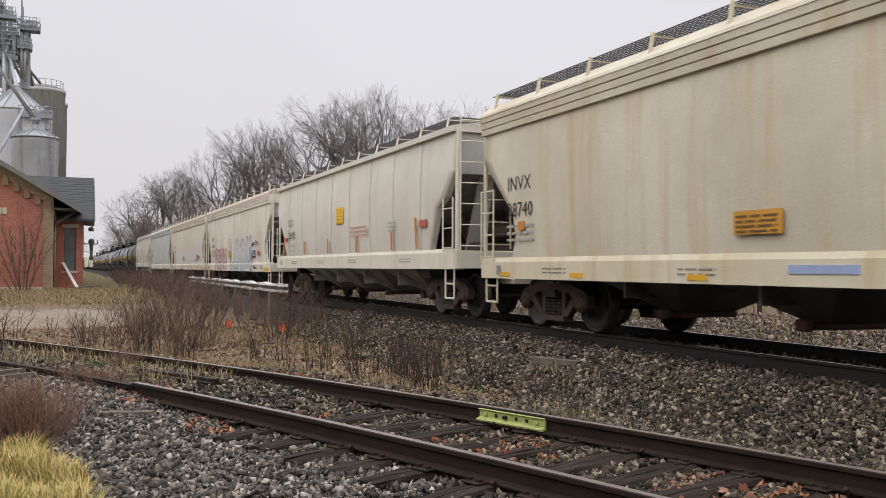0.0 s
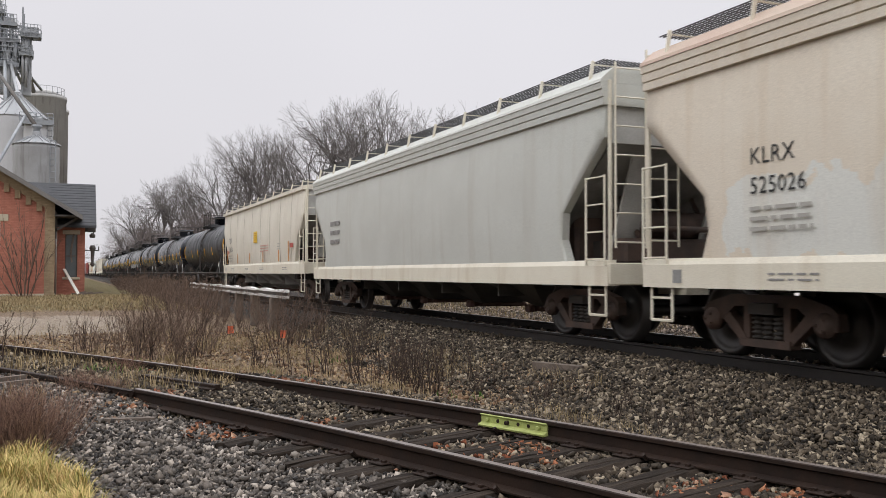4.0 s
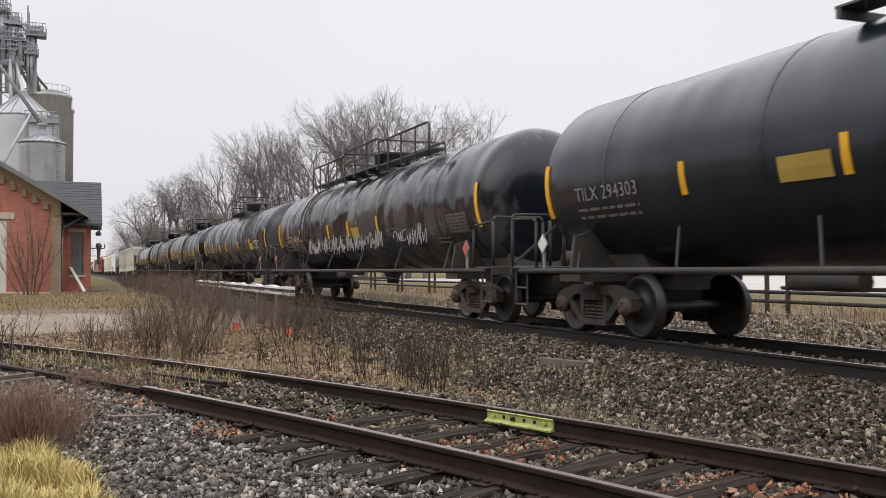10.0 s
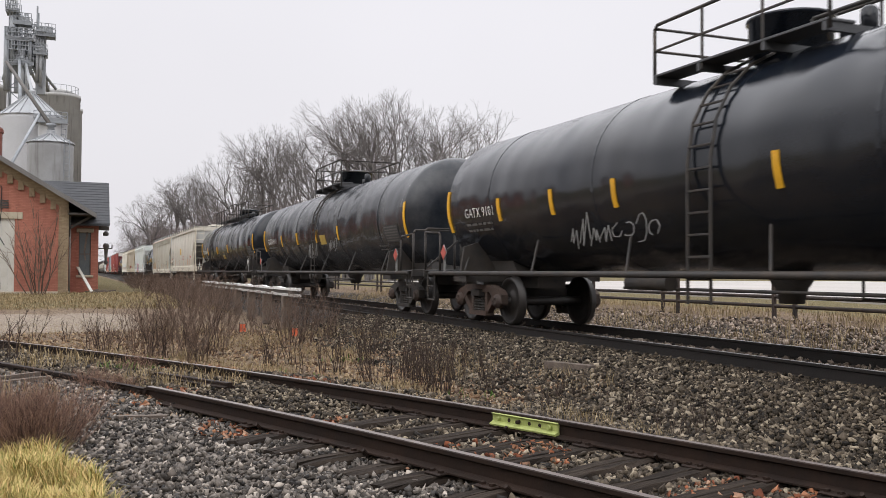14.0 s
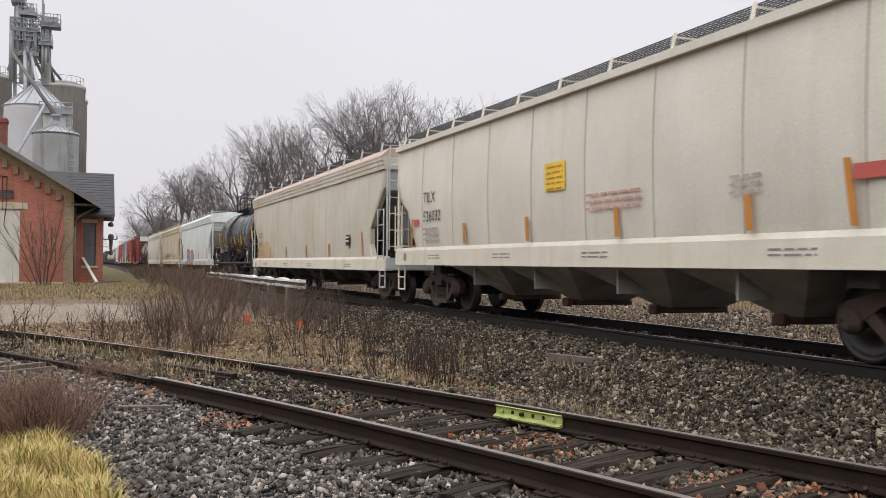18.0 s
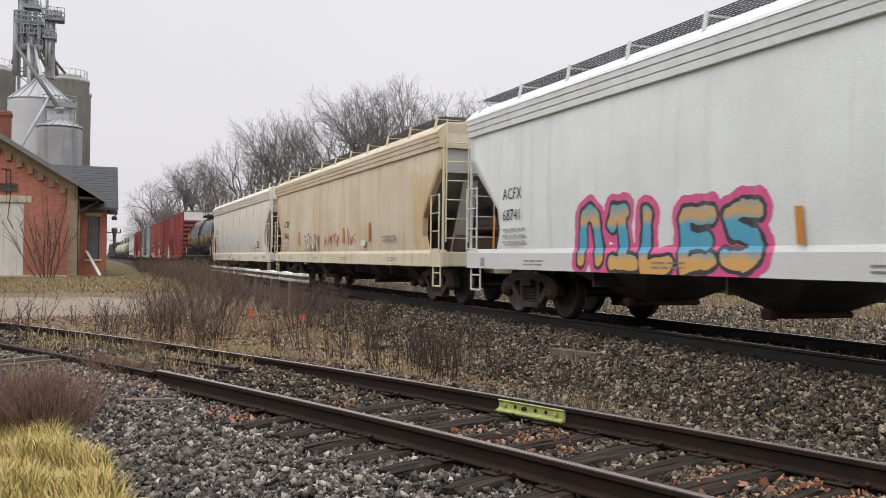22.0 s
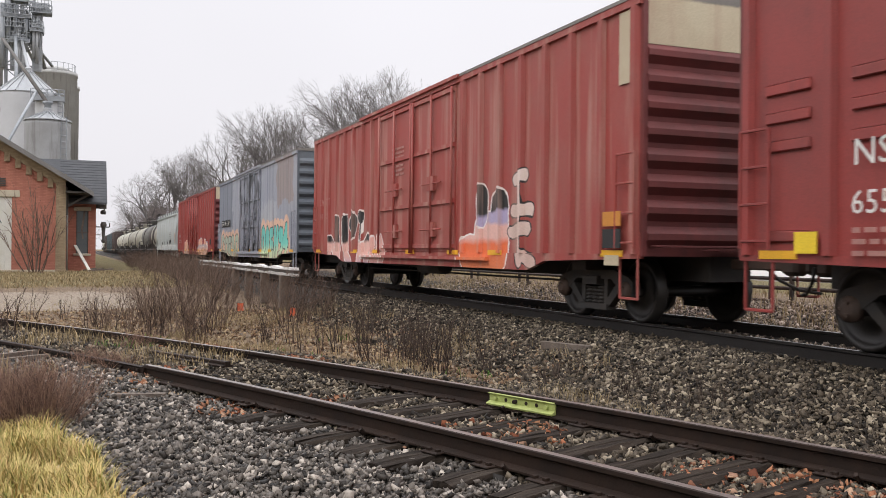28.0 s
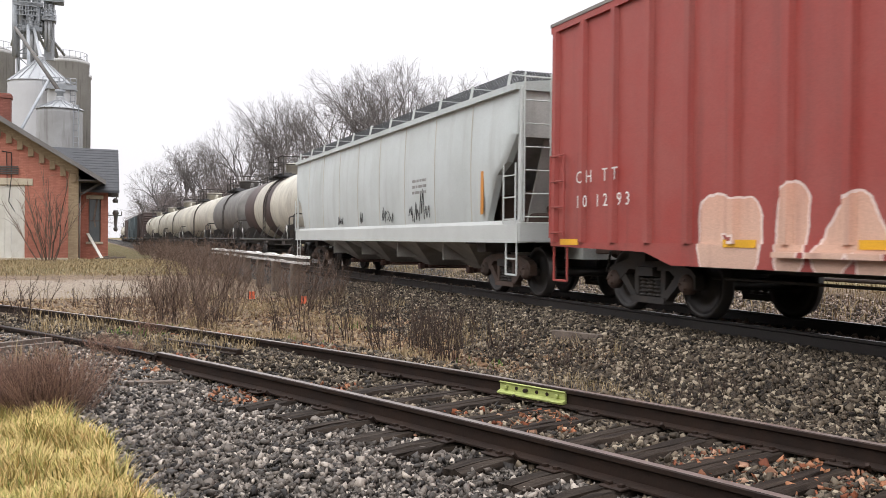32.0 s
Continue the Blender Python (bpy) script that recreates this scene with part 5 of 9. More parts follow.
PALE_TAG = surf("tagged_pale_paint", (0.75, 0.785, 0.76), 0.5, 0, (0.52, 0.54, 0.50), 0.5, 0.6, (0.40, 0.40, 0.36), 0.3, 0.04, extra=BRIGHT)
PALE_TAG_SILL = surf("tagged_white_sill", (0.62, 0.63, 0.61), 0.5, 0, (0.6, 0.6, 0.55), 0.5, 1.0, None, 0, 0.04, extra=BRIGHT)
OCHRE = surf("ochre_stained_paint", (0.62, 0.555, 0.43), 0.55, 0, (0.47, 0.36, 0.21), 0.8, 0.5, (0.50, 0.27, 0.09), 0.65, 0.04,
             extra=both(paint_patch(8.0, 9.4, 1.9, 3.2, (0.52, 0.29, 0.10), 0.6), paint_patch(-9.2, -7.2, 1.2, 2.9, (0.56, 0.38, 0.17), 0.5)))
# end red darkened in the colour for the shade between cars, plus grime
RED_END = surf("shaded_grimy_red_paint", (0.15, 0.030, 0.028), 0.65, 0, (0.07, 0.022, 0.022), 0.8, 0.9, (0.05, 0.025, 0.024), 0.5, 0.08)
BLUE_TAG = surf("tagged_faded_blue_grey_paint", (0.27, 0.285, 0.335), 0.6, 0, (0.36, 0.365, 0.39), 0.9, 0.7, (0.12, 0.12, 0.135), 0.6, 0.06,
                extra=both(paint_patch(-8.4, -5.6, 2.7, 4.5, (0.26, 0.18, 0.14), 0.6), paint_patch(-5.5, -2.4, 2.0, 2.9, (0.40, 0.41, 0.44), 0.5), paint_patch(4.6, 9.2, 2.0, 4.5, (0.155, 0.175, 0.21), 0.7), spray([
                    (word_strokes("COENO", 8.9 - 0.85, 8.9 - 6.0, 0.60, 1.76, 0.16, 8), 0.15, 0.045, 0.2, [(0.5, (0.40, 0.36, 0.24)), (1.1, (0.33, 0.38, 0.29)), (1.8, (0.38, 0.45, 0.36))], SOOT, (0.62, 0.40, 0.28)),
                    (word_strokes("ONEH94", 8.9 - 11.55, 8.9 - 16.4, 0.60, 1.98, 0.17, 9), 0.16, 0.05, 0.24, [(0.5, (0.58, 0.60, 0.34)), (1.0, (0.52, 0.62, 0.40)), (1.25, (0.16, 0.55, 0.46)), (2.0, (0.10, 0.46, 0.41))], (0.03, 0.06, 0.065), (0.66, 0.42, 0.30))])))
DARK_BLUE = surf("dark_blue_grey_end_paint", (0.085, 0.10, 0.12), 0.55, 0, (0.14, 0.15, 0.16), 0.7, 1.0, None, 0, 0.06)
DOOR_BLUE = surf("grimy_blue_black_door_paint", (0.25, 0.26, 0.30), 0.6, 0, (0.05, 0.052, 0.058), 0.95, 1.1, (0.05, 0.05, 0.055), 0.8, 0.06, lo=0.45, hi=0.60)
CREAM_END = surf("cream_end_panel_paint", (0.50, 0.43, 0.30), 0.6, 0, (0.4, 0.3, 0.2), 0.7, 1.2, (0.3, 0.14, 0.1), 0.4, 0.05)
WHITE_END = surf("white_end_panel_paint", (0.62, 0.60, 0.56), 0.6, 0, (0.5, 0.46, 0.4), 0.7, 1.2, None, 0, 0.05)
DARK_BROWN = surf("dark_brown_car_paint", (0.07, 0.045, 0.04), 0.65, 0, (0.05, 0.04, 0.04), 0.7, 0.8, None, 0, 0.06)
DARK_TEAL = surf("dark_teal_car_paint", (0.06, 0.085, 0.095), 0.65, 0, (0.05, 0.05, 0.05), 0.7, 0.8, None, 0, 0.06)


def add(made, s0, s1, extra=0.0):
    """Couples a car on between the joints s0 and s1; extra is the longer reach ahead of it."""
    car, wheels = made
    CARS.append((car, (s0 + s1 + extra) / 2, wheels))
    return car


def hopper_marks(car, L, two, inset=1.78, mat=M_BLACK, size=0.33, plac=None, red=True, strips=(3.98, 6.66, 9.32, 12.0), low=1.40, z_top=2.31, x=None, dz=0.40, weights=()):
    """Marks placed by their distance from the trailing end."""
    H = L / 2
    x = x or (-1.648 if low > 1.3 else -1.612)
    stencil(car, two[0], size, H - inset, z_top, x, mat)
    stencil(car, two[1], size, H - inset, z_top - dz, x, mat)
    if weights:
        for k, words in enumerate(weights):
            stencil(car, words, 0.115, H - inset - 0.06 * k, z_top - dz - 0.25 - 0.16 * k, x + 0.016 + 0.006 * k, M_GREY_TEXT)
    else:
        small_print(car, H - inset, z_top - dz - 0.18, 0.9, 3, x, M_FAINT, 0.11, 0.042)
    if red:
        decal(car, "red_label", H - 1.40, 1.84, 0.30, 0.14, x + 0.02, M_RED)
        decal(car, "red_label", H - 13.75, 1.84, 0.42, 0.15, x, M_RED)
    if plac:
        decal(car, "placard", H - 7.56, 2.16, 0.64, 0.44, x - 0.006, M_PLACARD)
        small_print(car, H - 7.63, 2.52, 0.5, 5, x - 0.014, M_ORANGE, 0.085, 0.028)
        small_print(car, H - 8.82, 2.0, 1.4, 3, x - 0.004, surf_cache("pale_red_stencil", (0.60, 0.32, 0.26)), 0.10, 0.035)
    for k in strips:
        decal(car, "reflective_strip", H - k, low, 0.10, 0.40, x, M_ORANGE, 0.04)
    if strips:
        decal(car, "reflective_strip", H - (L - 1.95), low, 0.08, 0.66, x, M_ORANGE, 0.10)
        decal(car, "reflective_strip", H - 1.25, low, 0.06, 0.60, x, M_ORANGE, -0.05)
    if plac:
        small_print(car, H - (L - 3.7), 2.0, 0.5, 3, x, M_FAINT, 0.09, 0.03)
    for k in (0.72, 0.3, -0.1, -0.6):
        small_print(car, k * H, low - 0.22, 0.7, 2, -1.602, M_GREY_TEXT, 0.06, 0.022)
    decal(car, "notice_plate", 0.92 * H, low - 0.32, 0.16, 0.16, -1.602, M_PLATE)


def scrawl(parent, y, z, w, h, mat, seed, x=-1.632, r=0.012):
    """A sprayed line that loops along the side."""
    rnd = random.Random(seed)
    bm = bmesh.new()
    n = int(w / 0.28)
    for i in range(n):
        c = y - w * (i + 0.5) / n
        pts, ph, up = [], rnd.uniform(0, 6), rnd.choice((0.5, 0.7, 1.0))
        loop = rnd.random() < 0.25
        for k in range(9 if loop else 5):
            a = ph + k * rnd.uniform(0.5, 0.75)
            if loop:
                pts.append((x, c + 0.13 * math.cos(a), z + h * (0.5 + 0.5 * up * math.sin(a))))
            else:
                pts.append((x, c + 0.13 - 0.07 * k + rnd.uniform(-0.04, 0.04), z + h * ((k % 2) * up + rnd.uniform(-0.1, 0.25))))
        for p, q in zip(pts[:-1], pts[1:]):
            bar(bm, p, q, 0.012, r * 2)
    return part("sprayed_scrawl", bm, mat, parent)


def spray_stroke(bm, pts, r, x, step):
    """A flat round-ended stroke of half width r through pts (y, z); every piece lies a hair above the last."""
    k = 0
    for i, (y, z) in enumerate(pts):
        vs = [bm.verts.new((x - step * k, y + r * math.cos(j * math.pi / 8), z + r * math.sin(j * math.pi / 8))) for j in range(16)]
        bm.faces.new(vs)
        k += 1
        if i + 1 < len(pts):
            y2, z2 = pts[i + 1]
            d = math.hypot(y2 - y, z2 - z) or 1.0
            ny, nz = -(z2 - z) / d * r, (y2 - y) / d * r
            bm.faces.new([bm.verts.new((x - step * k, a, c)) for a, c in ((y + ny, z + nz), (y2 + ny, z2 + nz), (y2 - ny, z2 - nz), (y - ny, z - nz))])
            k += 1


def rounded(pts):
    """Corner cutting, twice, so that the strokes swing."""
    for _ in range(2):
        out = [pts[0]]
        for p, q in zip(pts[:-1], pts[1:]):
            out += [(0.75 * p[0] + 0.25 * q[0], 0.75 * p[1] + 0.25 * q[1]), (0.25 * p[0] + 0.75 * q[0], 0.25 * p[1] + 0.75 * q[1])]
        pts = out + [pts[-1]]
    return pts


def graffiti(parent, word, y0, y1, z0, z1, fill, line, halo, fat=0.2, edge=0.045, glow=0.03, x=-1.636, seed=1):
    """Bubble letters between y0 and y1: round strokes, each a fill on a wider outline on a wider glow."""
    rnd = random.Random(seed)
    step = (y0 - y1) / len(word)
    for i, ch in enumerate(word):
        w, h = step * rnd.uniform(1.16, 1.3), (z1 - z0) * rnd.uniform(0.92, 1.06)
        lean, yc, zc = rnd.uniform(-0.12, 0.12), y0 - step * (i + 0.5), (z0 + z1) / 2 + rnd.uniform(-0.04, 0.05)
        strokes = []
        for row in STROKES[ch].split("/"):
            pts = []
            for p in row.split():
                u, v = (int(p[0]) / 9 - 0.5) * (w - 2 * fat), (int(p[1]) / 9 - 0.5) * (h - 2 * fat)
                pts.append((yc - u - lean * v, zc + v))
            strokes.append(rounded(pts))
        for k, (mat, r) in enumerate(((halo, fat + edge + glow), (line, fat + edge), (fill, fat))):
            if mat is None:
                continue
            bm = bmesh.new()
            for j, pts in enumerate(strokes):
                spray_stroke(bm, pts, r, x - 0.0042 * k - 0.0015 * (i % 2) - 0.0009 * j, 0.00002)
            part(("sprayed_glow", "sprayed_outline", "sprayed_letter")[k], bm, mat, parent)


def end_plates(car, L, red=True, shift=0.4):
    """Plates and strips near the leading end."""
    y = -L / 2 + shift
    decal(car, "notice_plate", y + 2.85, 1.38, 0.46, 0.27, -1.612, M_BLACK)
    small_print(car, y + 2.80, 1.54, 0.36, 2, -1.62, M_WHITE, 0.1, 0.05)
    if red:
        decal(car, "red_label", y + 1.85, 1.45, 0.42, 0.16, -1.63, M_RED)
    small_print(car, y + 3.5, 1.42, 0.5, 3, -1.63, M_GREY_TEXT, 0.08, 0.03)
    small_print(car, y + 1.5, 1.0, 0.6, 2, -1.606, M_GREY_TEXT, 0.07, 0.03)
    if red:
        decal(car, "reflective_strip", y + 0.75, 0.87, 0.9, 0.11, -1.606, M_YELLOW)


FADED_RED = surf("faded_red_spray", (0.42, 0.14, 0.10), 0.6)
M_BROWN_TEXT = surf("dark_brown_stencil", (0.16, 0.09, 0.03), 0.6)
G = [-1.8, 14.92, 31.6, 48.35, 65.25, 81.9, 98.55, 116.55, 135.0, 152.05, 172.3, 192.51, 211.68, 231.7, 252.02, 268.86, 288.3, 301.58, 319.89, 339.11, 358.04, 375.28, 394.57, 414.03, 434.39, 454.42, 473.49,
     487, 499.4, 517, 534.5, 552, 569.5, 587, 604.5, 622, 639.5, 657, 674.5]
GAP = 0.72


def span(i, extra=0.0):
    return round(G[i + 1] - G[i] - GAP - extra, 2)


HX, RX, BX = 0.45, 0.06, 0.85      # longer reach ahead of the smooth hoppers, the ridged ones and the boxcars


L = span(0, RX)
c = add(hopper_car(BEIGE, BEIGE_SILL, L, GAP, "ridged", "cream covered hopper car with brown streaks and an orange notice", reach=RX, walk_z=4.08), G[0], G[1], RX)
hopper_marks(c, L, ("INVX", "38740"), 1.05, red=False, strips=(), size=0.34, z_top=2.28, dz=0.43, low=1.21)
decal(c, "notice_plate", L / 2 - 6.6, 1.38, 0.74, 0.26, -1.62, surf_cache("orange_notice", (0.60, 0.30, 0.03)))
small_print(c, L / 2 - 6.65, 1.57, 0.62, 4, -1.632, M_BROWN_TEXT, 0.055, 0.02)
for yy in (7.2, 4.9, 2.2, -1.4):
    decal(c, "reflective_strip", yy, 0.87, 0.35, 0.07, -1.604, M_YELLOW)
decal(c, "sponsor_plate", L / 2 - 7.4, 0.96, 0.9, 0.09, -1.604, surf_cache("pale_blue_plate", (0.35, 0.42, 0.62)))
decal(c, "red_label", L / 2 - 1.45, 1.62, 0.22, 0.14, -1.62, M_ORANGE)

L = span(1, HX)
c = add(hopper_car(CREAM, CREAM_SILL, L, GAP, "smooth", "cream covered hopper car with a yellow placard", LIGHT_UNDER), G[1], G[2], HX)
hopper_marks(c, L, ("TILX", "526033"), plac=True, weights=("LD LMT 220800 LO", "LT WT    65200", "CU FT     5251"))
stencil(c, "3077", 0.12, L / 2 - 1.43, 1.87, -1.64, M_BLACK)
L = span(2, 0.40)
c = add(hopper_car(TAGGED_HOPPER, TAGGED_SILL, L, GAP, "ridged", "beige covered hopper car with grey sprayed lettering", reach=0.40, cut=0.85, mast=CREAM_SILL, walk_z=4.08, edge=BROWN_ROOF), G[2], G[3], 0.40)
hopper_marks(c, L, ("KLRX", "525059"), 1.81, red=False, strips=(), size=0.26, z_top=2.25, dz=0.32, low=1.21)
scrawl(c, L / 2 - 12.2, 1.78, 1.4, 0.26, M_BLACK, 23, r=0.006)
scrawl(c, L / 2 - 12.2, 0.92, 0.9, 0.22, M_BLACK, 22, -1.612, 0.006)
bm = bmesh.new()
spray_stroke(bm, [(L / 2 - 11.95, 1.62), (L / 2 - 12.1, 1.5)], 0.17, -1.626, 0.00005)
part("sprayed_patch", bm, surf_cache("blue_spray", (0.27, 0.37, 0.55)), c)
end_plates(c, L)
decal(c, "notice_plate", L / 2 - 6.7, 1.42, 0.6, 0.3, -1.63, surf_cache("ochre_notice", (0.50, 0.40, 0.06)))
L = span(3, RX)
BUFFED = surf("buffed_beige_paint", (0.69, 0.63, 0.53), 0.55, 0, (0.60, 0.51, 0.40), 0.6, 0.6, (0.48, 0.34, 0.2), 0.35, 0.04, extra=paint_patch(-7.4, 6.4, 1.1, 1.95, (0.66, 0.67, 0.63), 0.9))
c = add(hopper_car(BUFFED, CREAM_SILL, L, GAP, "ridged", "beige covered hopper car with a pale painted-over lower band", reach=RX, walk_z=4.08, edge=BROWN_ROOF), G[3], G[4], RX)
hopper_marks(c, L, ("KLRX", "525026"), 2.0, red=False, strips=(), size=0.26, z_top=2.18, dz=0.32, low=1.21)
end_plates(c, L)
for dd in (6.2, 9.3, 12.4):
    decal(c, "reflective_strip", L / 2 - dd, 0.90, 0.35, 0.08, -1.604, M_YELLOW)
decal(c, "notice_plate", L / 2 - 6.6, 1.38, 0.74, 0.26, -1.62, surf_cache("orange_notice", (0.60, 0.30, 0.03)))
L = span(4, RX)
c = add(hopper_car(surf("grey_white_car_paint", (0.52, 0.53, 0.49), 0.5, 0, (0.42, 0.42, 0.38), 0.5, 0.7, (0.36, 0.33, 0.27), 0.3, 0.04), CREAM_SILL, L, GAP, "ridged", "pale grey covered hopper car with faint spray marks", reach=RX, walk_z=4.08), G[4], G[5], RX)
small_print(c, L / 2 - 1.9, 2.3, 0.9, 3, -1.62, M_GREY_TEXT, 0.25, 0.12)
L = span(5, HX)
c = add(hopper_car(CREAM, CREAM_SILL, L, GAP, "smooth", "cream covered hopper car ahead of the tank cars", LIGHT_UNDER), G[5], G[6], HX)
hopper_marks(c, L, ("TILX", "526054"), plac=True)

TANKS = [
    (6, TANK_DRIP, "TILX 294146", 1.54, 2.0, 0.26, M_GREY_TEXT, "black tank car with white drips down its side", 0),
    (7, TANK_PATCHY, "GATX 90478", 2.12, 1.70, 0.33, M_WHITE, "worn black tank car with grey patches", 0),
    (8, TANK_BLACK, "TILX 294303", 1.88, 2.02, 0.29, M_GREY_TEXT, "satin black tank car with yellow strips", 0),
    (9, TANK_DENTED, "CGTX 64818", 2.14, 1.93, 0.33, M_TAN_TEXT, "black tank car with brown stains and sprayed scrawls", 2),
    (10, TANK_DENTED, "CGTX 64875", 2.14, 1.93, 0.33, M_TAN_TEXT, "black tank car with a red placard and grey patches", 0),
    (11, TANK_SEMI, "GATX 9101", 1.86, 2.06, 0.26, M_WHITE, "glossy black tank car with a long roof walkway", -1),
    (12, TANK_WORN, "GATX 9117", 1.9, 2.06, 0.31, M_WHITE, "black tank car with sprayed white scrawls", 0),
    (13, TANK_SEMI, "TILX 304451", 1.7, 2.0, 0.33, M_WHITE, "clean glossy black tank car", 2),
]
STRIPS = {6: (4.4, 6.95, 9.75, 12.5), 7: (4.4, 6.76, 9.82, 12.14, 14.48), 10: (4.2, 6.55, 8.5, 12.08, 14.97), 8: (4.42, 7.01, 9.6, 12.2), 9: (4.16, 7.72, 9.8, 12.4), 11: (3.34, 5.31, 7.16, 10.42, 12.6), 13: (3.68, 7.37, 11.2)}
PLATES = {6: (0, 0, 0, 0), 7: (13.92, 0.72, 1.50, 0.22), 10: (15.08, 0.7, 1.88, 0.28), 8: (6.13, 0.74, 1.93, 0.28), 11: (14.23, 0.75, 1.9, 0.34), 13: (9.22, 0.52, 1.64, 0.18)}
for i, paint, words, y, z, size, mat, label, lw in TANKS:
    L = span(i)
    c = add(tank_car(paint, L, GAP, label, long_walk=lw, plate=M_RED if i in (9, 10, 11, 12) else None, cz=2.34 if i < 8 else 2.38, r=1.36 if i < 8 else 1.38, ladder_y={13: 4.6, 9: 5.0, 10: -4.5}.get(i, 0.0), frame_mat=M_FRAME_RUST if i % 2 else M_STEEL_DARK, rail_half=1.2 if i in (6, 7, 8) else 1.6, dome_y=0.75 if i == 6 else 0.0), G[i], G[i + 1])
    tank_marks(c, L, words, y, z, size, mat, 2.34 if i < 8 else 2.38, 1.36 if i < 8 else 1.38, STRIPS.get(i, (4.35, 6.9, 9.6, 12.3)), 1.93, *PLATES.get(i, (10.2, 0.62, 1.85, 0.30)))
    if i == 10:
        for k, (w, a) in enumerate((("LIQUEFIED PETROLEUM", 15.85), ("GAS", 16.5), ("NON ODORIZED", 16.05))):
            tank_words(c, w, L / 2 - a, 2.16 - k * 0.13, 0.125, 2.38, 1.38, M_WHITE)
    if i == 7:
        for k, (w, a) in enumerate((("HEXAMETHYLENEDIAMINE", 14.68), ("FOR USE", 14.9))):
            tank_words(c, w, L / 2 - a, 2.24 - k * 0.14, 0.13, 2.34, 1.36, M_TAN_TEXT)
    for a, w, z0 in {9: ((5.3, 4.2, 1.5), (9.6, 3.2, 1.55), (13.6, 2.2, 1.6)), 11: ((5.9, 2.4, 1.4),), 12: ((8.6, 1.2, 1.45), (11.2, 1.0, 1.6))}.get(i, ()):
        scrawl(c, L / 2 - a, z0, w, 0.42, surf_cache("thin_white_spray", (0.45, 0.44, 0.43)) if i == 9 else M_GREY_TEXT, i + int(a), -1.33, 0.006)

L = span(14, HX)
c = add(hopper_car(CREAM, CREAM_SILL, L, GAP, "smooth", "cream covered hopper car with a yellow placard", LIGHT_UNDER), G[14], G[15], HX)
hopper_marks(c, L, ("TILX", "526032"), 2.0, plac=True, strips=(4.25, 6.9, 9.6, 12.25))
L = span(15, RX)
c = add(hopper_car(RUSTY, CREAM_SILL, L, GAP, "ridged", "rust-stained grey covered hopper car with a brown roof edge", reach=RX, walk_z=4.08, mast=GREY_SILL, edge=BROWN_ROOF), G[15], G[16], RX)
hopper_marks(c, L, ("UTCX", "51059"), 1.6, red=False, strips=(4.0, 7.0, 10.2, 13.2), size=0.28, z_top=2.03, dz=0.35, low=1.19)
decal(c, "notice_plate", L / 2 - 15.2, 1.50, 0.36, 0.30, -1.63, M_BLACK)
small_print(c, L / 2 - 15.23, 1.7, 0.28, 2, -1.64, M_WHITE, 0.1, 0.05)
L = span(16)
c = add(tank_car(TANK_SEMI, L, GAP, "short black tank car with yellow lettering", r=1.36, cz=2.36, ladder_y=1.3), G[16], G[17])
tank_marks(c, L, "UTLX 631250", 1.82, 1.83, 0.29, M_YELLOW, 2.36, 1.36, (4.29, 6.33, 8.37), 1.93, plac=0)
tank_patch(c, "notice_plate", L / 2 - 6.15, 0.72, 1.46, 1.66, 2.36, 1.36, M_ORANGE)
tank_patch(c, "notice_plate", L / 2 - 6.15, 0.72, 1.68, 1.86, 2.36, 1.36, M_BLACK)
tank_patch(c, "data_panel", L / 2 - 9.25, 1.1, 1.78, 2.24, 2.36, 1.36, surf_cache("dim_stencil", (0.14, 0.135, 0.125)))
for k, (w, m) in enumerate((("SODIUM", M_YELLOW), ("HYDROXIDE", M_YELLOW), ("SOLUTION", surf_cache("lime_stencil", (0.35, 0.5, 0.05))))):
    tank_words(c, w, L / 2 - 7.62, 2.09 - k * 0.13, 0.125, 2.36, 1.36, m)
tank_patch(c, "notice_plate", L / 2 - 8.62, 0.42, 1.46, 1.68, 2.36, 1.36, M_GREY_TEXT)
tank_patch(c, "notice_panel", L / 2 - 8.66, 0.34, 1.49, 1.65, 2.36, 1.36, M_BLACK, lift=0.024)
L = span(17, -0.10)
c = add(hopper_car(PALE_TAG, PALE_TAG_SILL, L, GAP, "ridged", "pale blue-white covered hopper car with coloured sprayed lettering", reach=-0.10, walk_z=4.08, cut=1.15, slope=PALE_TAG, mast=PALE_SILL), G[17], G[18], -0.10)
hopper_marks(c, L, ("ACFX", "68741"), 1.65, red=False, strips=(8.8, 11.5), size=0.28, z_top=2.05, dz=0.37, low=1.19)
L = span(18, 0.65)
c = add(hopper_car(OCHRE, BEIGE_SILL, L, GAP, "ridged", "ochre-stained covered hopper car with a sprayed word", reach=0.65, walk_z=4.08, cut=0.9), G[18], G[19], 0.65)
hopper_marks(c, L, ("CCBX", "58466"), 1.75, red=False, strips=(), size=0.32, z_top=2.08, dz=0.42, low=1.21)
graffiti(c, "TOAD!", L / 2 - 5.2, L / 2 - 7.25, 1.24, 1.74, OCHRE, surf_cache("black_spray", (0.10, 0.095, 0.09)), None, 0.062, 0.022, seed=6)
scrawl(c, L / 2 - 8.0, 1.36, 1.8, 0.42, FADED_RED, 4, r=0.005)
scrawl(c, L / 2 - 10.6, 1.34, 1.05, 0.42, FADED_RED, 5, r=0.005)
decal(c, "notice_plate", L / 2 - 12.05, 1.32, 0.4, 0.15, -1.63, M_WHITE)
small_print(c, L / 2 - 13.9, 1.5, 1.0, 2, -1.63, M_GREY_TEXT, 0.09, 0.05)
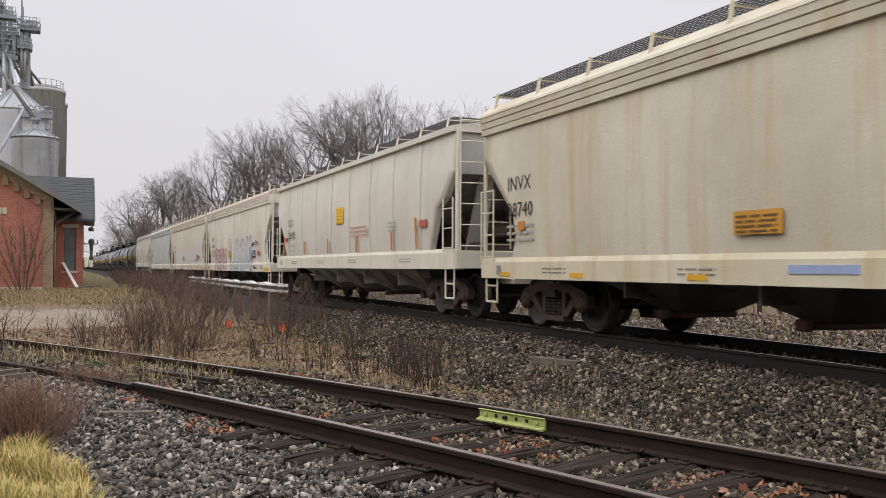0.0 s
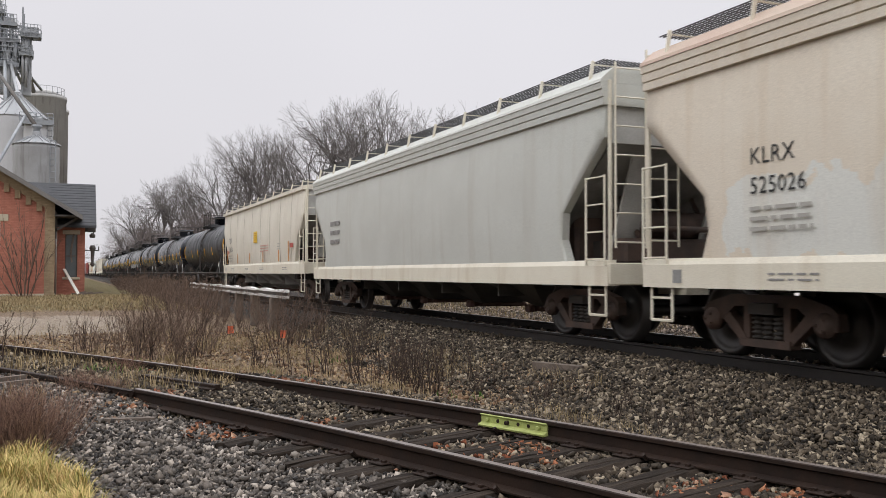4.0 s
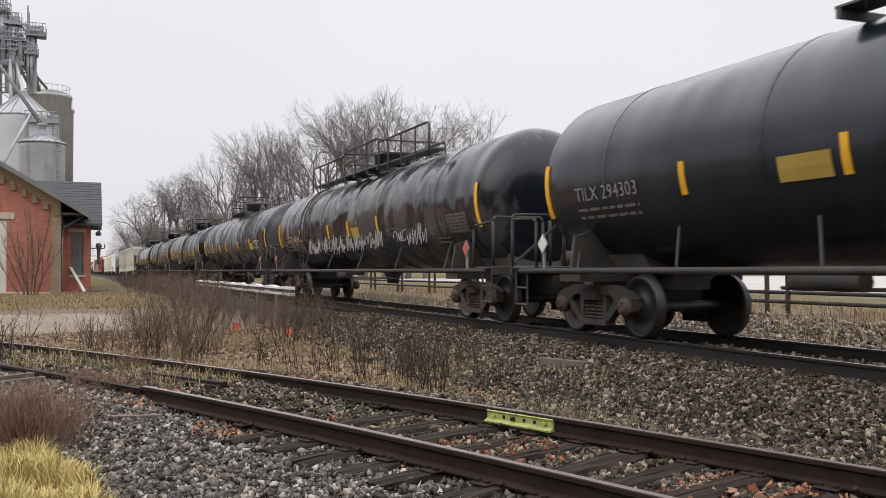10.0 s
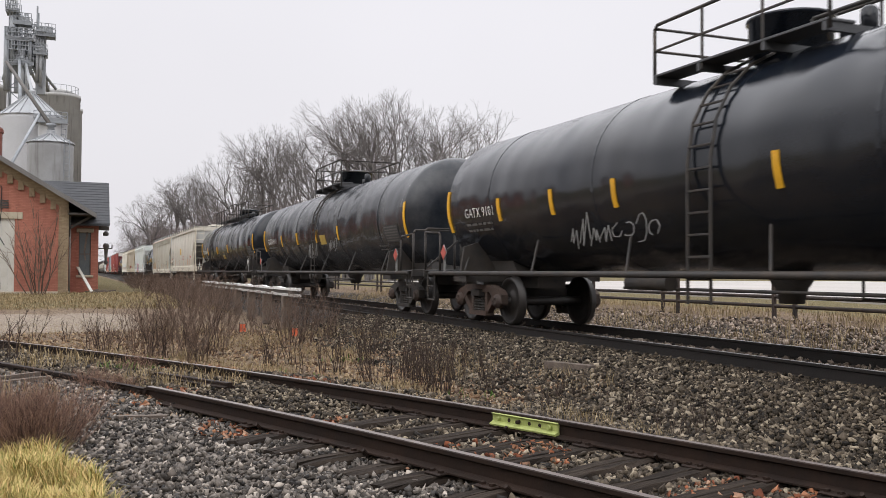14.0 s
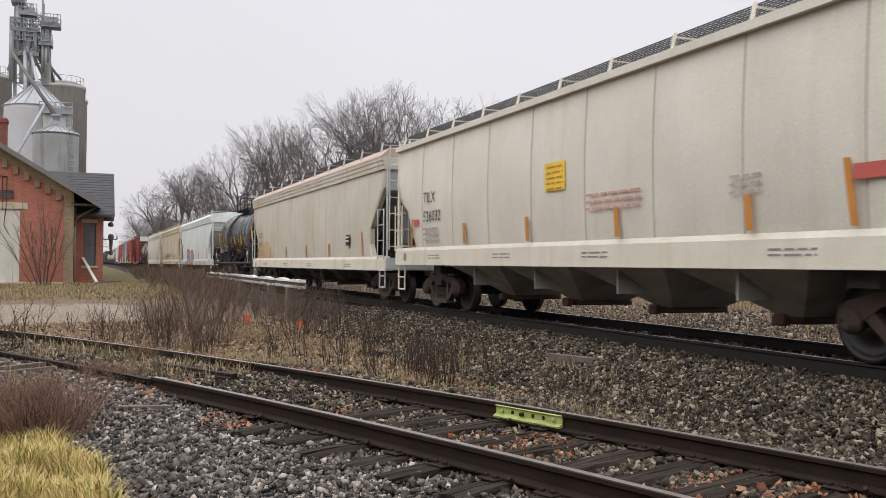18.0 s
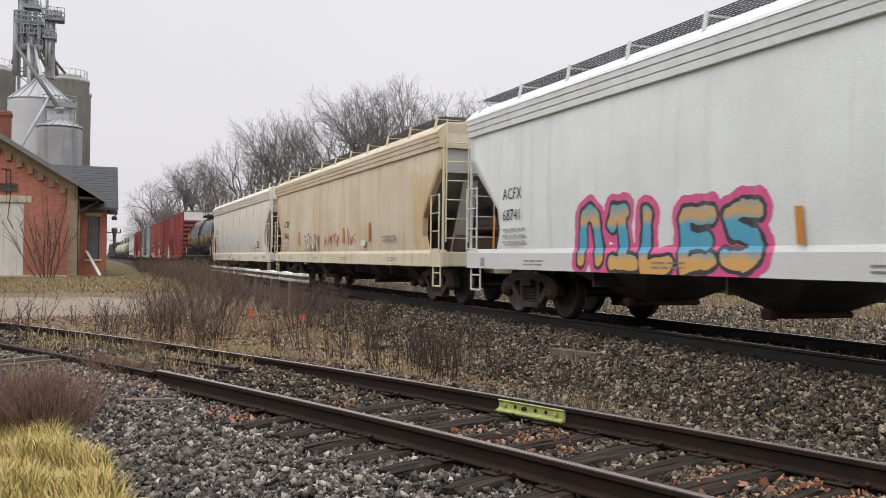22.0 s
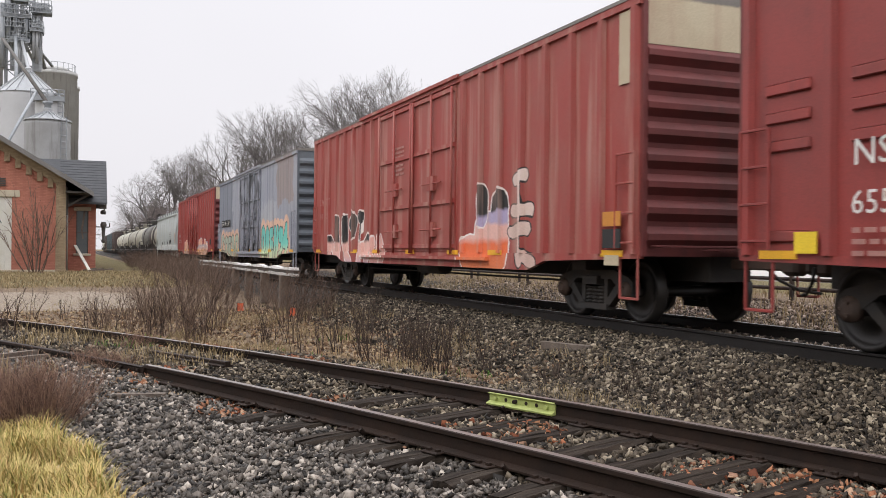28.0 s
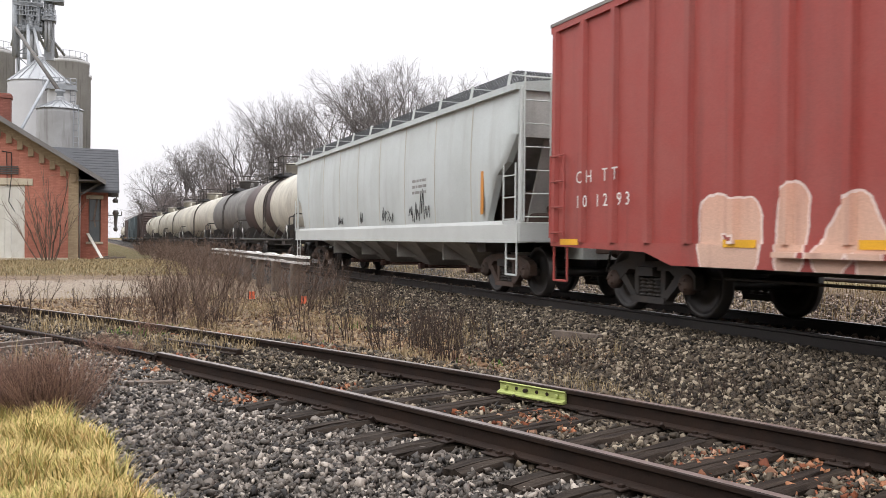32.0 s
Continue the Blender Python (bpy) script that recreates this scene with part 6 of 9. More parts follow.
for dd, hh in ((4.3, 0.45), (10.15, 0.42), (12.72, 0.5)):
    decal(c, "reflective_strip", L / 2 - dd, 1.42, 0.12, hh, -1.63, M_ORANGE)
L = span(19, HX)
c = add(hopper_car(PATCHED, CREAM_SILL, L, GAP, "smooth", "cream covered hopper car with a pale painted-over band", walk_z=4.08, sz=1.17, mould=True), G[19], G[20], HX)
hopper_marks(c, L, ("DOWX", "21136"), 1.75, red=False, strips=(2.6, 4.6, 7.05, 10.03, 13.5), size=0.3, z_top=2.21, low=1.19, x=-1.648)
end_plates(c, L, False, 0.1)
L = span(20)
c = add(tank_car(TANK_PATCHY, L, GAP, "black tank car with grey patches and white diamonds", setback=1.2, rail_half=1.35), G[20], G[21])
tank_marks(c, L, "GATX 74837", 1.9, 1.8, 0.28, M_GREY_TEXT, strips=(4.6, 7.0, 9.0, 11.3), plac=9.2, pw=0.6, pz=2.0, ph=0.3, setback=1.2)

L = span(21, BX)
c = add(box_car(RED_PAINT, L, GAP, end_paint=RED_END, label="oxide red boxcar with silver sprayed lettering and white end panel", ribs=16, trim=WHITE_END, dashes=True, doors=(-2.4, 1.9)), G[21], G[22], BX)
stencil(c, "NS", 0.36, L / 2 - 1.62, 1.86, -1.637, M_WHITE, name="lettering")
stencil(c, "655 847", 0.32, L / 2 - 1.6, 1.40, -1.637, M_WHITE, name="lettering")
small_print(c, L / 2 - 1.62, 1.22, 0.5, 3, -1.637, surf_cache("faded_pink_stencil", (0.42, 0.2, 0.17)), 0.11, 0.05)
decal(c, "placard", L / 2 - 0.88, 1.02, 0.30, 0.22, -1.637, M_PLACARD)
L = span(22, 1.24)
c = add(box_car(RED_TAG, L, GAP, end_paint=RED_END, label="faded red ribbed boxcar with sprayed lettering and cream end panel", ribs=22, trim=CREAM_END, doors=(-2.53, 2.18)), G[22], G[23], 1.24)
decal(c, "corner_panel", -L / 2 + 0.50, 3.30, 0.42, 0.98, -1.578, CREAM_END)
decal(c, "placard", L / 2 - 16.7, 1.38, 0.45, 0.20, -1.637, M_ORANGE)
decal(c, "notice_plate", L / 2 - 16.7, 1.08, 0.45, 0.26, -1.637, M_BLACK)
decal(c, "notice_plate", L / 2 - 16.75, 0.84, 0.36, 0.14, -1.637, CREAM_END)
for z in (3.35, 2.95):
    small_print(c, 1.25, z, 0.8, 3, -1.606, surf_cache("faded_pink_stencil", (0.42, 0.2, 0.17)), 0.1, 0.05)
stencil(c, "CH TT", 0.26, L / 2 - 0.86, 2.36, -1.637, surf_cache("faded_pink_stencil", (0.42, 0.2, 0.17)), 1.75)
stencil(c, "10 12", 0.26, L / 2 - 0.86, 1.94, -1.637, surf_cache("faded_pink_stencil", (0.42, 0.2, 0.17)), 1.6)
L = span(23, 1.85)
c = add(box_car(BLUE_TAG, L, GAP, label="faded blue-grey boxcar with turquoise sprayed lettering", end_paint=DARK_BLUE, ribs=15, smooth=True, door_paint=DOOR_BLUE, doors=(-2.5, 2.08)), G[23], G[24], 1.85)
for k, w in enumerate(("GTW", "384", "518")):
    decal(c, "number_panel", L / 2 - 1.0 - k * 0.92, 2.15, 0.80, 0.34, -1.577, M_BLACK)
    stencil(c, w, 0.30, L / 2 - 1.08 - k * 0.92, 2.21, -1.59, M_WHITE)
L = span(24, 1.26)
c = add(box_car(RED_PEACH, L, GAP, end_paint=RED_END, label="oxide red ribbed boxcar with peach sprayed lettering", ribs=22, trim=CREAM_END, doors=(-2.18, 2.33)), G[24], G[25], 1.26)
stencil(c, "CH TT", 0.26, L / 2 - 0.86, 1.88, -1.637, M_WHITE, 1.75)
stencil(c, "10 12 93", 0.26, L / 2 - 0.86, 1.52, -1.637, M_WHITE, 1.6)
decal(c, "notice_plate", -L / 2 + 1.15, 1.3, 0.45, 0.3, -1.637, M_BLACK)
L = span(25, HX)
c = add(hopper_car(GREY_HOPPER, GREY_SILL, L, GAP, "smooth", "light grey covered hopper car with small black tags", LIGHT_UNDER, walk_z=4.05), G[25], G[26], HX)
small_print(c, -3.6, 2.3, 0.9, 3, -1.637, M_GREY_TEXT, 0.13, 0.06)
for dd, ww, hh in ((6.0, 0.6, 0.35), (8.2, 0.5, 0.25), (10.3, 0.9, 0.3), (12.3, 1.4, 0.6)):
    scrawl(c, L / 2 - dd, 1.45, ww, hh, M_BLACK, int(dd * 7), r=0.007)
decal(c, "reflective_strip", -L / 2 + 1.5, 1.5, 0.12, 0.8, -1.637, M_ORANGE)
FAR = [(TANK_CREAM, "cream and brown banded tank car"), (TANK_GREY, "grimy grey-brown tank car"), (TANK_CREAM, "grimy cream tank car"), (TANK_CREAM, "grimy cream tank car"), (TANK_CREAM, "cream tank car with brown dirt"), (TANK_CREAM, "cream tank car with brown dirt")]
for k, (paint, label) in enumerate(FAR):
    i = 26 + k
    c = add(tank_car(paint, span(i), GAP, label), G[i], G[i + 1])
    if k == 0:
        n = 48
        for yy, w in ((-0.2, 1.7), (4.2, 2.6)):
            bm = bmesh.new()
            loft(bm, [[(1.39 * math.cos(2 * math.pi * q / n), y, 2.38 + 1.39 * math.sin(2 * math.pi * q / n)) for q in range(n)] for y in (yy - w / 2, yy + w / 2)], smooth=True, cap=False)
            part("painted_band", bm, DARK_BROWN, c)
for k in range(6):
    i = 32 + k
    paint = (DARK_BROWN, DARK_TEAL, DARK_TEAL, DARK_BROWN, TANK_CREAM, TANK_CREAM)[k]
    if k < 4:
        add(box_car(paint, span(i, BX), GAP, "dark weathered boxcar far down the train"), G[i], G[i + 1], BX)
    else:
        add(tank_car(paint, span(i), GAP, "cream tank car far down the train"), G[i], G[i + 1])


def motions():
    """The train rolls by at one pace; its wheels turn while they are near."""
    for car, y0, wheels in CARS:
        walk(car, [(t, pose(TRACK_X, y0 - SPEED * t, 0)) for t in (0, 8, 16, 24, 32)])
        a, b = max(0.0, (y0 - 42) / SPEED), min(32.0, (y0 + 4) / SPEED)
        if b <= a:
            continue
        k0, k1 = int(a * FPS), int(b * FPS)
        ts = [k / FPS for k in range(k0, k1 + 1)]
        for w, dy in wheels:
            turn = lambda t: pose(0, dy, WHEEL_R) @ Matrix.Rotation(SPEED * (t - ts[0]) / WHEEL_R, 4, "X")
            rows = [(t, turn(t)) for t in ts]
            if ts[0] > 0.05:
                rows.insert(0, (0, turn(ts[0])))
            if ts[-1] < 31.95:
                rows.append((32, turn(ts[-1])))
            walk(w, rows)

# ---- the ground and the tracks ----
def wave(x, y, seed=0.0):
    return (np.sin(x * 1.7 + y * 0.6 + seed) + np.sin(x * 0.5 - y * 1.3 + 2.1 * seed) + 0.6 * np.sin(x * 3.1 + 1.7 * y + seed * 3)) / 2.6


def smooth(a, b, x):
    t = np.clip((x - a) / (b - a), 0, 1)
    return t * t * (3 - 2 * t)


def siding_x(y):
    """Centre of the siding: a curve that straightens away from the camera."""
    y = np.asarray(y, float)
    c = lambda v: 4.83 - 0.2335 * v - 0.00962 * v * v
    s = lambda v: -0.2335 - 0.01924 * v
    return np.where(y < 17, c(np.minimum(y, 17)), c(17.0) + s(17.0) * (y - 17))


def siding_slope(y):
    return -0.2335 - 0.01924 * np.minimum(np.asarray(y, float), 17)


SIDING_Z = -0.21
TIE_Y, TIE_STEP = -0.64, 0.475     # the siding's ties along y


def ground_z(x, y):
    x, y = np.asarray(x, float), np.asarray(y, float)
    base = -0.52 + 0.03 * wave(x * 0.5, y * 0.5)
    base = base + 0.42 * smooth(14, 34, y) * (1 - smooth(3.0, 6.0, x))
    d = np.abs(x - TRACK_X)
    bed = -0.20 - 0.36 * smooth(1.55, 3.6, d) * (x < TRACK_X) - 0.16 * smooth(1.6, 2.6, d) * (x >= TRACK_X)
    k = 1 - smooth(3.0, 4.2, d)
    z = np.where(x < TRACK_X, base * (1 - k) + bed * k, bed)
    far = -0.36 + 0.40 * smooth(11.5, 14.5, x) + 0.04 * wave(x, y, 1.0)
    z = np.where(x > TRACK_X + 2.6, far, z)
    ds = np.abs(x - siding_x(y)) / np.sqrt(1 + siding_slope(y) ** 2)
    ks = (1 - smooth(1.3, 2.6, ds)) * (1 - smooth(20, 27, y))
    z = z * (1 - ks) + (SIDING_Z - 0.215 + 0.085 * smooth(8.6, 10.4, y)) * ks
    z = z + 0.015 * wave(x * 3, y * 3, 4.0)
    under = (np.abs(x - TRACK_X) < 1.5)
    return np.where(under, -0.205, z)


def ground_material():
    m = bpy.data.materials.new("ground")
    m.use_nodes = True
    n, l = m.node_tree.nodes, m.node_tree.links
    b = n["Principled BSDF"]
    tc = n.new("ShaderNodeTexCoord")
    at = n.new("ShaderNodeAttribute")
    at.attribute_name = "zone"
    sp = n.new("ShaderNodeSeparateColor")
    l.new(at.outputs["Color"], sp.inputs[0])

    def noise_tex(scale, detail=6, rough=0.6):
        k = n.new("ShaderNodeTexNoise")
        k.inputs["Scale"].default_value, k.inputs["Detail"].default_value, k.inputs["Roughness"].default_value = scale, detail, rough
        l.new(tc.outputs["Object"], k.inputs["Vector"])
        return k

    def ramp(src, stops):
        r = n.new("ShaderNodeValToRGB")
        e = r.color_ramp.elements
        e[0].position, e[0].color = stops[0][0], (*stops[0][1], 1)
        e[1].position, e[1].color = stops[-1][0], (*stops[-1][1], 1)
        for p, c in stops[1:-1]:
            x = e.new(p)
            x.color = (*c, 1)
        l.new(src, r.inputs["Fac"])
        return r.outputs["Color"]
    vor = n.new("ShaderNodeTexVoronoi")
    vor.inputs["Scale"].default_value = 27.0
    l.new(tc.outputs["Object"], vor.inputs["Vector"])
    vor2 = n.new("ShaderNodeTexVoronoi")
    vor2.inputs["Scale"].default_value = 27.0
    vor2.feature = "DISTANCE_TO_EDGE"
    l.new(tc.outputs["Object"], vor2.inputs["Vector"])
    hue = n.new("ShaderNodeSeparateColor")
    l.new(vor.outputs["Color"], hue.inputs[0])
    # near-black stone tones put shade into the gaps under the loose ballast
    stones = ramp(hue.outputs[0], [(0, (0.010, 0.009, 0.0085)), (0.5, (0.03, 0.027, 0.025)), (0.8, (0.08, 0.07, 0.062)), (1, (0.18, 0.155, 0.135))])
    n1, n2 = noise_tex(0.9), noise_tex(14, 8)
    litter = ramp(n2.outputs["Fac"], [(0.3, (0.065, 0.045, 0.033)), (0.5, (0.17, 0.12, 0.08)), (0.65, (0.27, 0.20, 0.135)), (0.8, (0.38, 0.30, 0.20))])
    turf = ramp(n2.outputs["Fac"], [(0.3, (0.07, 0.058, 0.028)), (0.55, (0.155, 0.125, 0.06)), (0.8, (0.24, 0.20, 0.10))])
    drive = ramp(n2.outputs["Fac"], [(0.3, (0.17, 0.132, 0.098)), (0.5, (0.27, 0.22, 0.17)), (0.7, (0.40, 0.34, 0.27))])

    def mixc(f, a, c):
        k = n.new("ShaderNodeMixRGB")
        l.new(f, k.inputs["Fac"])
        l.new(a, k.inputs[1])
        l.new(c, k.inputs[2])
        return k.outputs["Color"]
    def edge(src):
        add = n.new("ShaderNodeMath")
        add.operation = "ADD"
        sub = n.new("ShaderNodeMath")
        sub.operation = "MULTIPLY_ADD"
        sub.inputs[1].default_value, sub.inputs[2].default_value = 1.1, -0.55
        l.new(n1.outputs["Fac"], sub.inputs[0])
        l.new(src, add.inputs[0])
        l.new(sub.outputs[0], add.inputs[1])
        mr = n.new("ShaderNodeMapRange")
        mr.inputs["From Min"].default_value, mr.inputs["From Max"].default_value = 0.35, 0.65
        l.new(add.outputs[0], mr.inputs["Value"])
        return mr.outputs[0]
    col = mixc(edge(sp.outputs["Blue"]), litter, turf)
    col = mixc(edge(sp.outputs["Green"]), col, drive)
    f_st = edge(sp.outputs["Red"])
    col = mixc(f_st, col, stones)
    l.new(col, b.inputs["Base Color"])
    b.inputs["Roughness"].default_value = 0.95
    b.inputs["Specular IOR Level"].default_value = 0.2
    bp = n.new("ShaderNodeBump")
    bp.inputs["Strength"].default_value, bp.inputs["Distance"].default_value = 0.9, 0.03
    h = n.new("ShaderNodeMath")
    h.operation = "MULTIPLY_ADD"
    h.inputs[1].default_value = 1.4
    l.new(vor2.outputs["Distance"], h.inputs[0])
    l.new(n2.outputs["Fac"], h.inputs[2])
    l.new(h.outputs[0], bp.inputs["Height"])
    l.new(bp.outputs[0], b.inputs["Normal"])
    return m


def axis(lo, hi, fine0, fine1, step, grow=1.25):
    mid = list(np.arange(fine0, fine1 + 1e-6, step))
    up, s = [], step
    v = fine1
    while v < hi:
        s *= grow
        v += s
        up.append(min(v, hi))
    down, s, v = [], step, fine0
    while v > lo:
        s *= grow
        v -= s
        down.append(max(v, lo))
    return np.array(list(reversed(down)) + mid + up)


xs = axis(-1500, 1500, -6, 16, 0.2)
ys = axis(-300, 3000, 1, 24, 0.2)
gx, gy = np.meshgrid(xs, ys)
gz = ground_z(gx, gy)
nx, ny = len(xs), len(ys)
verts = np.stack([gx.ravel(), gy.ravel(), gz.ravel()], 1)
idx = np.arange(nx * ny).reshape(ny, nx)
faces = np.stack([idx[:-1, :-1].ravel(), idx[:-1, 1:].ravel(), idx[1:, 1:].ravel(), idx[1:, :-1].ravel()], 1)
M_GROUND = ground_material()
gm = raw_mesh("ground", verts.tolist(), faces.tolist(), M_GROUND, True)
dsid = np.abs(gx - siding_x(gy)) / np.sqrt(1 + siding_slope(gy) ** 2)
stone_zone = np.maximum((1 - smooth(2.5, 3.3, np.abs(gx - TRACK_X) - 0.9 * smooth(9.5, 6.5, gy))), (1 - smooth(1.7, 2.6, dsid)) * (1 - smooth(9.6, 12.0, gy)))
stone_zone = np.maximum(stone_zone, smooth(0.0, 1.5, gx) * (1 - smooth(5.5, 7.5, gy)))
stone_zone = np.maximum(stone_zone, smooth(TRACK_X, TRACK_X + 0.5, gx) * (1 - smooth(12.4, 14.0, gx)))
drive_zone = 0.85 * smooth(20.5, 23, gy) * (1 - smooth(26, 28.5, gy)) * (1 - smooth(0.5, 2.5, gx))
turf_zone = np.maximum((1 - smooth(-0.4, 0.8, gx - 0.02 * gy)) * (1 - smooth(8, 10, gy)), smooth(28, 32, gy) * (1 - smooth(3, 6, gx)))
turf_zone = np.maximum(turf_zone, smooth(15.5, 17, gx))
ca = gm.color_attributes.new("zone", "FLOAT_COLOR", "POINT")
ca.data.foreach_set("color", np.stack([stone_zone.ravel(), drive_zone.ravel(), turf_zone.ravel(), np.ones(nx * ny)], 1).ravel().astype(np.float32))
tagged(new("ground", gm), "gravel, leaf litter and dry turf beside the tracks", "ground", kind="structure")


def rail_mesh(name, pts, z_top, h=0.17, mat=M_RAIL, top=M_RAILTOP, head=0.036):
    """A rail of the usual section along plan points; the running surface is its own material."""
    prof = [(-0.07, 0), (-0.07, 0.012), (-0.012, 0.03), (-0.009, h - 0.045), (-head, h - 0.032), (-head, h - 0.006), (-head + 0.008, h),
            (head - 0.008, h), (head, h - 0.006), (head, h - 0.032), (0.009, h - 0.045), (0.012, 0.03), (0.07, 0.012), (0.07, 0)]
    rings = []
    for i, p in enumerate(pts):
        a, b = pts[max(0, i - 1)], pts[min(len(pts) - 1, i + 1)]
        d = Vector((b[0] - a[0], b[1] - a[1], 0)).normalized()
        nrm = Vector((d.y, -d.x, 0))
        rings.append([(p[0] + nrm.x * u, p[1] + nrm.y * u, z_top - h + w) for u, w in prof])
    bm = bmesh.new()
    loft(bm, rings)
    bm.faces.ensure_lookup_table()
    me = finish(bm, name)
    me.materials.append(mat)
    me.materials.append(top)
    for p in me.polygons:
        if p.center.z > z_top - 0.002:
            p.material_index = 1
    return me


M_RAIL_OLD = surf("rusty_siding_rail", (0.018, 0.0115, 0.0088), 0.65, 0.0, (0.036, 0.020, 0.013), 0.7, 5.0, bump=0.3, spec=0.2)
M_RAILTOP_OLD = surf("dull_rail_head", (0.20, 0.165, 0.15), 0.38, 0.3, (0.11, 0.085, 0.075), 0.7, 6.0)
main_line = thing("main_line_track", "main line track with dark steel rails", "railway track", kind="structure")
for s in (-1, 1):
    pts = [(TRACK_X + s * HALF_GAUGE, y) for y in (-60, 0, 10, 20, 40, 80, 160, 400, 900)]
    part("rail", rail_mesh("rail", pts, 0.0, 0.185), None, main_line)


def make_tie(seed):
    def make(bm):
        """A split and rounded timber with a worn top."""
        r = random.Random(seed)
        rings = []
        for i in range(15):
            x = -1.3 + 2.6 * i / 14
            j = lambda a: r.uniform(-a, a)
            e = 0.03 if i in (0, 14) else 0.0
            rings.append([(x, -0.115 + j(0.008) + e * 0.4, -0.17), (x, -0.117 + j(0.01) + e * 0.4, -0.03 + j(0.01)), (x, -0.09 + j(0.012), -0.004 - e * 0.5 + j(0.005)), (x, -0.03 + j(0.015), 0.0 - e * 0.4 + j(0.004)),
                          (x, -0.018 + j(0.012), -0.02 + j(0.008)), (x, -0.005 + j(0.012), 0.0 - e * 0.4 + j(0.004)), (x, 0.09 + j(0.012), -0.004 - e * 0.5 + j(0.005)), (x, 0.117 + j(0.01) - e * 0.4, -0.03 + j(0.01)), (x, 0.115 + j(0.008) - e * 0.4, -0.17)])
        loft(bm, rings)
    return make


TIE_MESHES = [shared(("tie", k), make_tie(k), M_TIE) for k in range(5)]
rt = random.Random(5)
for i in range(150):
    t = part("tie", TIE_MESHES[i % 5], None, main_line)
    t.matrix_basis = pose(TRACK_X + rt.uniform(-0.04, 0.04), 1.0 + i * 0.53, -0.178, 0, 0, rt.uniform(-1, 1))

siding = thing("siding_track", "rusty siding track on weathered wooden ties", "railway track", kind="structure")


def siding_rail(side, y0, y1, off=0.0, n=40):
    pts = []
    for i in range(n + 1):
        y = y0 + (y1 - y0) * i / n
        s = float(siding_slope(y))
        k = 1 / math.sqrt(1 + s * s)
        o = side * (0.764 + off)
        pts.append((float(siding_x(y)) + o * k, y - o * k * s))
    return pts


part("rail", rail_mesh("rail", siding_rail(1, -4, 45, n=80), SIDING_Z, 0.15, M_RAIL_OLD, M_RAILTOP_OLD), None, siding)
part("rail", rail_mesh("rail", siding_rail(-1, -4, 10.3, n=40), SIDING_Z, 0.15, M_RAIL_OLD, M_RAILTOP_OLD), None, siding)
part("rail", rail_mesh("rail", siding_rail(-1, 10.31, 45, n=60), SIDING_Z - 0.03, 0.12, M_RAIL_OLD, M_RAIL_OLD), None, siding)
part("stub_rail", rail_mesh("stub_rail", [(1.58, 10.29), (1.35, 10.77), (1.09, 11.31), (0.9, 11.7)], SIDING_Z - 0.035, 0.06, M_RAIL_OLD, M_RAIL_OLD), None, siding)
for i in range(54):
    y = TIE_Y + i * TIE_STEP
    s = float(siding_slope(y))
    t = part("tie", TIE_MESHES[(i * 3) % 5], None, siding)
    t.matrix_basis = pose(float(siding_x(y)) + rt.uniform(-0.05, 0.05), y + rt.uniform(-0.03, 0.03), SIDING_Z - 0.150 - 0.10 * max(0.0, min(1.0, (y - 8.0) / 1.0)) + rt.uniform(-0.012, 0.0), 0, 0, math.degrees(math.atan(-s)) + rt.uniform(-2, 2))

# ---- fast meshes for plants and stones ----
def fast_mesh(name, verts, quads, mat, smooth_faces=False):
    """A mesh from arrays of corners and four-sided faces."""
    me = bpy.data.meshes.new(name)
    verts, quads = np.ascontiguousarray(verts, np.float32), np.ascontiguousarray(quads, np.int32)
    me.vertices.add(len(verts))
    me.vertices.foreach_set("co", verts.ravel())
    me.loops.add(quads.size)
    me.loops.foreach_set("vertex_index", quads.ravel())
    me.polygons.add(len(quads))
    me.polygons.foreach_set("loop_start", np.arange(0, quads.size, 4, dtype=np.int32))
    me.polygons.foreach_set("loop_total", np.full(len(quads), 4, np.int32))
    if smooth_faces:
        me.polygons.foreach_set("use_smooth", np.ones(len(quads), bool))
    me.update(calc_edges=True)
    me.materials.append(mat)
    return me


def stick_mesh(name, segs, mat, sides=3):
    """Tapered sticks from rows of p (3), q (3), radius at p, radius at q."""
    s = np.asarray(segs, float).reshape(-1, 8)
    p, q = s[:, :3], s[:, 3:6]
    d = q - p
    d /= np.maximum(np.linalg.norm(d, axis=1, keepdims=True), 1e-6)
    ref = np.where(np.abs(d[:, 2:3]) < 0.9, np.array([[0, 0, 1.0]]), np.array([[1.0, 0, 0]]))
    a = np.cross(d, ref)
    a /= np.linalg.norm(a, axis=1, keepdims=True)
    b = np.cross(d, a)
    rings = []
    for c, r in ((p, s[:, 6:7]), (q, s[:, 7:8])):
        for k in range(sides):
            t = 2 * math.pi * k / sides
            rings.append(c + (a * math.cos(t) + b * math.sin(t)) * r)
    v = np.stack(rings, 1).reshape(-1, 3)
    base = (np.arange(len(s)) * 2 * sides)[:, None]
    quads = np.concatenate([base + np.array([[k, (k + 1) % sides, sides + (k + 1) % sides, sides + k]]) for k in range(sides)])
    return fast_mesh(name, v, quads, mat, sides > 3)


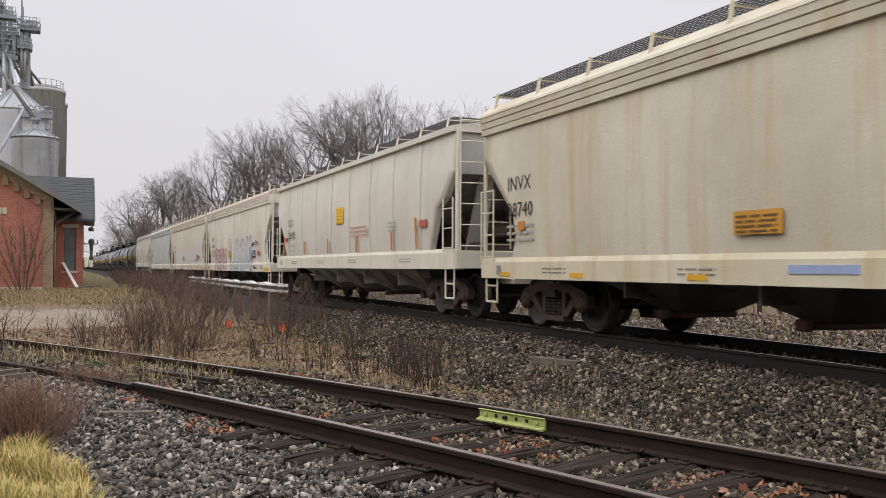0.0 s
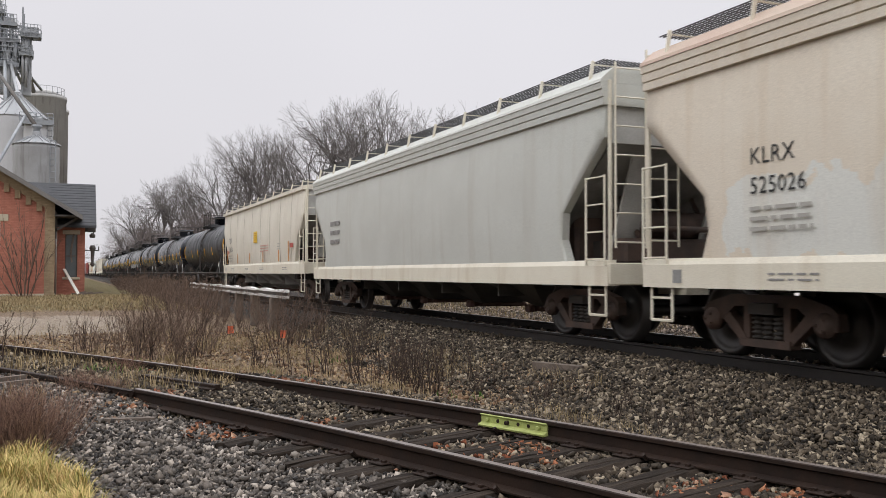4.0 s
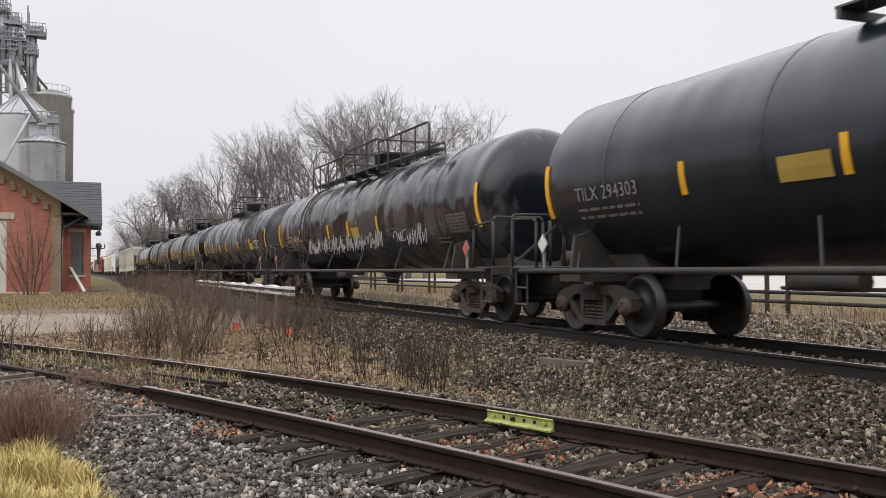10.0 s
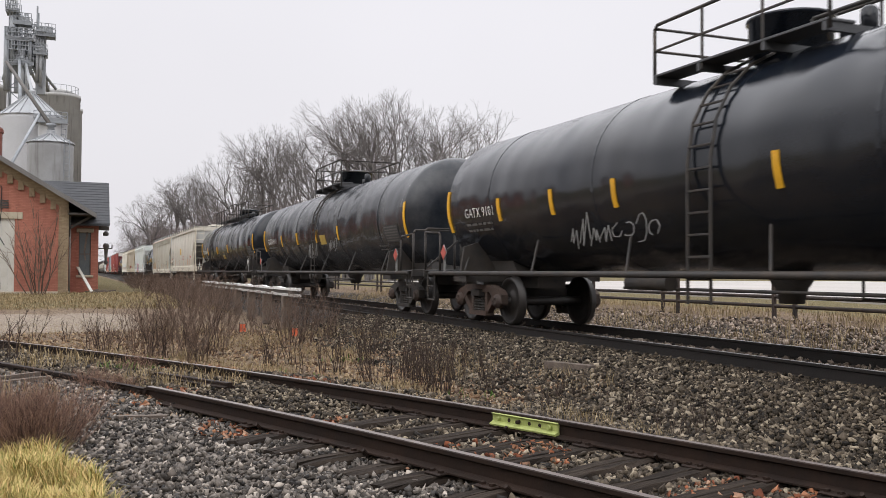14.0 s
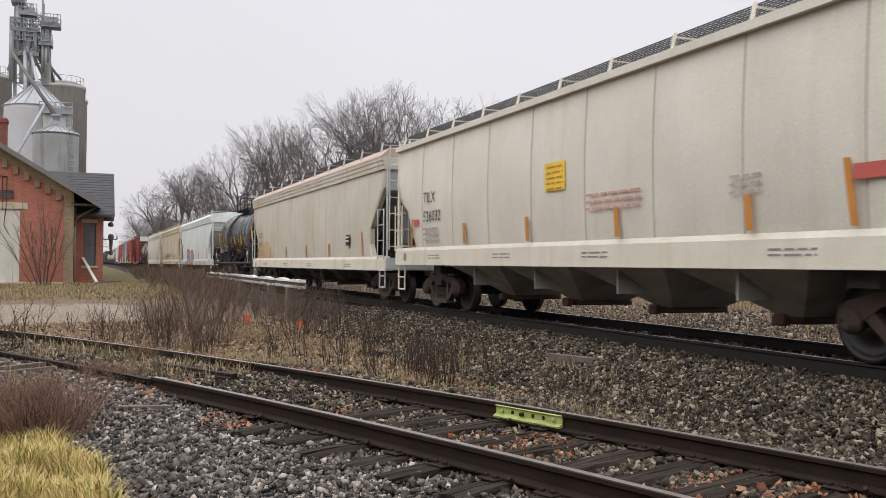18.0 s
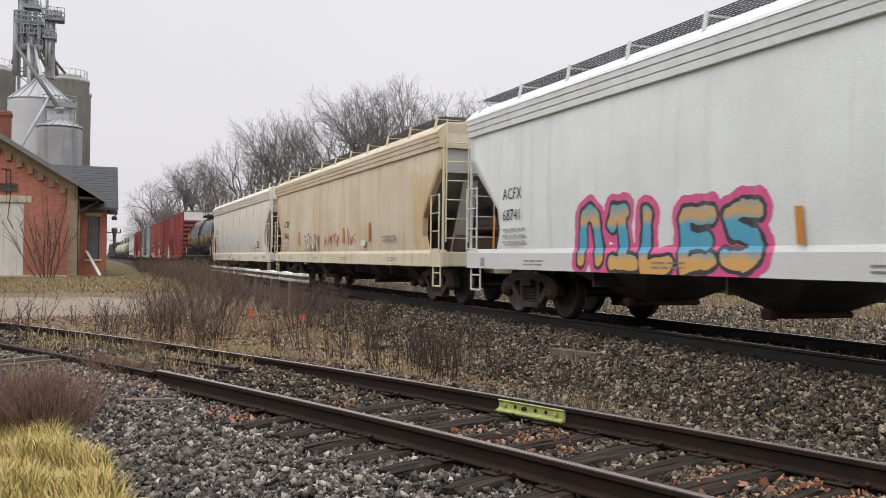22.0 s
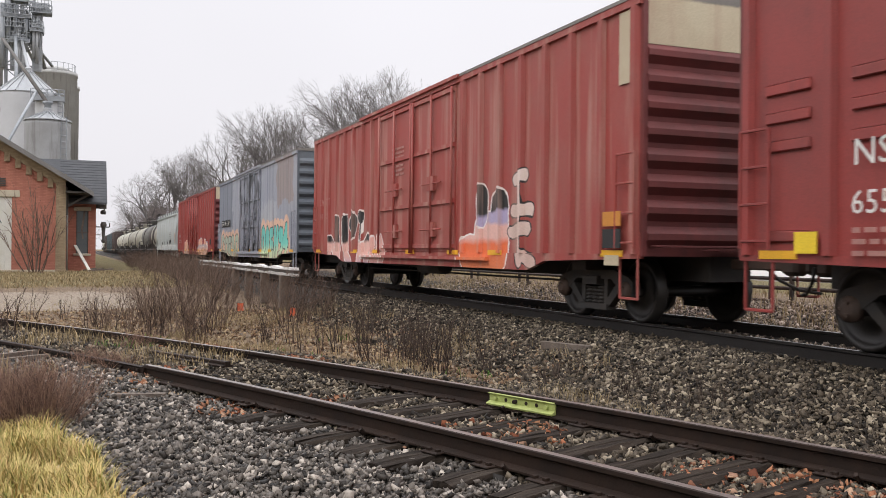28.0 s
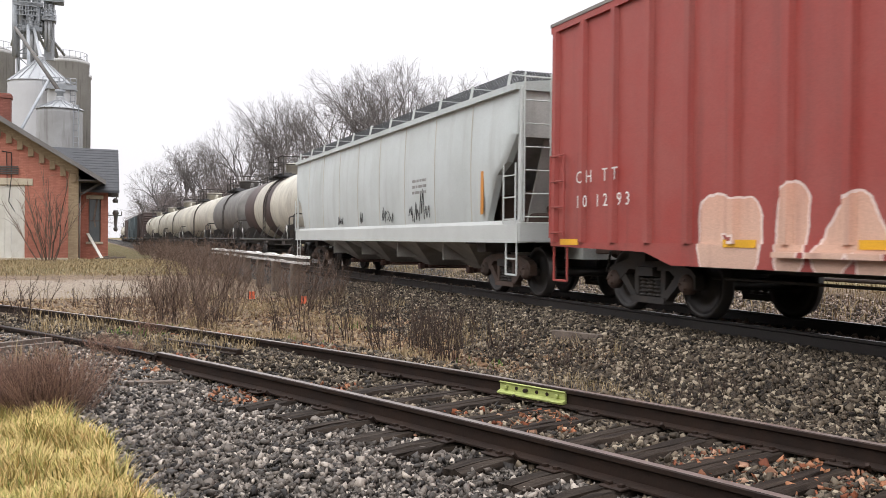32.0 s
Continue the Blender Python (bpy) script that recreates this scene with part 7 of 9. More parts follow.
def blade_mesh(name, base, height, lean, width, mat, rng):
    """Grass blades: three-step strips that bend over."""
    n = len(base)
    ang = rng.uniform(0, 2 * math.pi, n)
    out = np.stack([np.cos(ang), np.sin(ang), np.zeros(n)], 1)
    side = np.stack([-np.sin(ang), np.cos(ang), np.zeros(n)], 1) * width[:, None] / 2
    rows = []
    for k, (h, o, w) in enumerate(((0, 0, 1), (0.45, 0.18, 0.9), (0.8, 0.55, 0.6), (0.95, 1.0, 0.12))):
        c = base + np.array([0, 0, 1.0]) * (height * h)[:, None] + out * (lean * o)[:, None]
        rows += [c - side * w, c + side * w]
    v = np.stack(rows, 1).reshape(-1, 3)
    b = (np.arange(n) * 8)[:, None]
    quads = np.concatenate([b + np.array([[2 * k, 2 * k + 1, 2 * k + 3, 2 * k + 2]]) for k in range(3)])
    return fast_mesh(name, v, quads, mat)


def stone_mesh(name, pts, size, mat, rng, flat=0.55):
    """Angular stones: boxes with knocked corners, each turned its own way."""
    n = len(pts)
    cube = np.array([[x, y, z] for z in (-1, 1) for y in (-1, 1) for x in (-1, 1)], float) * 0.5
    v = np.repeat(cube[None], n, 0) * rng.uniform(0.38, 1.15, (n, 1, 3)) + rng.uniform(-0.24, 0.24, (n, 8, 3))
    v[:, :, 2] *= flat
    q = rng.normal(size=(n, 4)) * np.array([1, 0.6, 0.6, 1])
    q /= np.linalg.norm(q, axis=1, keepdims=True)
    w, x, y, z = q.T
    R = np.stack([np.stack([1 - 2 * (y * y + z * z), 2 * (x * y - z * w), 2 * (x * z + y * w)], 1),
                  np.stack([2 * (x * y + z * w), 1 - 2 * (x * x + z * z), 2 * (y * z - x * w)], 1),
                  np.stack([2 * (x * z - y * w), 2 * (y * z + x * w), 1 - 2 * (x * x + y * y)], 1)], 1)
    v = np.einsum("nij,nkj->nki", R, v * size[:, None, None]) + pts[:, None, :]
    b = (np.arange(n) * 8)[:, None]
    f = np.array([[0, 2, 3, 1], [4, 5, 7, 6], [0, 1, 5, 4], [1, 3, 7, 5], [3, 2, 6, 7], [2, 0, 4, 6]])
    quads = np.concatenate([b + r[None] for r in f])
    return fast_mesh(name, v.reshape(-1, 3), quads, mat)


# ---- ballast ----
rng = np.random.default_rng(11)
M_STONE = tint((0.1, 0.1, 0.1), "ballast_stone", rough=0.5, hues=[(0.012, 0.010, 0.009), (0.040, 0.034, 0.029), (0.071, 0.061, 0.051), (0.110, 0.093, 0.079), (0.167, 0.143, 0.121), (0.428, 0.371, 0.314)])
M_STONE_PALE = tint((0.2, 0.18, 0.16), "pale_ballast_stone", rough=0.7, hues=[(0.0084, 0.0067, 0.0050), (0.0277, 0.0218, 0.0160), (0.0538, 0.0420, 0.0302), (0.0840, 0.0655, 0.0470), (0.1302, 0.1025, 0.0722), (0.3528, 0.2940, 0.2142)])


M_STONE_FAR = tint((0.2, 0.18, 0.16), "tan_ballast_stone", rough=0.8, hues=[(0.0535, 0.0420, 0.0344), (0.1284, 0.1000, 0.0818), (0.2140, 0.1700, 0.1348), (0.2996, 0.2350, 0.1860), (0.4494, 0.3700, 0.2976)])


def scatter(n, x0, x1, y0, y1, keep):
    x, y = rng.uniform(x0, x1, n), rng.uniform(y0, y1, n)
    k = keep(x, y)
    return x[k], y[k]


def siding_dist(x, y):
    return np.abs(x - siding_x(y)) / np.sqrt(1 + siding_slope(y) ** 2)


def on_siding_tie(x, y):
    """True where a point lies on a tie of the siding."""
    y0 = y + siding_slope(y) * (x - siding_x(y))
    y0 = y + siding_slope(y0) * (x - siding_x(y0))
    ph = (y0 - TIE_Y) / TIE_STEP
    return (np.abs(ph - np.round(ph)) * TIE_STEP < 0.135) & (siding_dist(x, y) < 1.33)


def lay_stones(name, label, x, y, lo, hi, mat, lift=0.75):
    size = rng.uniform(lo, hi, len(x)) * rng.choice([0.7, 1.0, 1.0, 1.25], len(x))
    pts = np.stack([x, y, ground_z(x, y) + size * lift * rng.uniform(-0.2, 1.0, len(x))], 1)
    tagged(new(name, stone_mesh(name, pts, size, mat, rng)), label, "ballast", kind="stuff")


x, y = scatter(430000, -2.5, 8.0, 3.2, 17.0, lambda x, y: (((siding_dist(x, y) < 2.2) & ((y < 12) | (siding_dist(x, y) < 1.3))) | ((x > -0.12 - 0.03 * (y - 6)) & (x < siding_x(y)) & (y < 10.3))) & (rng.random(len(x)) < np.clip(1.25 - y * 0.065, 0.18, 1)))
k = ~on_siding_tie(x, y) | (rng.random(len(x)) < np.clip((y - 6.6) * 0.3, 0.05, 0.9)) & (siding_dist(x, y) > 0.05)
x, y = x[k], y[k]
side = x > siding_x(y) - 0.9
lay_stones("siding_ballast", "dark grey crushed stone beside the siding", x[~side], y[~side], 0.020, 0.045, M_STONE)
lay_stones("tie_ballast", "grey and brown crushed stone between the siding's ties", x[side], y[side], 0.020, 0.046, M_STONE_PALE)
x, y = scatter(160000, 4.0, 7.75, 4.0, 24.0, lambda x, y: (x > 4.1 + 0.35 * np.maximum(0, np.sin(y * 1.3)) + 0.55 * np.clip(y - 7.5, 0, 3) * (0.7 + 0.3 * np.sin(y * 2.1)) * (rng.random(len(x)) ** 0.4)) & (siding_dist(x, y) > 1.6) & (rng.random(len(x)) < np.clip(1.25 - y * 0.045, 0.25, 1)))
lay_stones("shoulder_ballast", "grey and tan crushed stone on the main line's shoulder", x, y, 0.022, 0.05, M_STONE_PALE)
x, y = scatter(40000, 7.9, 13.8, 7.0, 32.0, lambda x, y: (rng.random(len(x)) < np.clip(1.2 - y * 0.03, 0.3, 1)))
lay_stones("far_ballast", "pale crushed stone beyond the main line", x, y, 0.035, 0.07, M_STONE_FAR)

# scraps on the bare strip
M_SCRAP = tint((0.2, 0.15, 0.1), "dry_litter", hues=[(0.0535, 0.0340, 0.0233), (0.1284, 0.0750, 0.0465), (0.2354, 0.1500, 0.0884), (0.3852, 0.2800, 0.1674), (0.2033, 0.1700, 0.1395)])
x, y = scatter(30000, -4.0, 6.0, 9.0, 22.0, lambda x, y: (siding_dist(x, y) > 0.9) & (rng.random(len(x)) < 1.15 - y * 0.035))
pts = np.stack([x, y, ground_z(x, y) + 0.01], 1)
tagged(new("dry_litter", stone_mesh("dry_litter", pts, rng.uniform(0.02, 0.07, len(x)), M_SCRAP, rng, 0.22)), "dry stalks, leaves and small stones on bare ground", "litter", kind="stuff")

# leaves and scraps between the rails
M_LEAF = tint((0.3, 0.12, 0.05), "fallen_leaves", hues=[(0.12, 0.04, 0.022), (0.26, 0.09, 0.045), (0.40, 0.19, 0.10), (0.20, 0.09, 0.055), (0.50, 0.33, 0.22)])
x, y = scatter(9000, 0.5, 6.0, 3.6, 13, lambda x, y: (np.sin(x * 2.1 + y * 1.3) + np.sin(y * 2.7 - x) > 0.75) & (siding_dist(x, y) < 1.4))
pts = np.stack([x, y, ground_z(x, y) + 0.035], 1)
tagged(new("fallen_leaves", stone_mesh("fallen_leaves", pts, rng.uniform(0.025, 0.06, len(x)), M_LEAF, rng, 0.10)), "rust-brown fallen leaves among the ties", "leaves", kind="stuff")

# ---- siding hardware ----
M_LIME = surf("lime_green_paint", (0.40, 0.45, 0.15), 0.5, 0, (0.22, 0.24, 0.07), 0.6, 9.0, (0.14, 0.13, 0.05), 0.5)


def along_siding(side, y, off=0.0):
    s = float(siding_slope(y))
    k = 1 / math.sqrt(1 + s * s)
    o = side * 0.764 + off
    return Vector((float(siding_x(y)) + o * k, y - o * k * s, 0)), math.degrees(math.atan2(-s, 1))


def joint_bar(side, y, mat, name, face=-1, length=0.92):
    p, a = along_siding(side, y, face * 0.022)
    bm = bmesh.new()
    prism_y(bm, [(face * 0.0, 0.025), (face * 0.055, 0.02), (face * 0.06, 0.035), (face * 0.016, 0.055), (face * 0.016, 0.105), (face * 0.035, 0.122), (0.0, 0.13)], -length / 2, length / 2)
    ob = part(name, bm, mat, siding, "lime green joint bar" if mat is M_LIME else "")
    ob.matrix_basis = pose(p.x, p.y, SIDING_Z - 0.148, 0, 0, a)
    for k in range(6):
        b = bmesh.new()
        rod(b, (face * 0.01, 0, 0), (face * 0.05 if k in (0, 3, 5) else face * 0.02, 0, 0), 0.018, 6)
        o = part("bolt", b, M_LIME if mat is M_LIME and k in (0, 5) else M_RAIL_OLD, ob)
        o.location = (0, (k - 2.5) * length / 6.4, 0.08)


joint_bar(1, 6.66, M_LIME, "joint_bar", -1, 0.76)
joint_bar(-1, 10.7, M_RAIL_OLD, "joint_bar", -1, 0.8)


def make_tie_plate(bm):
    soft_box(bm, -0.15, 0.15, -0.08, 0.08, 0, 0.015, 0.005)
    for x in (-0.1, 0.1):
        quad_box(bm, x - 0.016, x + 0.016, -0.06, -0.03, 0.015, 0.032)
        quad_box(bm, x - 0.016, x + 0.016, 0.03, 0.06, 0.015, 0.032)


def make_anchor(bm):
    pipe(bm, [(-0.09, 0, 0.03), (-0.05, 0, -0.01), (0.05, 0, -0.01), (0.09, 0, 0.04), (0.085, 0, 0.10)], 0.016, 5)


plate, anchor = shared("tie_plate", make_tie_plate, M_RAIL_OLD), shared("rail_anchor", make_anchor, M_RAIL_OLD)
for i in range(20):
    y = TIE_Y + i * TIE_STEP
    for side in (-1, 1):
        p, a = along_siding(side, y - side * 0.2 * 0)
        s = float(siding_slope(y))
        k = 1 / math.sqrt(1 + s * s)
        pos = (float(siding_x(y)) + side * 0.764 * k, y - side * 0.764 * k * s)
        o = part("tie_plate", plate, None, siding)
        o.matrix_basis = pose(pos[0], pos[1], SIDING_Z - 0.156, 0, 0, a)
        if i % 3 == 1:
            o = part("rail_anchor", anchor, None, siding)
            o.matrix_basis = pose(pos[0] + 0.04, pos[1] - 0.17, SIDING_Z - 0.145, 0, 0, a)

# loose timber
M_OLDWOOD = surf("grey_weathered_wood", (0.16, 0.125, 0.10), 0.9, 0, (0.07, 0.055, 0.045), 0.8, 5.0, bump=0.5)
for (ax, ay, az), (bx, by, bz), w, h, label in (((0.36, 9.12, -0.46), (0.80, 9.02, -0.46), 0.09, 0.05, "short grey board lying on the stones"),
                                                ((6.0, 11.05, -0.33), (6.28, 10.30, -0.33), 0.14, 0.10, "dark broken tie end on the ballast"),
                                                ((-1.3, 11.6, -0.46), (-0.45, 12.3, -0.45), 0.09, 0.08, "old switch timber beside the siding"),
                                                ((-1.2, 11.35, -0.47), (-0.3, 11.95, -0.46), 0.07, 0.06, "old switch timber beside the siding")):
    bm = bmesh.new()
    bar(bm, (0, 0, 0), (bx - ax, by - ay, bz - az), w, h)
    o = tagged(part("timber", bm, M_OLDWOOD), label, "timber")
    o.location = (ax, ay, float(ground_z((ax + bx) / 2, (ay + by) / 2)) + h * 0.45)

# ---- brush, weeds and grass ----
M_TWIG_RED = tint((0.12, 0.07, 0.05), "red_brown_twigs", hues=[(0.07, 0.048, 0.037), (0.12, 0.082, 0.062), (0.20, 0.14, 0.105), (0.14, 0.095, 0.072)])
M_TWIG_LOW = tint((0.2, 0.12, 0.09), "rust_brown_twigs", hues=[(0.06, 0.038, 0.03), (0.16, 0.095, 0.07), (0.27, 0.165, 0.12), (0.40, 0.26, 0.19)])
M_TWIG_DARK = tint((0.06, 0.045, 0.036), "dark_weed_stalks", hues=[(0.03, 0.021, 0.018), (0.06, 0.042, 0.034), (0.10, 0.072, 0.056)])
M_STRAW = tint((0.4, 0.3, 0.14), "dry_straw", hues=[(0.15, 0.11, 0.06), (0.25, 0.19, 0.105), (0.36, 0.28, 0.16), (0.22, 0.155, 0.085)])
M_GRASS = tint((0.3, 0.3, 0.06), "yellow_green_grass", hues=[(0.12, 0.14, 0.03), (0.34, 0.305, 0.095), (0.52, 0.41, 0.16), (0.60, 0.44, 0.20), (0.44, 0.285, 0.12)])
M_GREEN = tint((0.06, 0.12, 0.03), "green_weeds", hues=[(0.05, 0.09, 0.02), (0.08, 0.16, 0.03), (0.13, 0.2, 0.05)])


def brush(r, height, stems, spread, forks=3, rad=0.006, upright=0.75):
    """Stems that fan out of one root, each with finer side twigs. Local space, root at the origin."""
    segs = []
    for _ in range(stems):
        a, t = r.uniform(0, 2 * math.pi), r.uniform(0, 1)
        p = np.array([math.cos(a) * spread * 0.5 * t, math.sin(a) * spread * 0.5 * t, 0.0])
        d = np.array([math.cos(a) * (1 - upright) * t * 2, math.sin(a) * (1 - upright) * t * 2, 1.0])
        h = height * r.uniform(0.6, 1.05)
        k = 4
        rr = rad * r.uniform(0.7, 1.3)
        segs.append([0, 0, 0, *p, rr, rr])
        for j in range(k):
            d = d + r.normal(0, 0.10, 3)
            q = p + d / np.linalg.norm(d) * h / k
            segs.append([*p, *q, rr * (1 - j / k * 0.7), rr * (1 - (j + 1) / k * 0.7)])
            if j >= 1:
                for _ in range(forks):
                    e = d + r.normal(0, 0.45, 3)
                    e[2] = abs(e[2]) + 0.4
                    e /= np.linalg.norm(e)
                    m = p + (q - p) * r.uniform(0.2, 1)
                    n2 = m + e * h * r.uniform(0.12, 0.28)
                    segs.append([*m, *n2, rr * 0.5, rr * 0.22])
                    e2 = e + r.normal(0, 0.4, 3)
                    e2 /= np.linalg.norm(e2)
                    segs.append([*n2, *(n2 + e2 * h * 0.1), rr * 0.3, rr * 0.15])
            p = q
    return segs


r0 = np.random.default_rng(3)
BRUSH_MESHES = [stick_mesh("brush", brush(r0, 1.0, 20, 0.5, 4, 0.0055, 0.62), M_TWIG_RED) for _ in range(4)]
WEED_MESHES = [stick_mesh("weed", brush(r0, 1.0, 5, 0.45, 1, 0.0085, 0.97), M_TWIG_DARK) for _ in range(4)]
STALK_MESHES = [stick_mesh("weed", brush(r0, 1.0, 9, 0.5, 2, 0.008, 0.93), M_TWIG_DARK) for _ in range(4)]
LOW_MESHES = [stick_mesh("brush", brush(r0, 1.0, 150, 1.0, 3, 0.005, 0.6), M_TWIG_LOW) for _ in range(2)]


def plant(mesh, x, y, h, w, name, label, cat, group):
    o = tagged(new(name, mesh), label, cat, group)
    o.matrix_basis = Matrix.Translation((x, y, float(ground_z(x, y)) - 0.02)) @ Matrix.Rotation(r0.uniform(0, 6.28), 4, "Z") @ Matrix.Diagonal((w, w, h, 1))
    return o


CLUMPS = [(1.05, 14.9, 1.0), (1.4, 15.6, 1.15), (1.9, 16.1, 1.1), (2.5, 17.4, 1.1), (0.9, 16.6, 0.9), (3.6, 20.2, 1.1), (3.9, 17.8, 1.05), (4.4, 18.4, 1.1), (5.2, 19.8, 1.0), (4.5, 22.0, 1.1), (1.9, 19.6, 1.1), (2.75, 21.0, 1.2), (1.6, 14.6, 0.7), (0.4, 15.4, 0.6)]
for i, (x, y, h) in enumerate(CLUMPS):          # separate clumps beside the siding
    plant(BRUSH_MESHES[i % 4], x, y, h, 1.15 * h, "shrub", "bare fanned reddish-brown brush beside the siding", "shrub", "brush by the siding")
    if i % 2:
        continue
    plant(STALK_MESHES[i % 4], x + 0.25, y + 0.3, h * 0.95, 1.0, "weed", "tall dead weed stalks in the brush", "weed", "stalks in the brush")
for i, (x, y, h) in enumerate(((0.42, 10.75, 0.20), (0.18, 11.2, 0.24), (0.75, 12.9, 0.24))):          # low growth over the old switch
    plant(LOW_MESHES[i % 2], x, y, h, 0.32, "bush", "low tangled brown growth over the old switch", "bush", "growth over the switch")
for i in range(44):          # the dense hedge of brush that runs back along the main line
    y = r0.uniform(25, 75)
    x = r0.uniform(2.2, 4.7) + (y - 24) * 0.022
    plant(BRUSH_MESHES[i % 4], x, y, r0.uniform(0.8, 1.2), r0.uniform(1.2, 2.0), "shrub", "bare brown brush along the main line", "shrub", "brush along the main line")
for i in range(14):          # thin brush near the drive
    y = r0.uniform(15, 20)
    x = r0.uniform(-3.0, 0.6)
    plant(WEED_MESHES[i % 4], x, y, r0.uniform(0.5, 0.9), 1.0, "shrub", "thin bare brush beside the drive", "shrub", "thin brush by the drive")
STALKS = [(3.65, 11.2), (4.1, 11.7), (3.95, 10.5), (4.25, 10.7), (4.95, 11.3), (4.15, 14.1), (5.7, 18.5), (5.0, 16.5), (4.6, 12.6), (5.3, 13.2), (3.3, 13.3), (2.9, 14.6)]
for i, (cx, cy) in enumerate(STALKS):          # knots of stalks on the strip between the tracks
    for k in range(5):
        x, y = cx + r0.normal(0, 0.22), cy + r0.normal(0, 0.3)
        plant(WEED_MESHES[(i + k) % 4], x, y, r0.uniform(0.45, 0.85), r0.uniform(0.5, 0.9), "weed", "dead dark weed stalks between the tracks", "weed", "weeds between the tracks")
for i in range(22):
    y = r0.uniform(6.4, 10.5)
    x = r0.uniform(4.6, 5.9)
    plant(WEED_MESHES[i % 4], x, y, r0.uniform(0.2, 0.42), 0.5, "weed", "thin dead stalks on the ballast", "weed", "weeds between the tracks")
for i in range(15):
    x, y = r0.uniform(-2.0, -0.18), r0.uniform(7.9, 9.0)
    x -= max(0, y - 8.8) * 0.4
    h = r0.uniform(0.42, 0.62)
    plant(LOW_MESHES[i % 2], x, y, h, r0.uniform(0.55, 0.8), "bush", "dense low reddish-brown bush at the lawn's edge", "bush", "low bushes at the lawn")

# grass
def grass(name, label, n, x0, x1, y0, y1, keep, hlo, hhi, mat, width=0.006, seed=1):
    g = np.random.default_rng(seed)
    x, y = g.uniform(x0, x1, n), g.uniform(y0, y1, n)
    k = keep(x, y)
    x, y = x[k], y[k]
    tuft = 0.55 + 0.45 * np.sin(x * 5.1 + y * 2.3) * np.sin(y * 4.7 - x * 1.9)
    h = g.uniform(hlo, hhi, len(x)) * (0.5 + 0.7 * tuft)
    base = np.stack([x, y, ground_z(x, y) - 0.01], 1)
    tagged(new(name, blade_mesh(name, base, h, h * g.uniform(0.2, 0.9, len(x)), np.full(len(x), width) * g.uniform(0.6, 1.4, len(x)), mat, g)), label, "grass", kind="stuff")


grass("lawn_grass", "yellow-green tufted winter grass", 52000, -2.2, 0.5, 5.0, 7.9, lambda x, y: (x < 0.17 + 0.08 * np.sin(y * 3) - (y - 6.2) * 0.20), 0.07, 0.24, M_GRASS, 0.007)
grass("strip_grass", "straw-coloured dead grass between the tracks", 18000, 1.5, 6.0, 6.0, 22, lambda x, y: (siding_dist(x, y) > 1.5) & (x > siding_x(y)) & (x < 6.0) & (np.sin(x * 1.9 + y * 0.8) + np.sin(y * 1.5 - x * 2.2) > 0.35 - 0.03 * (y - 9)), 0.05, 0.22, M_STRAW, 0.006, 2)
grass("depot_grass", "short straw-coloured grass before the depot", 26000, -9, 4.5, 29, 47, lambda x, y: x < 4.5, 0.04, 0.13, M_STRAW, 0.02, 3)
grass("fence_grass", "straw-coloured grass along the fence", 15000, 11.6, 16.5, 9, 45, lambda x, y: np.sin(y * 1.1) + np.sin(y * 2.7 + x) > -0.7, 0.06, 0.34, M_STRAW, 0.012, 4)
grass("joint_grass", "dry grass and litter round the old switch", 5000, -2.0, 2.0, 10.2, 16.0, lambda x, y: np.sin(x * 2.3 + y) + np.sin(y * 1.9 - x) > 0.3, 0.06, 0.26, M_STRAW, 0.009, 7)
grass("green_weeds", "small green weeds by the siding", 2600, 0.0, 5.2, 9, 15, lambda x, y: (np.hypot(x - 0.75, y - 13.2) < 0.55) | (np.hypot(x - 2.95, y - 12.6) < 0.35) | (np.hypot(x - 4.35, y - 9.9) < 0.3) | (np.hypot(x - 4.2, y - 15) < 0.5), 0.05, 0.16, M_GREEN, 0.016, 5)
grass("thicket_litter", "dry grass and litter under the thicket", 7000, -3.5, 5, 12.5, 24, lambda x, y: (siding_dist(x, y) > 0.95), 0.03, 0.10, M_STRAW, 0.008, 6)

# ---- trees ----
M_BARK = surf("grey_brown_bark", (0.19, 0.175, 0.165), 0.9, 0, (0.06, 0.05, 0.045), 0.7, 1.5, bump=0.4, bscale=12)
M_BRANCH = tint((0.1, 0.08, 0.07), "bare_branches", hues=[(0.12, 0.108, 0.104), (0.155, 0.14, 0.134), (0.19, 0.172, 0.165)])
# paler copy of the branch hues: distance haze is put into the colour
M_BRANCH_FAR = tint((0.16, 0.14, 0.135), "haze_paled_branches", hues=[(0.15, 0.125, 0.12), (0.19, 0.16, 0.152), (0.23, 0.195, 0.185)])


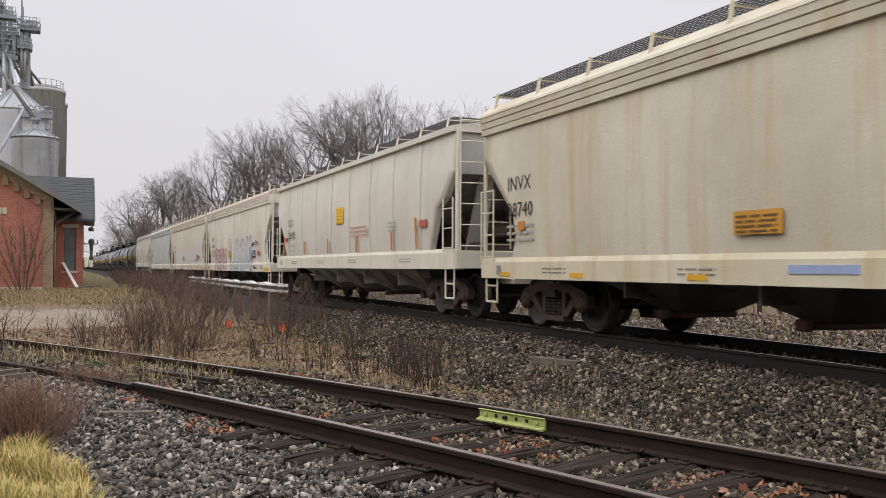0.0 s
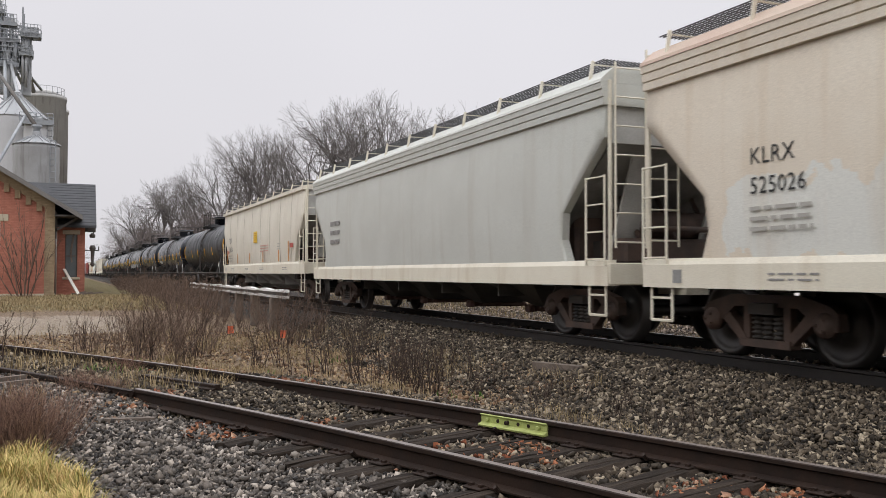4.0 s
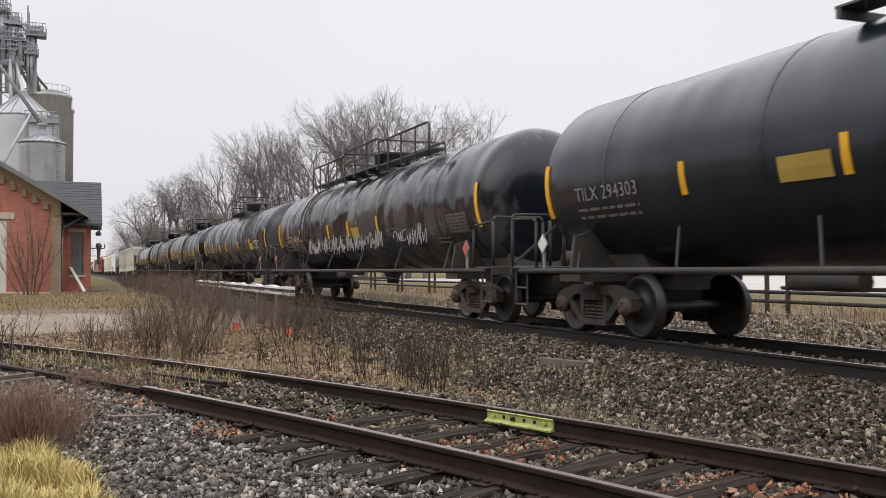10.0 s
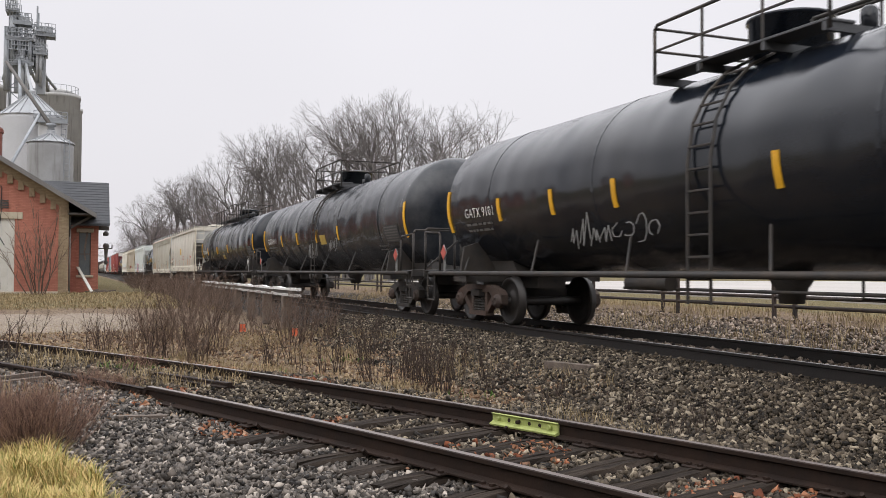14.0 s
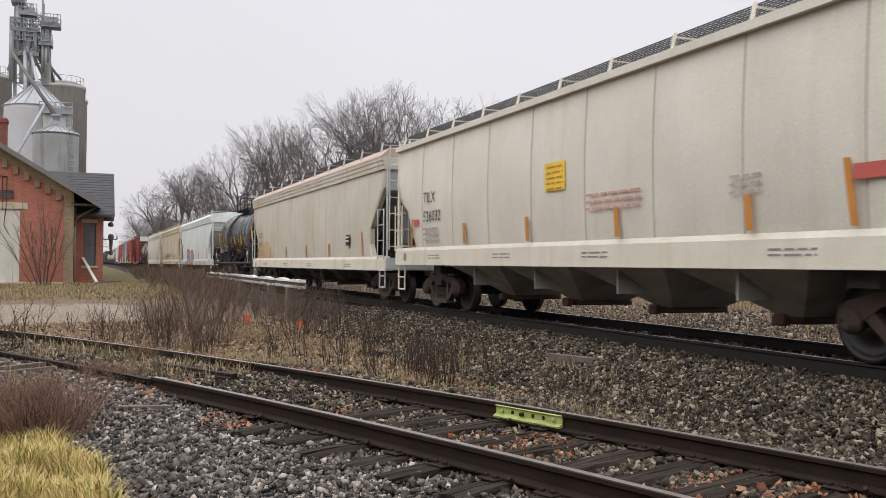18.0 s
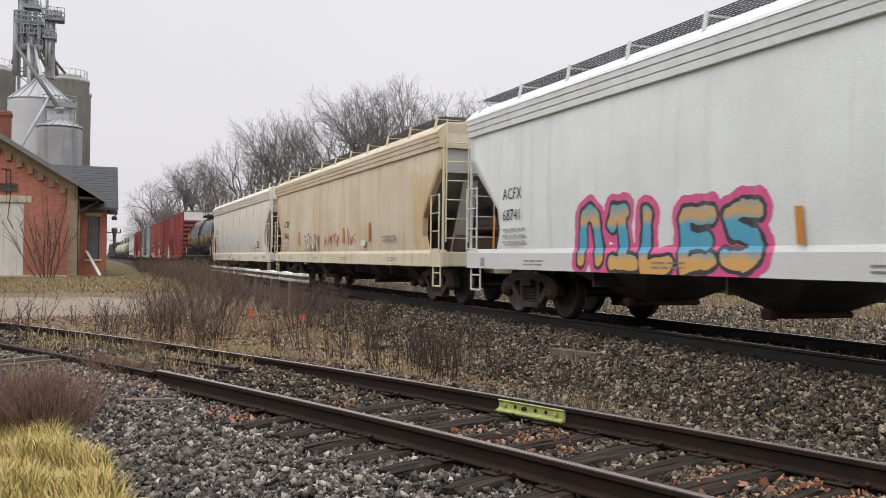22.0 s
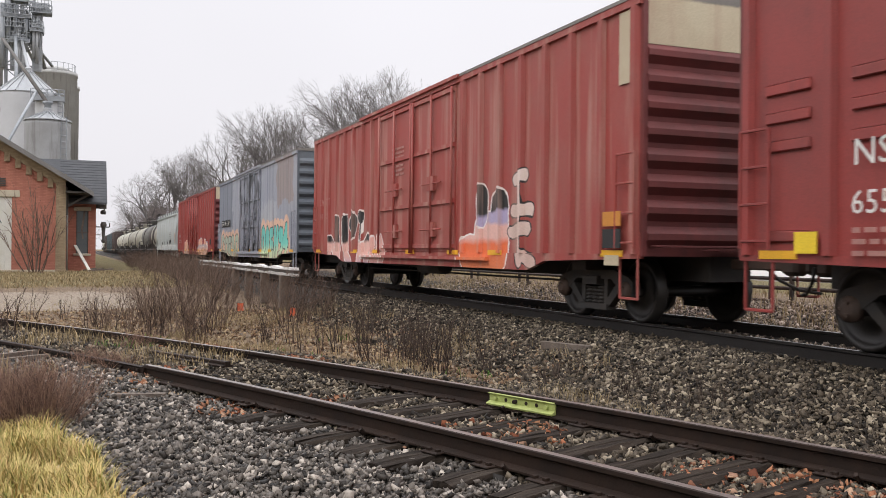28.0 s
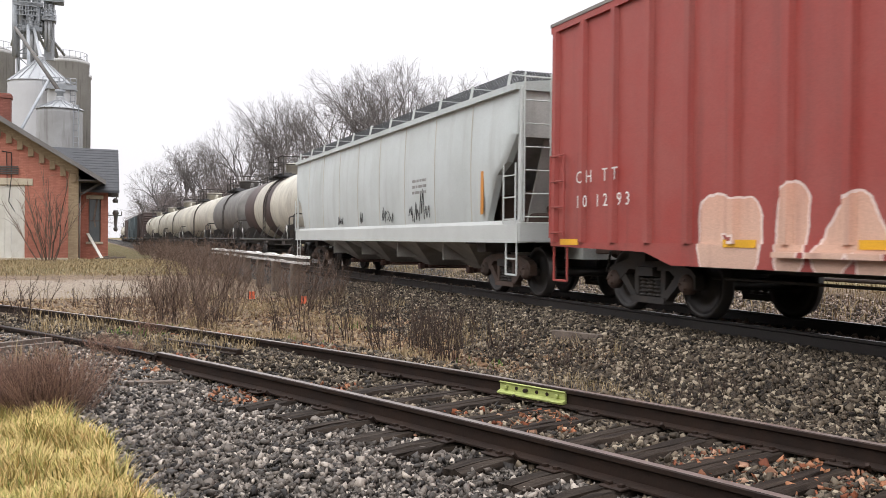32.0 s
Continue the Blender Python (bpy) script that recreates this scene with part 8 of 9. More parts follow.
def grow(r, height, trunk_r, spread=1.0, depth=6):
    """A bare tree: trunk pieces and, apart from them, limbs and twigs down to the finest."""
    trunk, limbs = [], []

    def branch(p, d, length, rad, level):
        k = 3 if level < 3 else 2
        for j in range(k):
            d = d + r.normal(0, 0.10 + 0.03 * level, 3)
            d[2] += 0.035
            d /= np.linalg.norm(d)
            q = p + d * length / k
            row = [*p, *q, rad * (1 - 0.25 * j / k), rad * (1 - 0.25 * (j + 1) / k)]
            (trunk if level == 0 else limbs).append(row)
            p = q
            if level >= 1 and level < depth - 1 and j < k - 1:
                e = d + r.normal(0, 0.75, 3)
                e /= np.linalg.norm(e)
                branch(p, e, length * r.uniform(0.45, 0.65), rad * 0.36, level + 2 if level + 2 < depth else depth - 1)
        if level < depth - 1:
            n = 3 if level < 2 else r.choice([2, 3, 3])
            for i in range(n):
                a = r.uniform(0, 2 * math.pi) if i else r.uniform(0, 2 * math.pi)
                tilt = (r.uniform(0.14, 0.38) if level < 2 else r.uniform(0.26, 0.62)) * spread
                side = np.cross(d, [0.3, 0.7, 0.1])
                side /= np.linalg.norm(side)
                up = np.cross(side, d)
                e = d * math.cos(tilt) + (side * math.cos(a + i * 2.1) + up * math.sin(a + i * 2.1)) * math.sin(tilt)
                branch(p, e, length * r.uniform(0.62, 0.82), rad * (0.56 if level < 3 else 0.48), level + 1)
    branch(np.zeros(3), np.array([0, 0, 1.0]), height * 0.24, trunk_r, 0)
    top = max(s[5] for s in limbs)
    f = height / top
    return np.array(trunk) * f, np.array(limbs) * f


TREE_KINDS = []
for k in range(5):
    tr, li = grow(np.random.default_rng(20 + k), 20.0, 0.30, (0.85, 1.05, 0.95, 1.15, 0.8)[k], 7)
    li[:, 6:] = np.maximum(li[:, 6:], 0.009)
    TREE_KINDS.append((stick_mesh("trunk", tr, M_BARK, 8), stick_mesh("crown", li, M_BRANCH, 3)))
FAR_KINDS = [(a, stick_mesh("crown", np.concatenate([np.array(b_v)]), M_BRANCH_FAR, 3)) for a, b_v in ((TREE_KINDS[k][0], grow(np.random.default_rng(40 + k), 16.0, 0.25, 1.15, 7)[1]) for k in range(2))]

TREES = [(10.6, 172, 11.5), (12.6, 165, 15.5), (14.9, 160, 17.2), (17.2, 155, 17.5), (18.8, 150, 17.5), (21.2, 145, 18.6), (22.2, 135, 20.3), (23.8, 130, 21.5), (26.0, 125, 22.0), (26.8, 118, 19.4),
         (27.2, 112, 21.4), (28.2, 106, 21.2), (29.2, 102, 22), (30.3, 98, 21.6), (31.3, 92, 22.2), (32.9, 90, 21), (34.3, 88, 19.6), (39.9, 95, 20), (37.6, 120, 22), (30.3, 150, 20.5), (26.7, 175, 20), (20, 180, 18), (16, 190, 17), (24, 140, 18)]
for i, (x, y, h) in enumerate(TREES):
    t = thing("tree", "tall bare deciduous tree beyond the main line", "tree", "trees beyond the main line")
    f = h / 20.0
    kind = TREE_KINDS[i % 5]
    for nm, me in zip(("trunk", "crown"), kind):
        part(nm, me, None, t)
    t.matrix_basis = Matrix.Translation((x, y, -0.3)) @ Matrix.Rotation(i * 2.4, 4, "Z") @ Matrix.Diagonal((f * 0.95, f * 0.95, f, 1))
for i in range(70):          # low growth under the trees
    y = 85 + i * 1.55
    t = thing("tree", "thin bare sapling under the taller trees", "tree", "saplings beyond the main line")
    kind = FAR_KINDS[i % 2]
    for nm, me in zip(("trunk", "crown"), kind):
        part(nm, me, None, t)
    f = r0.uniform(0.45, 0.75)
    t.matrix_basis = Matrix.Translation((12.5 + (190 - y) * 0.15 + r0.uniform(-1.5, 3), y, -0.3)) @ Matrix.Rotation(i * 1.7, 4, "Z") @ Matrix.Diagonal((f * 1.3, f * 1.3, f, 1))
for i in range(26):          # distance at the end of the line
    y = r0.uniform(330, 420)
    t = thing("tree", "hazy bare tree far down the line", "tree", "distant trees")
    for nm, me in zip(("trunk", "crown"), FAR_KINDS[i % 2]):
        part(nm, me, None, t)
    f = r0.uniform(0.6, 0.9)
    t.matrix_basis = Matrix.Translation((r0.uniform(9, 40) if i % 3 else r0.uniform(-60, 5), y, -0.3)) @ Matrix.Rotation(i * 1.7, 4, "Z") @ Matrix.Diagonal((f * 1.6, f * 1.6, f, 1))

# ---- the brick depot ----
def brick_material(name, c1, c2, mortar, scale=1.0):
    m = surf(name, c1, 0.85, 0, c2, 0.7, 0.7, tuple(c * 0.6 for c in c1), 0.35, 0.0)
    n, l = m.node_tree.nodes, m.node_tree.links
    b = n["Principled BSDF"]
    src = b.inputs["Base Color"].links[0].from_socket
    tc = n.new("ShaderNodeTexCoord")
    sp = n.new("ShaderNodeSeparateXYZ")
    cb = n.new("ShaderNodeCombineXYZ")
    ad = n.new("ShaderNodeMath")
    ad.operation = "ADD"
    l.new(tc.outputs["Object"], sp.inputs[0])
    l.new(sp.outputs["X"], ad.inputs[0])
    l.new(sp.outputs["Y"], ad.inputs[1])
    l.new(ad.outputs[0], cb.inputs["X"])
    l.new(sp.outputs["Z"], cb.inputs["Y"])
    br = n.new("ShaderNodeTexBrick")
    br.inputs["Scale"].default_value = 1.0
    br.inputs["Brick Width"].default_value, br.inputs["Row Height"].default_value = 0.21, 0.075
    br.inputs["Mortar Size"].default_value = 0.008
    br.inputs["Color1"].default_value, br.inputs["Color2"].default_value = (1, 1, 1, 1), (0.78, 0.74, 0.72, 1)
    br.inputs["Mortar"].default_value = (*mortar, 1)
    l.new(cb.outputs[0], br.inputs["Vector"])
    mx = n.new("ShaderNodeMixRGB")
    mx.blend_type = "MULTIPLY"
    mx.inputs["Fac"].default_value = 1.0
    l.new(src, mx.inputs[1])
    l.new(br.outputs["Color"], mx.inputs[2])
    l.new(mx.outputs["Color"], b.inputs["Base Color"])
    bp = n.new("ShaderNodeBump")
    bp.inputs["Strength"].default_value, bp.inputs["Distance"].default_value = 0.5, 0.01
    l.new(br.outputs["Fac"], bp.inputs["Height"])
    bp.invert = True
    l.new(bp.outputs[0], b.inputs["Normal"])
    return m


M_BRICK = brick_material("red_brick", (0.46, 0.18, 0.125), (0.38, 0.155, 0.115), (0.75, 0.7, 0.66))
M_BUFF = brick_material("buff_brick", (0.36, 0.27, 0.17), (0.27, 0.2, 0.13), (0.8, 0.8, 0.78))
M_SLATE = surf("dark_slate_roof", (0.045, 0.047, 0.052), 0.7, 0, (0.075, 0.075, 0.08), 0.8, 2.0, bump=0.3, bscale=14)
M_WHITE_PAINT = surf("worn_white_paint", (0.62, 0.60, 0.54), 0.7, 0, (0.48, 0.45, 0.38), 0.7, 1.2, (0.3, 0.26, 0.2), 0.3)
M_DARKWOOD = surf("dark_painted_wood", (0.06, 0.055, 0.05), 0.7, 0, (0.12, 0.1, 0.085), 0.8, 2.0)
M_GLASS = surf("dusty_window_glass", (0.10, 0.115, 0.12), 0.18, 0, (0.16, 0.17, 0.17), 0.5, 1.0, bump=0.0)
M_STONE_TRIM = surf("limestone_trim", (0.46, 0.40, 0.30), 0.8, 0, (0.36, 0.3, 0.22), 0.6, 2.0)

depot = thing("depot_building", "red brick railway depot with buff trim and slate roof", "building")
DY = 46.0                       # its gable end
RIDGE_X, RIDGE_Z, EAVE_X, SLOPE = -5.6, 7.55, 0.72, 0.617
WX0, WX1 = -10.7, -0.5          # walls


def roof_z(x):
    return RIDGE_Z - abs(x - RIDGE_X) * SLOPE


bm = bmesh.new()
wall_top = lambda x: roof_z(x) - 0.12
pts = [(WX0, -0.3), (-5.0, -0.3), (-5.0, 3.36), (-2.78, 3.36), (-2.78, -0.3), (WX1, -0.3), (WX1, wall_top(WX1)), (RIDGE_X, wall_top(RIDGE_X)), (WX0, wall_top(WX0))]
prism_y(bm, pts, DY, DY + 0.35)
part("wall", bm, M_BRICK, depot, "red brick gable wall")
bm = bmesh.new()
quad_box(bm, WX1 - 0.35, WX1, DY + 0.36, DY + 26, -0.3, 4.2)
part("wall", bm, M_BRICK, depot, "red brick track-side wall")
bm = bmesh.new()
quad_box(bm, WX0, WX0 + 0.35, DY + 0.36, DY + 26, -0.3, 4.2)
part("wall", bm, M_BRICK, depot)
# buff corner pier and stepped corbel band under the verge
bm = bmesh.new()
quad_box(bm, WX1 - 0.42, WX1 + 0.02, DY - 0.06, DY + 0.0, -0.3, wall_top(WX1 - 0.42) - 0.05)
part("corner_pier", bm, M_BUFF, depot)


def make_step_block(bm):
    soft_box(bm, -0.12, 0.12, -0.10, 0, -0.42, 0.0, 0.01)


corb = shared("corbel", make_step_block, M_BUFF)
bm = bmesh.new()
x = WX1 - 0.1
prism_y(bm, [(WX1, wall_top(WX1) - 0.50), (WX1, wall_top(WX1)), (RIDGE_X, wall_top(RIDGE_X)), (WX0, wall_top(WX0)), (WX0, wall_top(WX0) - 0.5), (RIDGE_X, wall_top(RIDGE_X) - 0.5)], DY - 0.10, DY - 0.003)
part("corbel_band", bm, M_BUFF, depot)
x = WX1 - 0.2
while x > WX0:
    o = part("corbel", corb, None, depot)
    o.location = (x, DY - 0.02, wall_top(x) - 0.42)
    x -= 0.46
# roof: two slopes with thickness, verge boards, brackets
for s in (1, -1):
    bm = bmesh.new()
    ex = EAVE_X if s > 0 else 2 * RIDGE_X - EAVE_X
    z0 = roof_z(ex)
    loft(bm, [[(RIDGE_X, y, RIDGE_Z), (ex, y, z0), (ex, y, z0 - 0.10), (RIDGE_X, y, RIDGE_Z - 0.12)] for y in (DY - 0.75, DY + 27)])
    part("roof", bm, M_SLATE, depot)
    bm = bmesh.new()
    loft(bm, [[(RIDGE_X, y, RIDGE_Z + 0.02), (ex, y, z0 + 0.02), (ex, y, z0 - 0.2), (RIDGE_X, y, RIDGE_Z - 0.24)] for y in (DY - 0.81, DY - 0.755)])
    part("verge_board", bm, surf_cache("grey_verge_paint", (0.16, 0.15, 0.14), 0.7), depot)
for yy in (DY + 0.2, DY + 3.2, DY + 8):
    bm = bmesh.new()
    bar(bm, (WX1, yy, 2.95), (0.55, yy, 3.62), 0.1, 0.1)
    bar(bm, (WX1 + 0.04, yy, 2.6), (WX1 + 0.04, yy, 3.9), 0.1, 0.1)
    bar(bm, (WX1, yy, 3.72), (0.62, yy, 3.66), 0.1, 0.1)
    part("eave_bracket", bm, M_DARKWOOD, depot)
bm = bmesh.new()
quad_box(bm, WX1, EAVE_X - 0.05, DY - 0.5, DY + 26, 3.62, 3.68)
part("soffit", bm, M_DARKWOOD, depot)
# bay with its own cross roof
BX1, BY0, BY1 = 0.86, DY + 1.5, DY + 5.2
bm = bmesh.new()
prism_x(bm, [(BY0, -0.3), (BY1, -0.3), (BY1, 3.3), ((BY0 + BY1) / 2, 4.9), (BY0, 3.3)], BX1 - 0.3, BX1)
for a, b, c, d in ((WX1, -0.03, -0.3, 3.3), (0.52, BX1 - 0.3, -0.3, 3.3), (-0.03, 0.52, -0.3, 0.78), (-0.03, 0.52, 2.86, 3.3)):
    quad_box(bm, a, b, BY0, BY0 + 0.3, c, d)
quad_box(bm, WX1, BX1 - 0.3, BY1 - 0.3, BY1, -0.3, 3.3)
part("bay", bm, M_BRICK, depot, "red brick track-side bay")
bm = bmesh.new()
mid = (BY0 + BY1) / 2
loft(bm, [[(x, BY0 - 0.55, 3.27), (x, mid, 5.5), (x, BY1 + 0.55, 3.27), (x, BY1 + 0.55, 3.17), (x, mid, 5.38), (x, BY0 - 0.55, 3.17)] for x in (-2.6, 1.36)])
part("bay_roof", bm, M_SLATE, depot)
for k in range(16):
    bm = bmesh.new()
    f = k / 16
    yy, zz = BY0 - 0.55 + (mid - BY0 + 0.55) * f, 3.27 + 2.23 * f
    quad_box(bm, -0.8, 1.37, yy + 0.02, yy + 0.09, zz + 0.02, zz + 0.036)
    part("slate_course", bm, M_SLATE, depot)
win = part("window", shared("window_bay", lambda b: (quad_box(b, -0.03, 0.02, BY0 + 0.08, BY0 + 0.16, 0.78, 2.86), quad_box(b, 0.47, 0.52, BY0 + 0.08, BY0 + 0.16, 0.78, 2.86), quad_box(b, 0.02, 0.47, BY0 + 0.08, BY0 + 0.16, 1.78, 1.84)), M_DARKWOOD), None, depot)
bm = bmesh.new()
quad_box(bm, 0.02, 0.47, BY0 + 0.11, BY0 + 0.12, 0.78, 2.86)
part("pane", bm, M_GLASS, win)
for z, h in ((0.66, 0.12), (2.86, 0.2)):
    bm = bmesh.new()
    soft_box(bm, -0.15, 0.64, BY0 - 0.07, BY0 + 0.05, z, z + h, 0.02)
    part("sill" if z < 1 else "lintel", bm, M_STONE_TRIM, win)
bm = bmesh.new()
bar(bm, (0.36, BY0 - 0.04, 2.95), (0.22, BY0 - 0.1, 1.9), 0.09, 0.03)
bar(bm, (0.22, BY0 - 0.1, 1.9), (0.28, BY0 - 0.06, 1.5), 0.07, 0.03)
part("loose_board", bm, M_OLDWOOD, win)
# freight door, boarded white, with a small door in it
bm = bmesh.new()
quad_box(bm, -5.0, -3.9, DY + 0.05, DY + 0.11, 2.1, 3.36)
door = part("door", bm, M_WHITE_PAINT, depot, "white boarded freight door")
for k in range(4, 8):
    bm = bmesh.new()
    quad_box(bm, -5.0 + k * 0.278, -5.0 + k * 0.278 + 0.268, DY + 0.05, DY + 0.11, -0.28, 3.36)
    part("board", bm, M_WHITE_PAINT, door)
bm = bmesh.new()
quad_box(bm, -4.95, -3.92, DY + 0.12, DY + 0.16, -0.28, 2.08)
part("inner_door", bm, surf_cache("blue_grey_door_paint", (0.17, 0.22, 0.27), 0.6), door)
bm = bmesh.new()
quad_box(bm, -4.45, -3.98, DY + 0.10, DY + 0.125, 1.1, 1.95)
part("pane", bm, M_GLASS, door)
bm = bmesh.new()
soft_box(bm, -5.3, -2.45, DY - 0.05, DY + 0.04, 3.36, 3.68, 0.02)
part("lintel", bm, M_STONE_TRIM, depot)
bm = bmesh.new()
soft_box(bm, WX0 - 0.05, WX1 + 0.06, DY - 0.05, DY + 0.3, -0.3, 0.02, 0.02)
part("plinth", bm, M_STONE_TRIM, depot)
bm = bmesh.new()
pipe(bm, [(WX1 + 0.07, DY + 0.25, 3.6), (WX1 + 0.07, DY + 0.25, -0.15)], 0.045, 8)
part("downpipe", bm, surf_cache("grey_downpipe", (0.30, 0.29, 0.27), 0.5, 0.3), depot)
bm = bmesh.new()
soft_box(bm, -4.4, -3.62, DY + 3.0, DY + 3.7, 5.9, 8.0, 0.02)
soft_box(bm, -4.45, -3.57, DY + 2.95, DY + 3.75, 7.75, 7.95, 0.02)
part("chimney", bm, brick_material("dark_red_brick", (0.24, 0.085, 0.06), (0.15, 0.06, 0.05), (0.7, 0.66, 0.62)), depot)
# wires and a louvre on the gable
bm = bmesh.new()
pipe(bm, [(-3.75, DY - 0.04, 4.9), (-3.35, DY - 0.05, 4.85), (-3.35, DY - 0.04, 3.7), (-3.45, DY - 0.08, 2.6), (-3.2, DY - 0.05, 2.15)], 0.02, 5)
pipe(bm, [(-3.55, DY - 0.04, 4.88), (-3.52, DY - 0.04, 3.3)], 0.018, 5)
part("cable", bm, M_BLACK, depot)
bm = bmesh.new()
for k in range(5):
    quad_box(bm, -4.0, -3.05, DY - 0.06, DY - 0.01, 3.86 + k * 0.08, 3.91 + k * 0.08)
part("vent_grille", bm, M_DARKWOOD, depot)
# lamp brackets on the bay's corner
bm = bmesh.new()
pipe(bm, [(0.86, BY0 + 0.2, 3.1), (1.25, BY0 + 0.2, 3.0), (1.25, BY0 + 0.2, 2.75)], 0.03, 6)
lathe_z(bm, [(2.95, 0.05), (2.85, 0.14), (2.72, 0.12)], 1.2, BY0 + 0.2, 10)
pipe(bm, [(0.86, BY0 + 0.3, 2.1), (1.5, BY0 + 0.3, 2.1), (1.5, BY0 + 0.3, 2.3)], 0.03, 6)
lathe_z(bm, [(2.35, 0.10), (2.2, 0.16), (2.1, 0.10), (1.5, 0.06), (1.42, 0.12), (1.3, 0.05)], 1.22, BY0 + 0.3, 10)
quad_box(bm, 1.0, 1.35, BY0 + 0.2, BY0 + 0.5, 3.0, 3.2)
part("wall_lamp", bm, M_DARKWOOD, depot)

bm = bmesh.new()
bar(bm, (0.63, BY0 - 1.5, -0.12), (-0.07, BY0 - 0.08, 1.17), 0.14, 0.05)
tagged(part("plank", bm, M_WHITE_PAINT), "pale plank leaning on the depot's bay", "plank")
for dx, dy, l in ((0.5, -1.5, 0.7), (0.75, -1.0, 0.9), (0.3, -0.7, 0.6)):
    bm = bmesh.new()
    bar(bm, (0, 0, 0.06), (l, 0.2, 0.16), 0.16, 0.06)
    o = tagged(part("scrap_board", bm, M_OLDWOOD), "dark scrap board by the depot wall", "board", "scrap by the depot")
    o.location = (dx, BY0 + dy, float(ground_z(dx, BY0 + dy)) - 0.02)
bush_segs = brush(np.random.default_rng(8), 3.6, 16, 0.9, 3, 0.028, 0.72)
o = tagged(new("bush", stick_mesh("bush", bush_segs, M_TWIG_RED, 4)), "tall bare bush before the depot's gable", "bush")
o.location = (-1.7, DY - 1.2, float(ground_z(-1.7, DY - 1.2)) - 0.05)

# ---- the grain elevator ----
M_CONCRETE = surf("stained_concrete", (0.43, 0.425, 0.41), 0.9, 0, (0.31, 0.30, 0.29), 0.8, 0.35, (0.15, 0.145, 0.14), 0.6, 0.15, 8)
M_BIN_GREY = surf("weathered_grey_bin_steel", (0.30, 0.30, 0.30), 0.6, 0.1, (0.22, 0.215, 0.21), 0.8, 0.5, (0.14, 0.13, 0.125), 0.7, 0.05)
M_GALV = surf("galvanised_steel", (0.36, 0.37, 0.38), 0.5, 0.3, (0.32, 0.33, 0.34), 0.7, 0.6, (0.25, 0.25, 0.25), 0.4, 0.05)
M_BIN_WHITE = surf("white_bin_steel", (0.46, 0.46, 0.47), 0.55, 0.1, (0.38, 0.38, 0.39), 0.6, 0.4, (0.38, 0.37, 0.36), 0.3, 0.05)
M_TOWER = surf("weathered_grey_steel", (0.22, 0.235, 0.25), 0.6, 0.1, (0.38, 0.39, 0.40), 0.6, 0.8)


def silo(cx, cy, r, h, label):
    t = thing("silo", label, "silo", "silos of the elevator")
    bm = bmesh.new()
    lathe_z(bm, [(-0.4, r), (h - 0.5, r), (h - 0.45, r + 0.12), (h, r + 0.12)], cx, cy, 40)
    part("shaft", bm, M_CONCRETE, t)
    bm = bmesh.new()
    lathe_z(bm, [(h + 0.02, r + 0.05), (h + 0.8, r * 0.45), (h + 0.95, 0.2)], cx, cy, 40)
    part("roof", bm, M_CONCRETE, t)
    bm = bmesh.new()
    n = 22
    ring = [(cx + (r - 0.2) * math.cos(2 * math.pi * k / n), cy + (r - 0.2) * math.sin(2 * math.pi * k / n)) for k in range(n + 1)]
    pipe(bm, [(x, y, h + 1.1) for x, y in ring], 0.03, 4)
    for x, y in ring[:-1]:
        rod(bm, (x, y, h + 0.05), (x, y, h + 1.1), 0.025, 4)
    part("roof_railing", bm, M_TOWER, t)


def on_x(px, y):
    """Plan x of something seen on the bearing px at the distance y, in the elevator's yard."""
    return (px - 131.0) * y / 1893.0


def on_z(py, y):
    return 1 + (478.0 - py) * y / 1715.0


silo(on_x(89, 130), 130, 2.7, on_z(172, 130), "tall concrete silo with a railed roof")
silo(on_x(97, 137), 139, 2.55, on_z(190, 137), "tall concrete silo behind another")
silo(on_x(-47, 128), 128, 3.1, on_z(165, 128), "tall concrete silo beside the leg tower")


def steel_bin(cx, cy, r, eave, apex, mat, label, seams=True):
    t = thing("grain_bin", label, "grain bin", "bins of the elevator")
    bm = bmesh.new()
    prof = []
    z = -0.4
    while z < eave:
        prof += [(z, r), (min(z + 0.42, eave), r + 0.025)]
        z += 0.84
    lathe_z(bm, prof + [(eave, r)], cx, cy, 40)
    part("shell", bm, mat, t)
    bm = bmesh.new()
    lathe_z(bm, [(eave - 0.02, r + 0.12), (eave + 0.03, r + 0.12), (apex - 0.1, 0.35), (apex + 0.25, 0.35), (apex + 0.4, 0.15)], cx, cy, 32, smooth=False)
    part("roof", bm, M_GALV, t)
    n = 20
    def make_rib(b):
        bar(b, (r + 0.12, 0, 0.05), (0.35, 0, apex - eave + 0.0), 0.05, 0.07)
    rib = shared(("bin_rib", round(r, 2), round(apex, 1)), make_rib, M_GALV)
    for k in range(n):
        o = part("roof_rib", rib, None, t)
        o.matrix_basis = pose(cx, cy, eave, 0, 0, 360 * k / n)
    bm = bmesh.new()
    ladder(bm, cx + r * 0.6, cy - r * 0.82, cx + r * 0.6 + 0.4, cy - r * 0.82 + 0.1, 0, eave + 0.3, 0.5, 0.03)
    part("bin_ladder", bm, M_TOWER, t)
    return t


steel_bin(on_x(42, 92), 92, 2.75, on_z(214, 92), on_z(172, 92), M_BIN_WHITE, "white steel grain bin with a conical roof")
steel_bin(on_x(80, 88), 88, 1.2, on_z(222, 88), on_z(214, 88), M_BIN_WHITE, "slim white steel bin behind the grey one")
steel_bin(on_x(77, 80), 80, 1.72, on_z(257, 80), on_z(240, 80), M_BIN_GREY, "small grey galvanised bin with a conical roof")

tower = thing("leg_tower", "grey steel elevator leg tower with platforms and spouts", "tower")
TY = 110.0
tx0, tx1 = on_x(2, TY), on_x(50, TY)
ztop = on_z(18, TY)


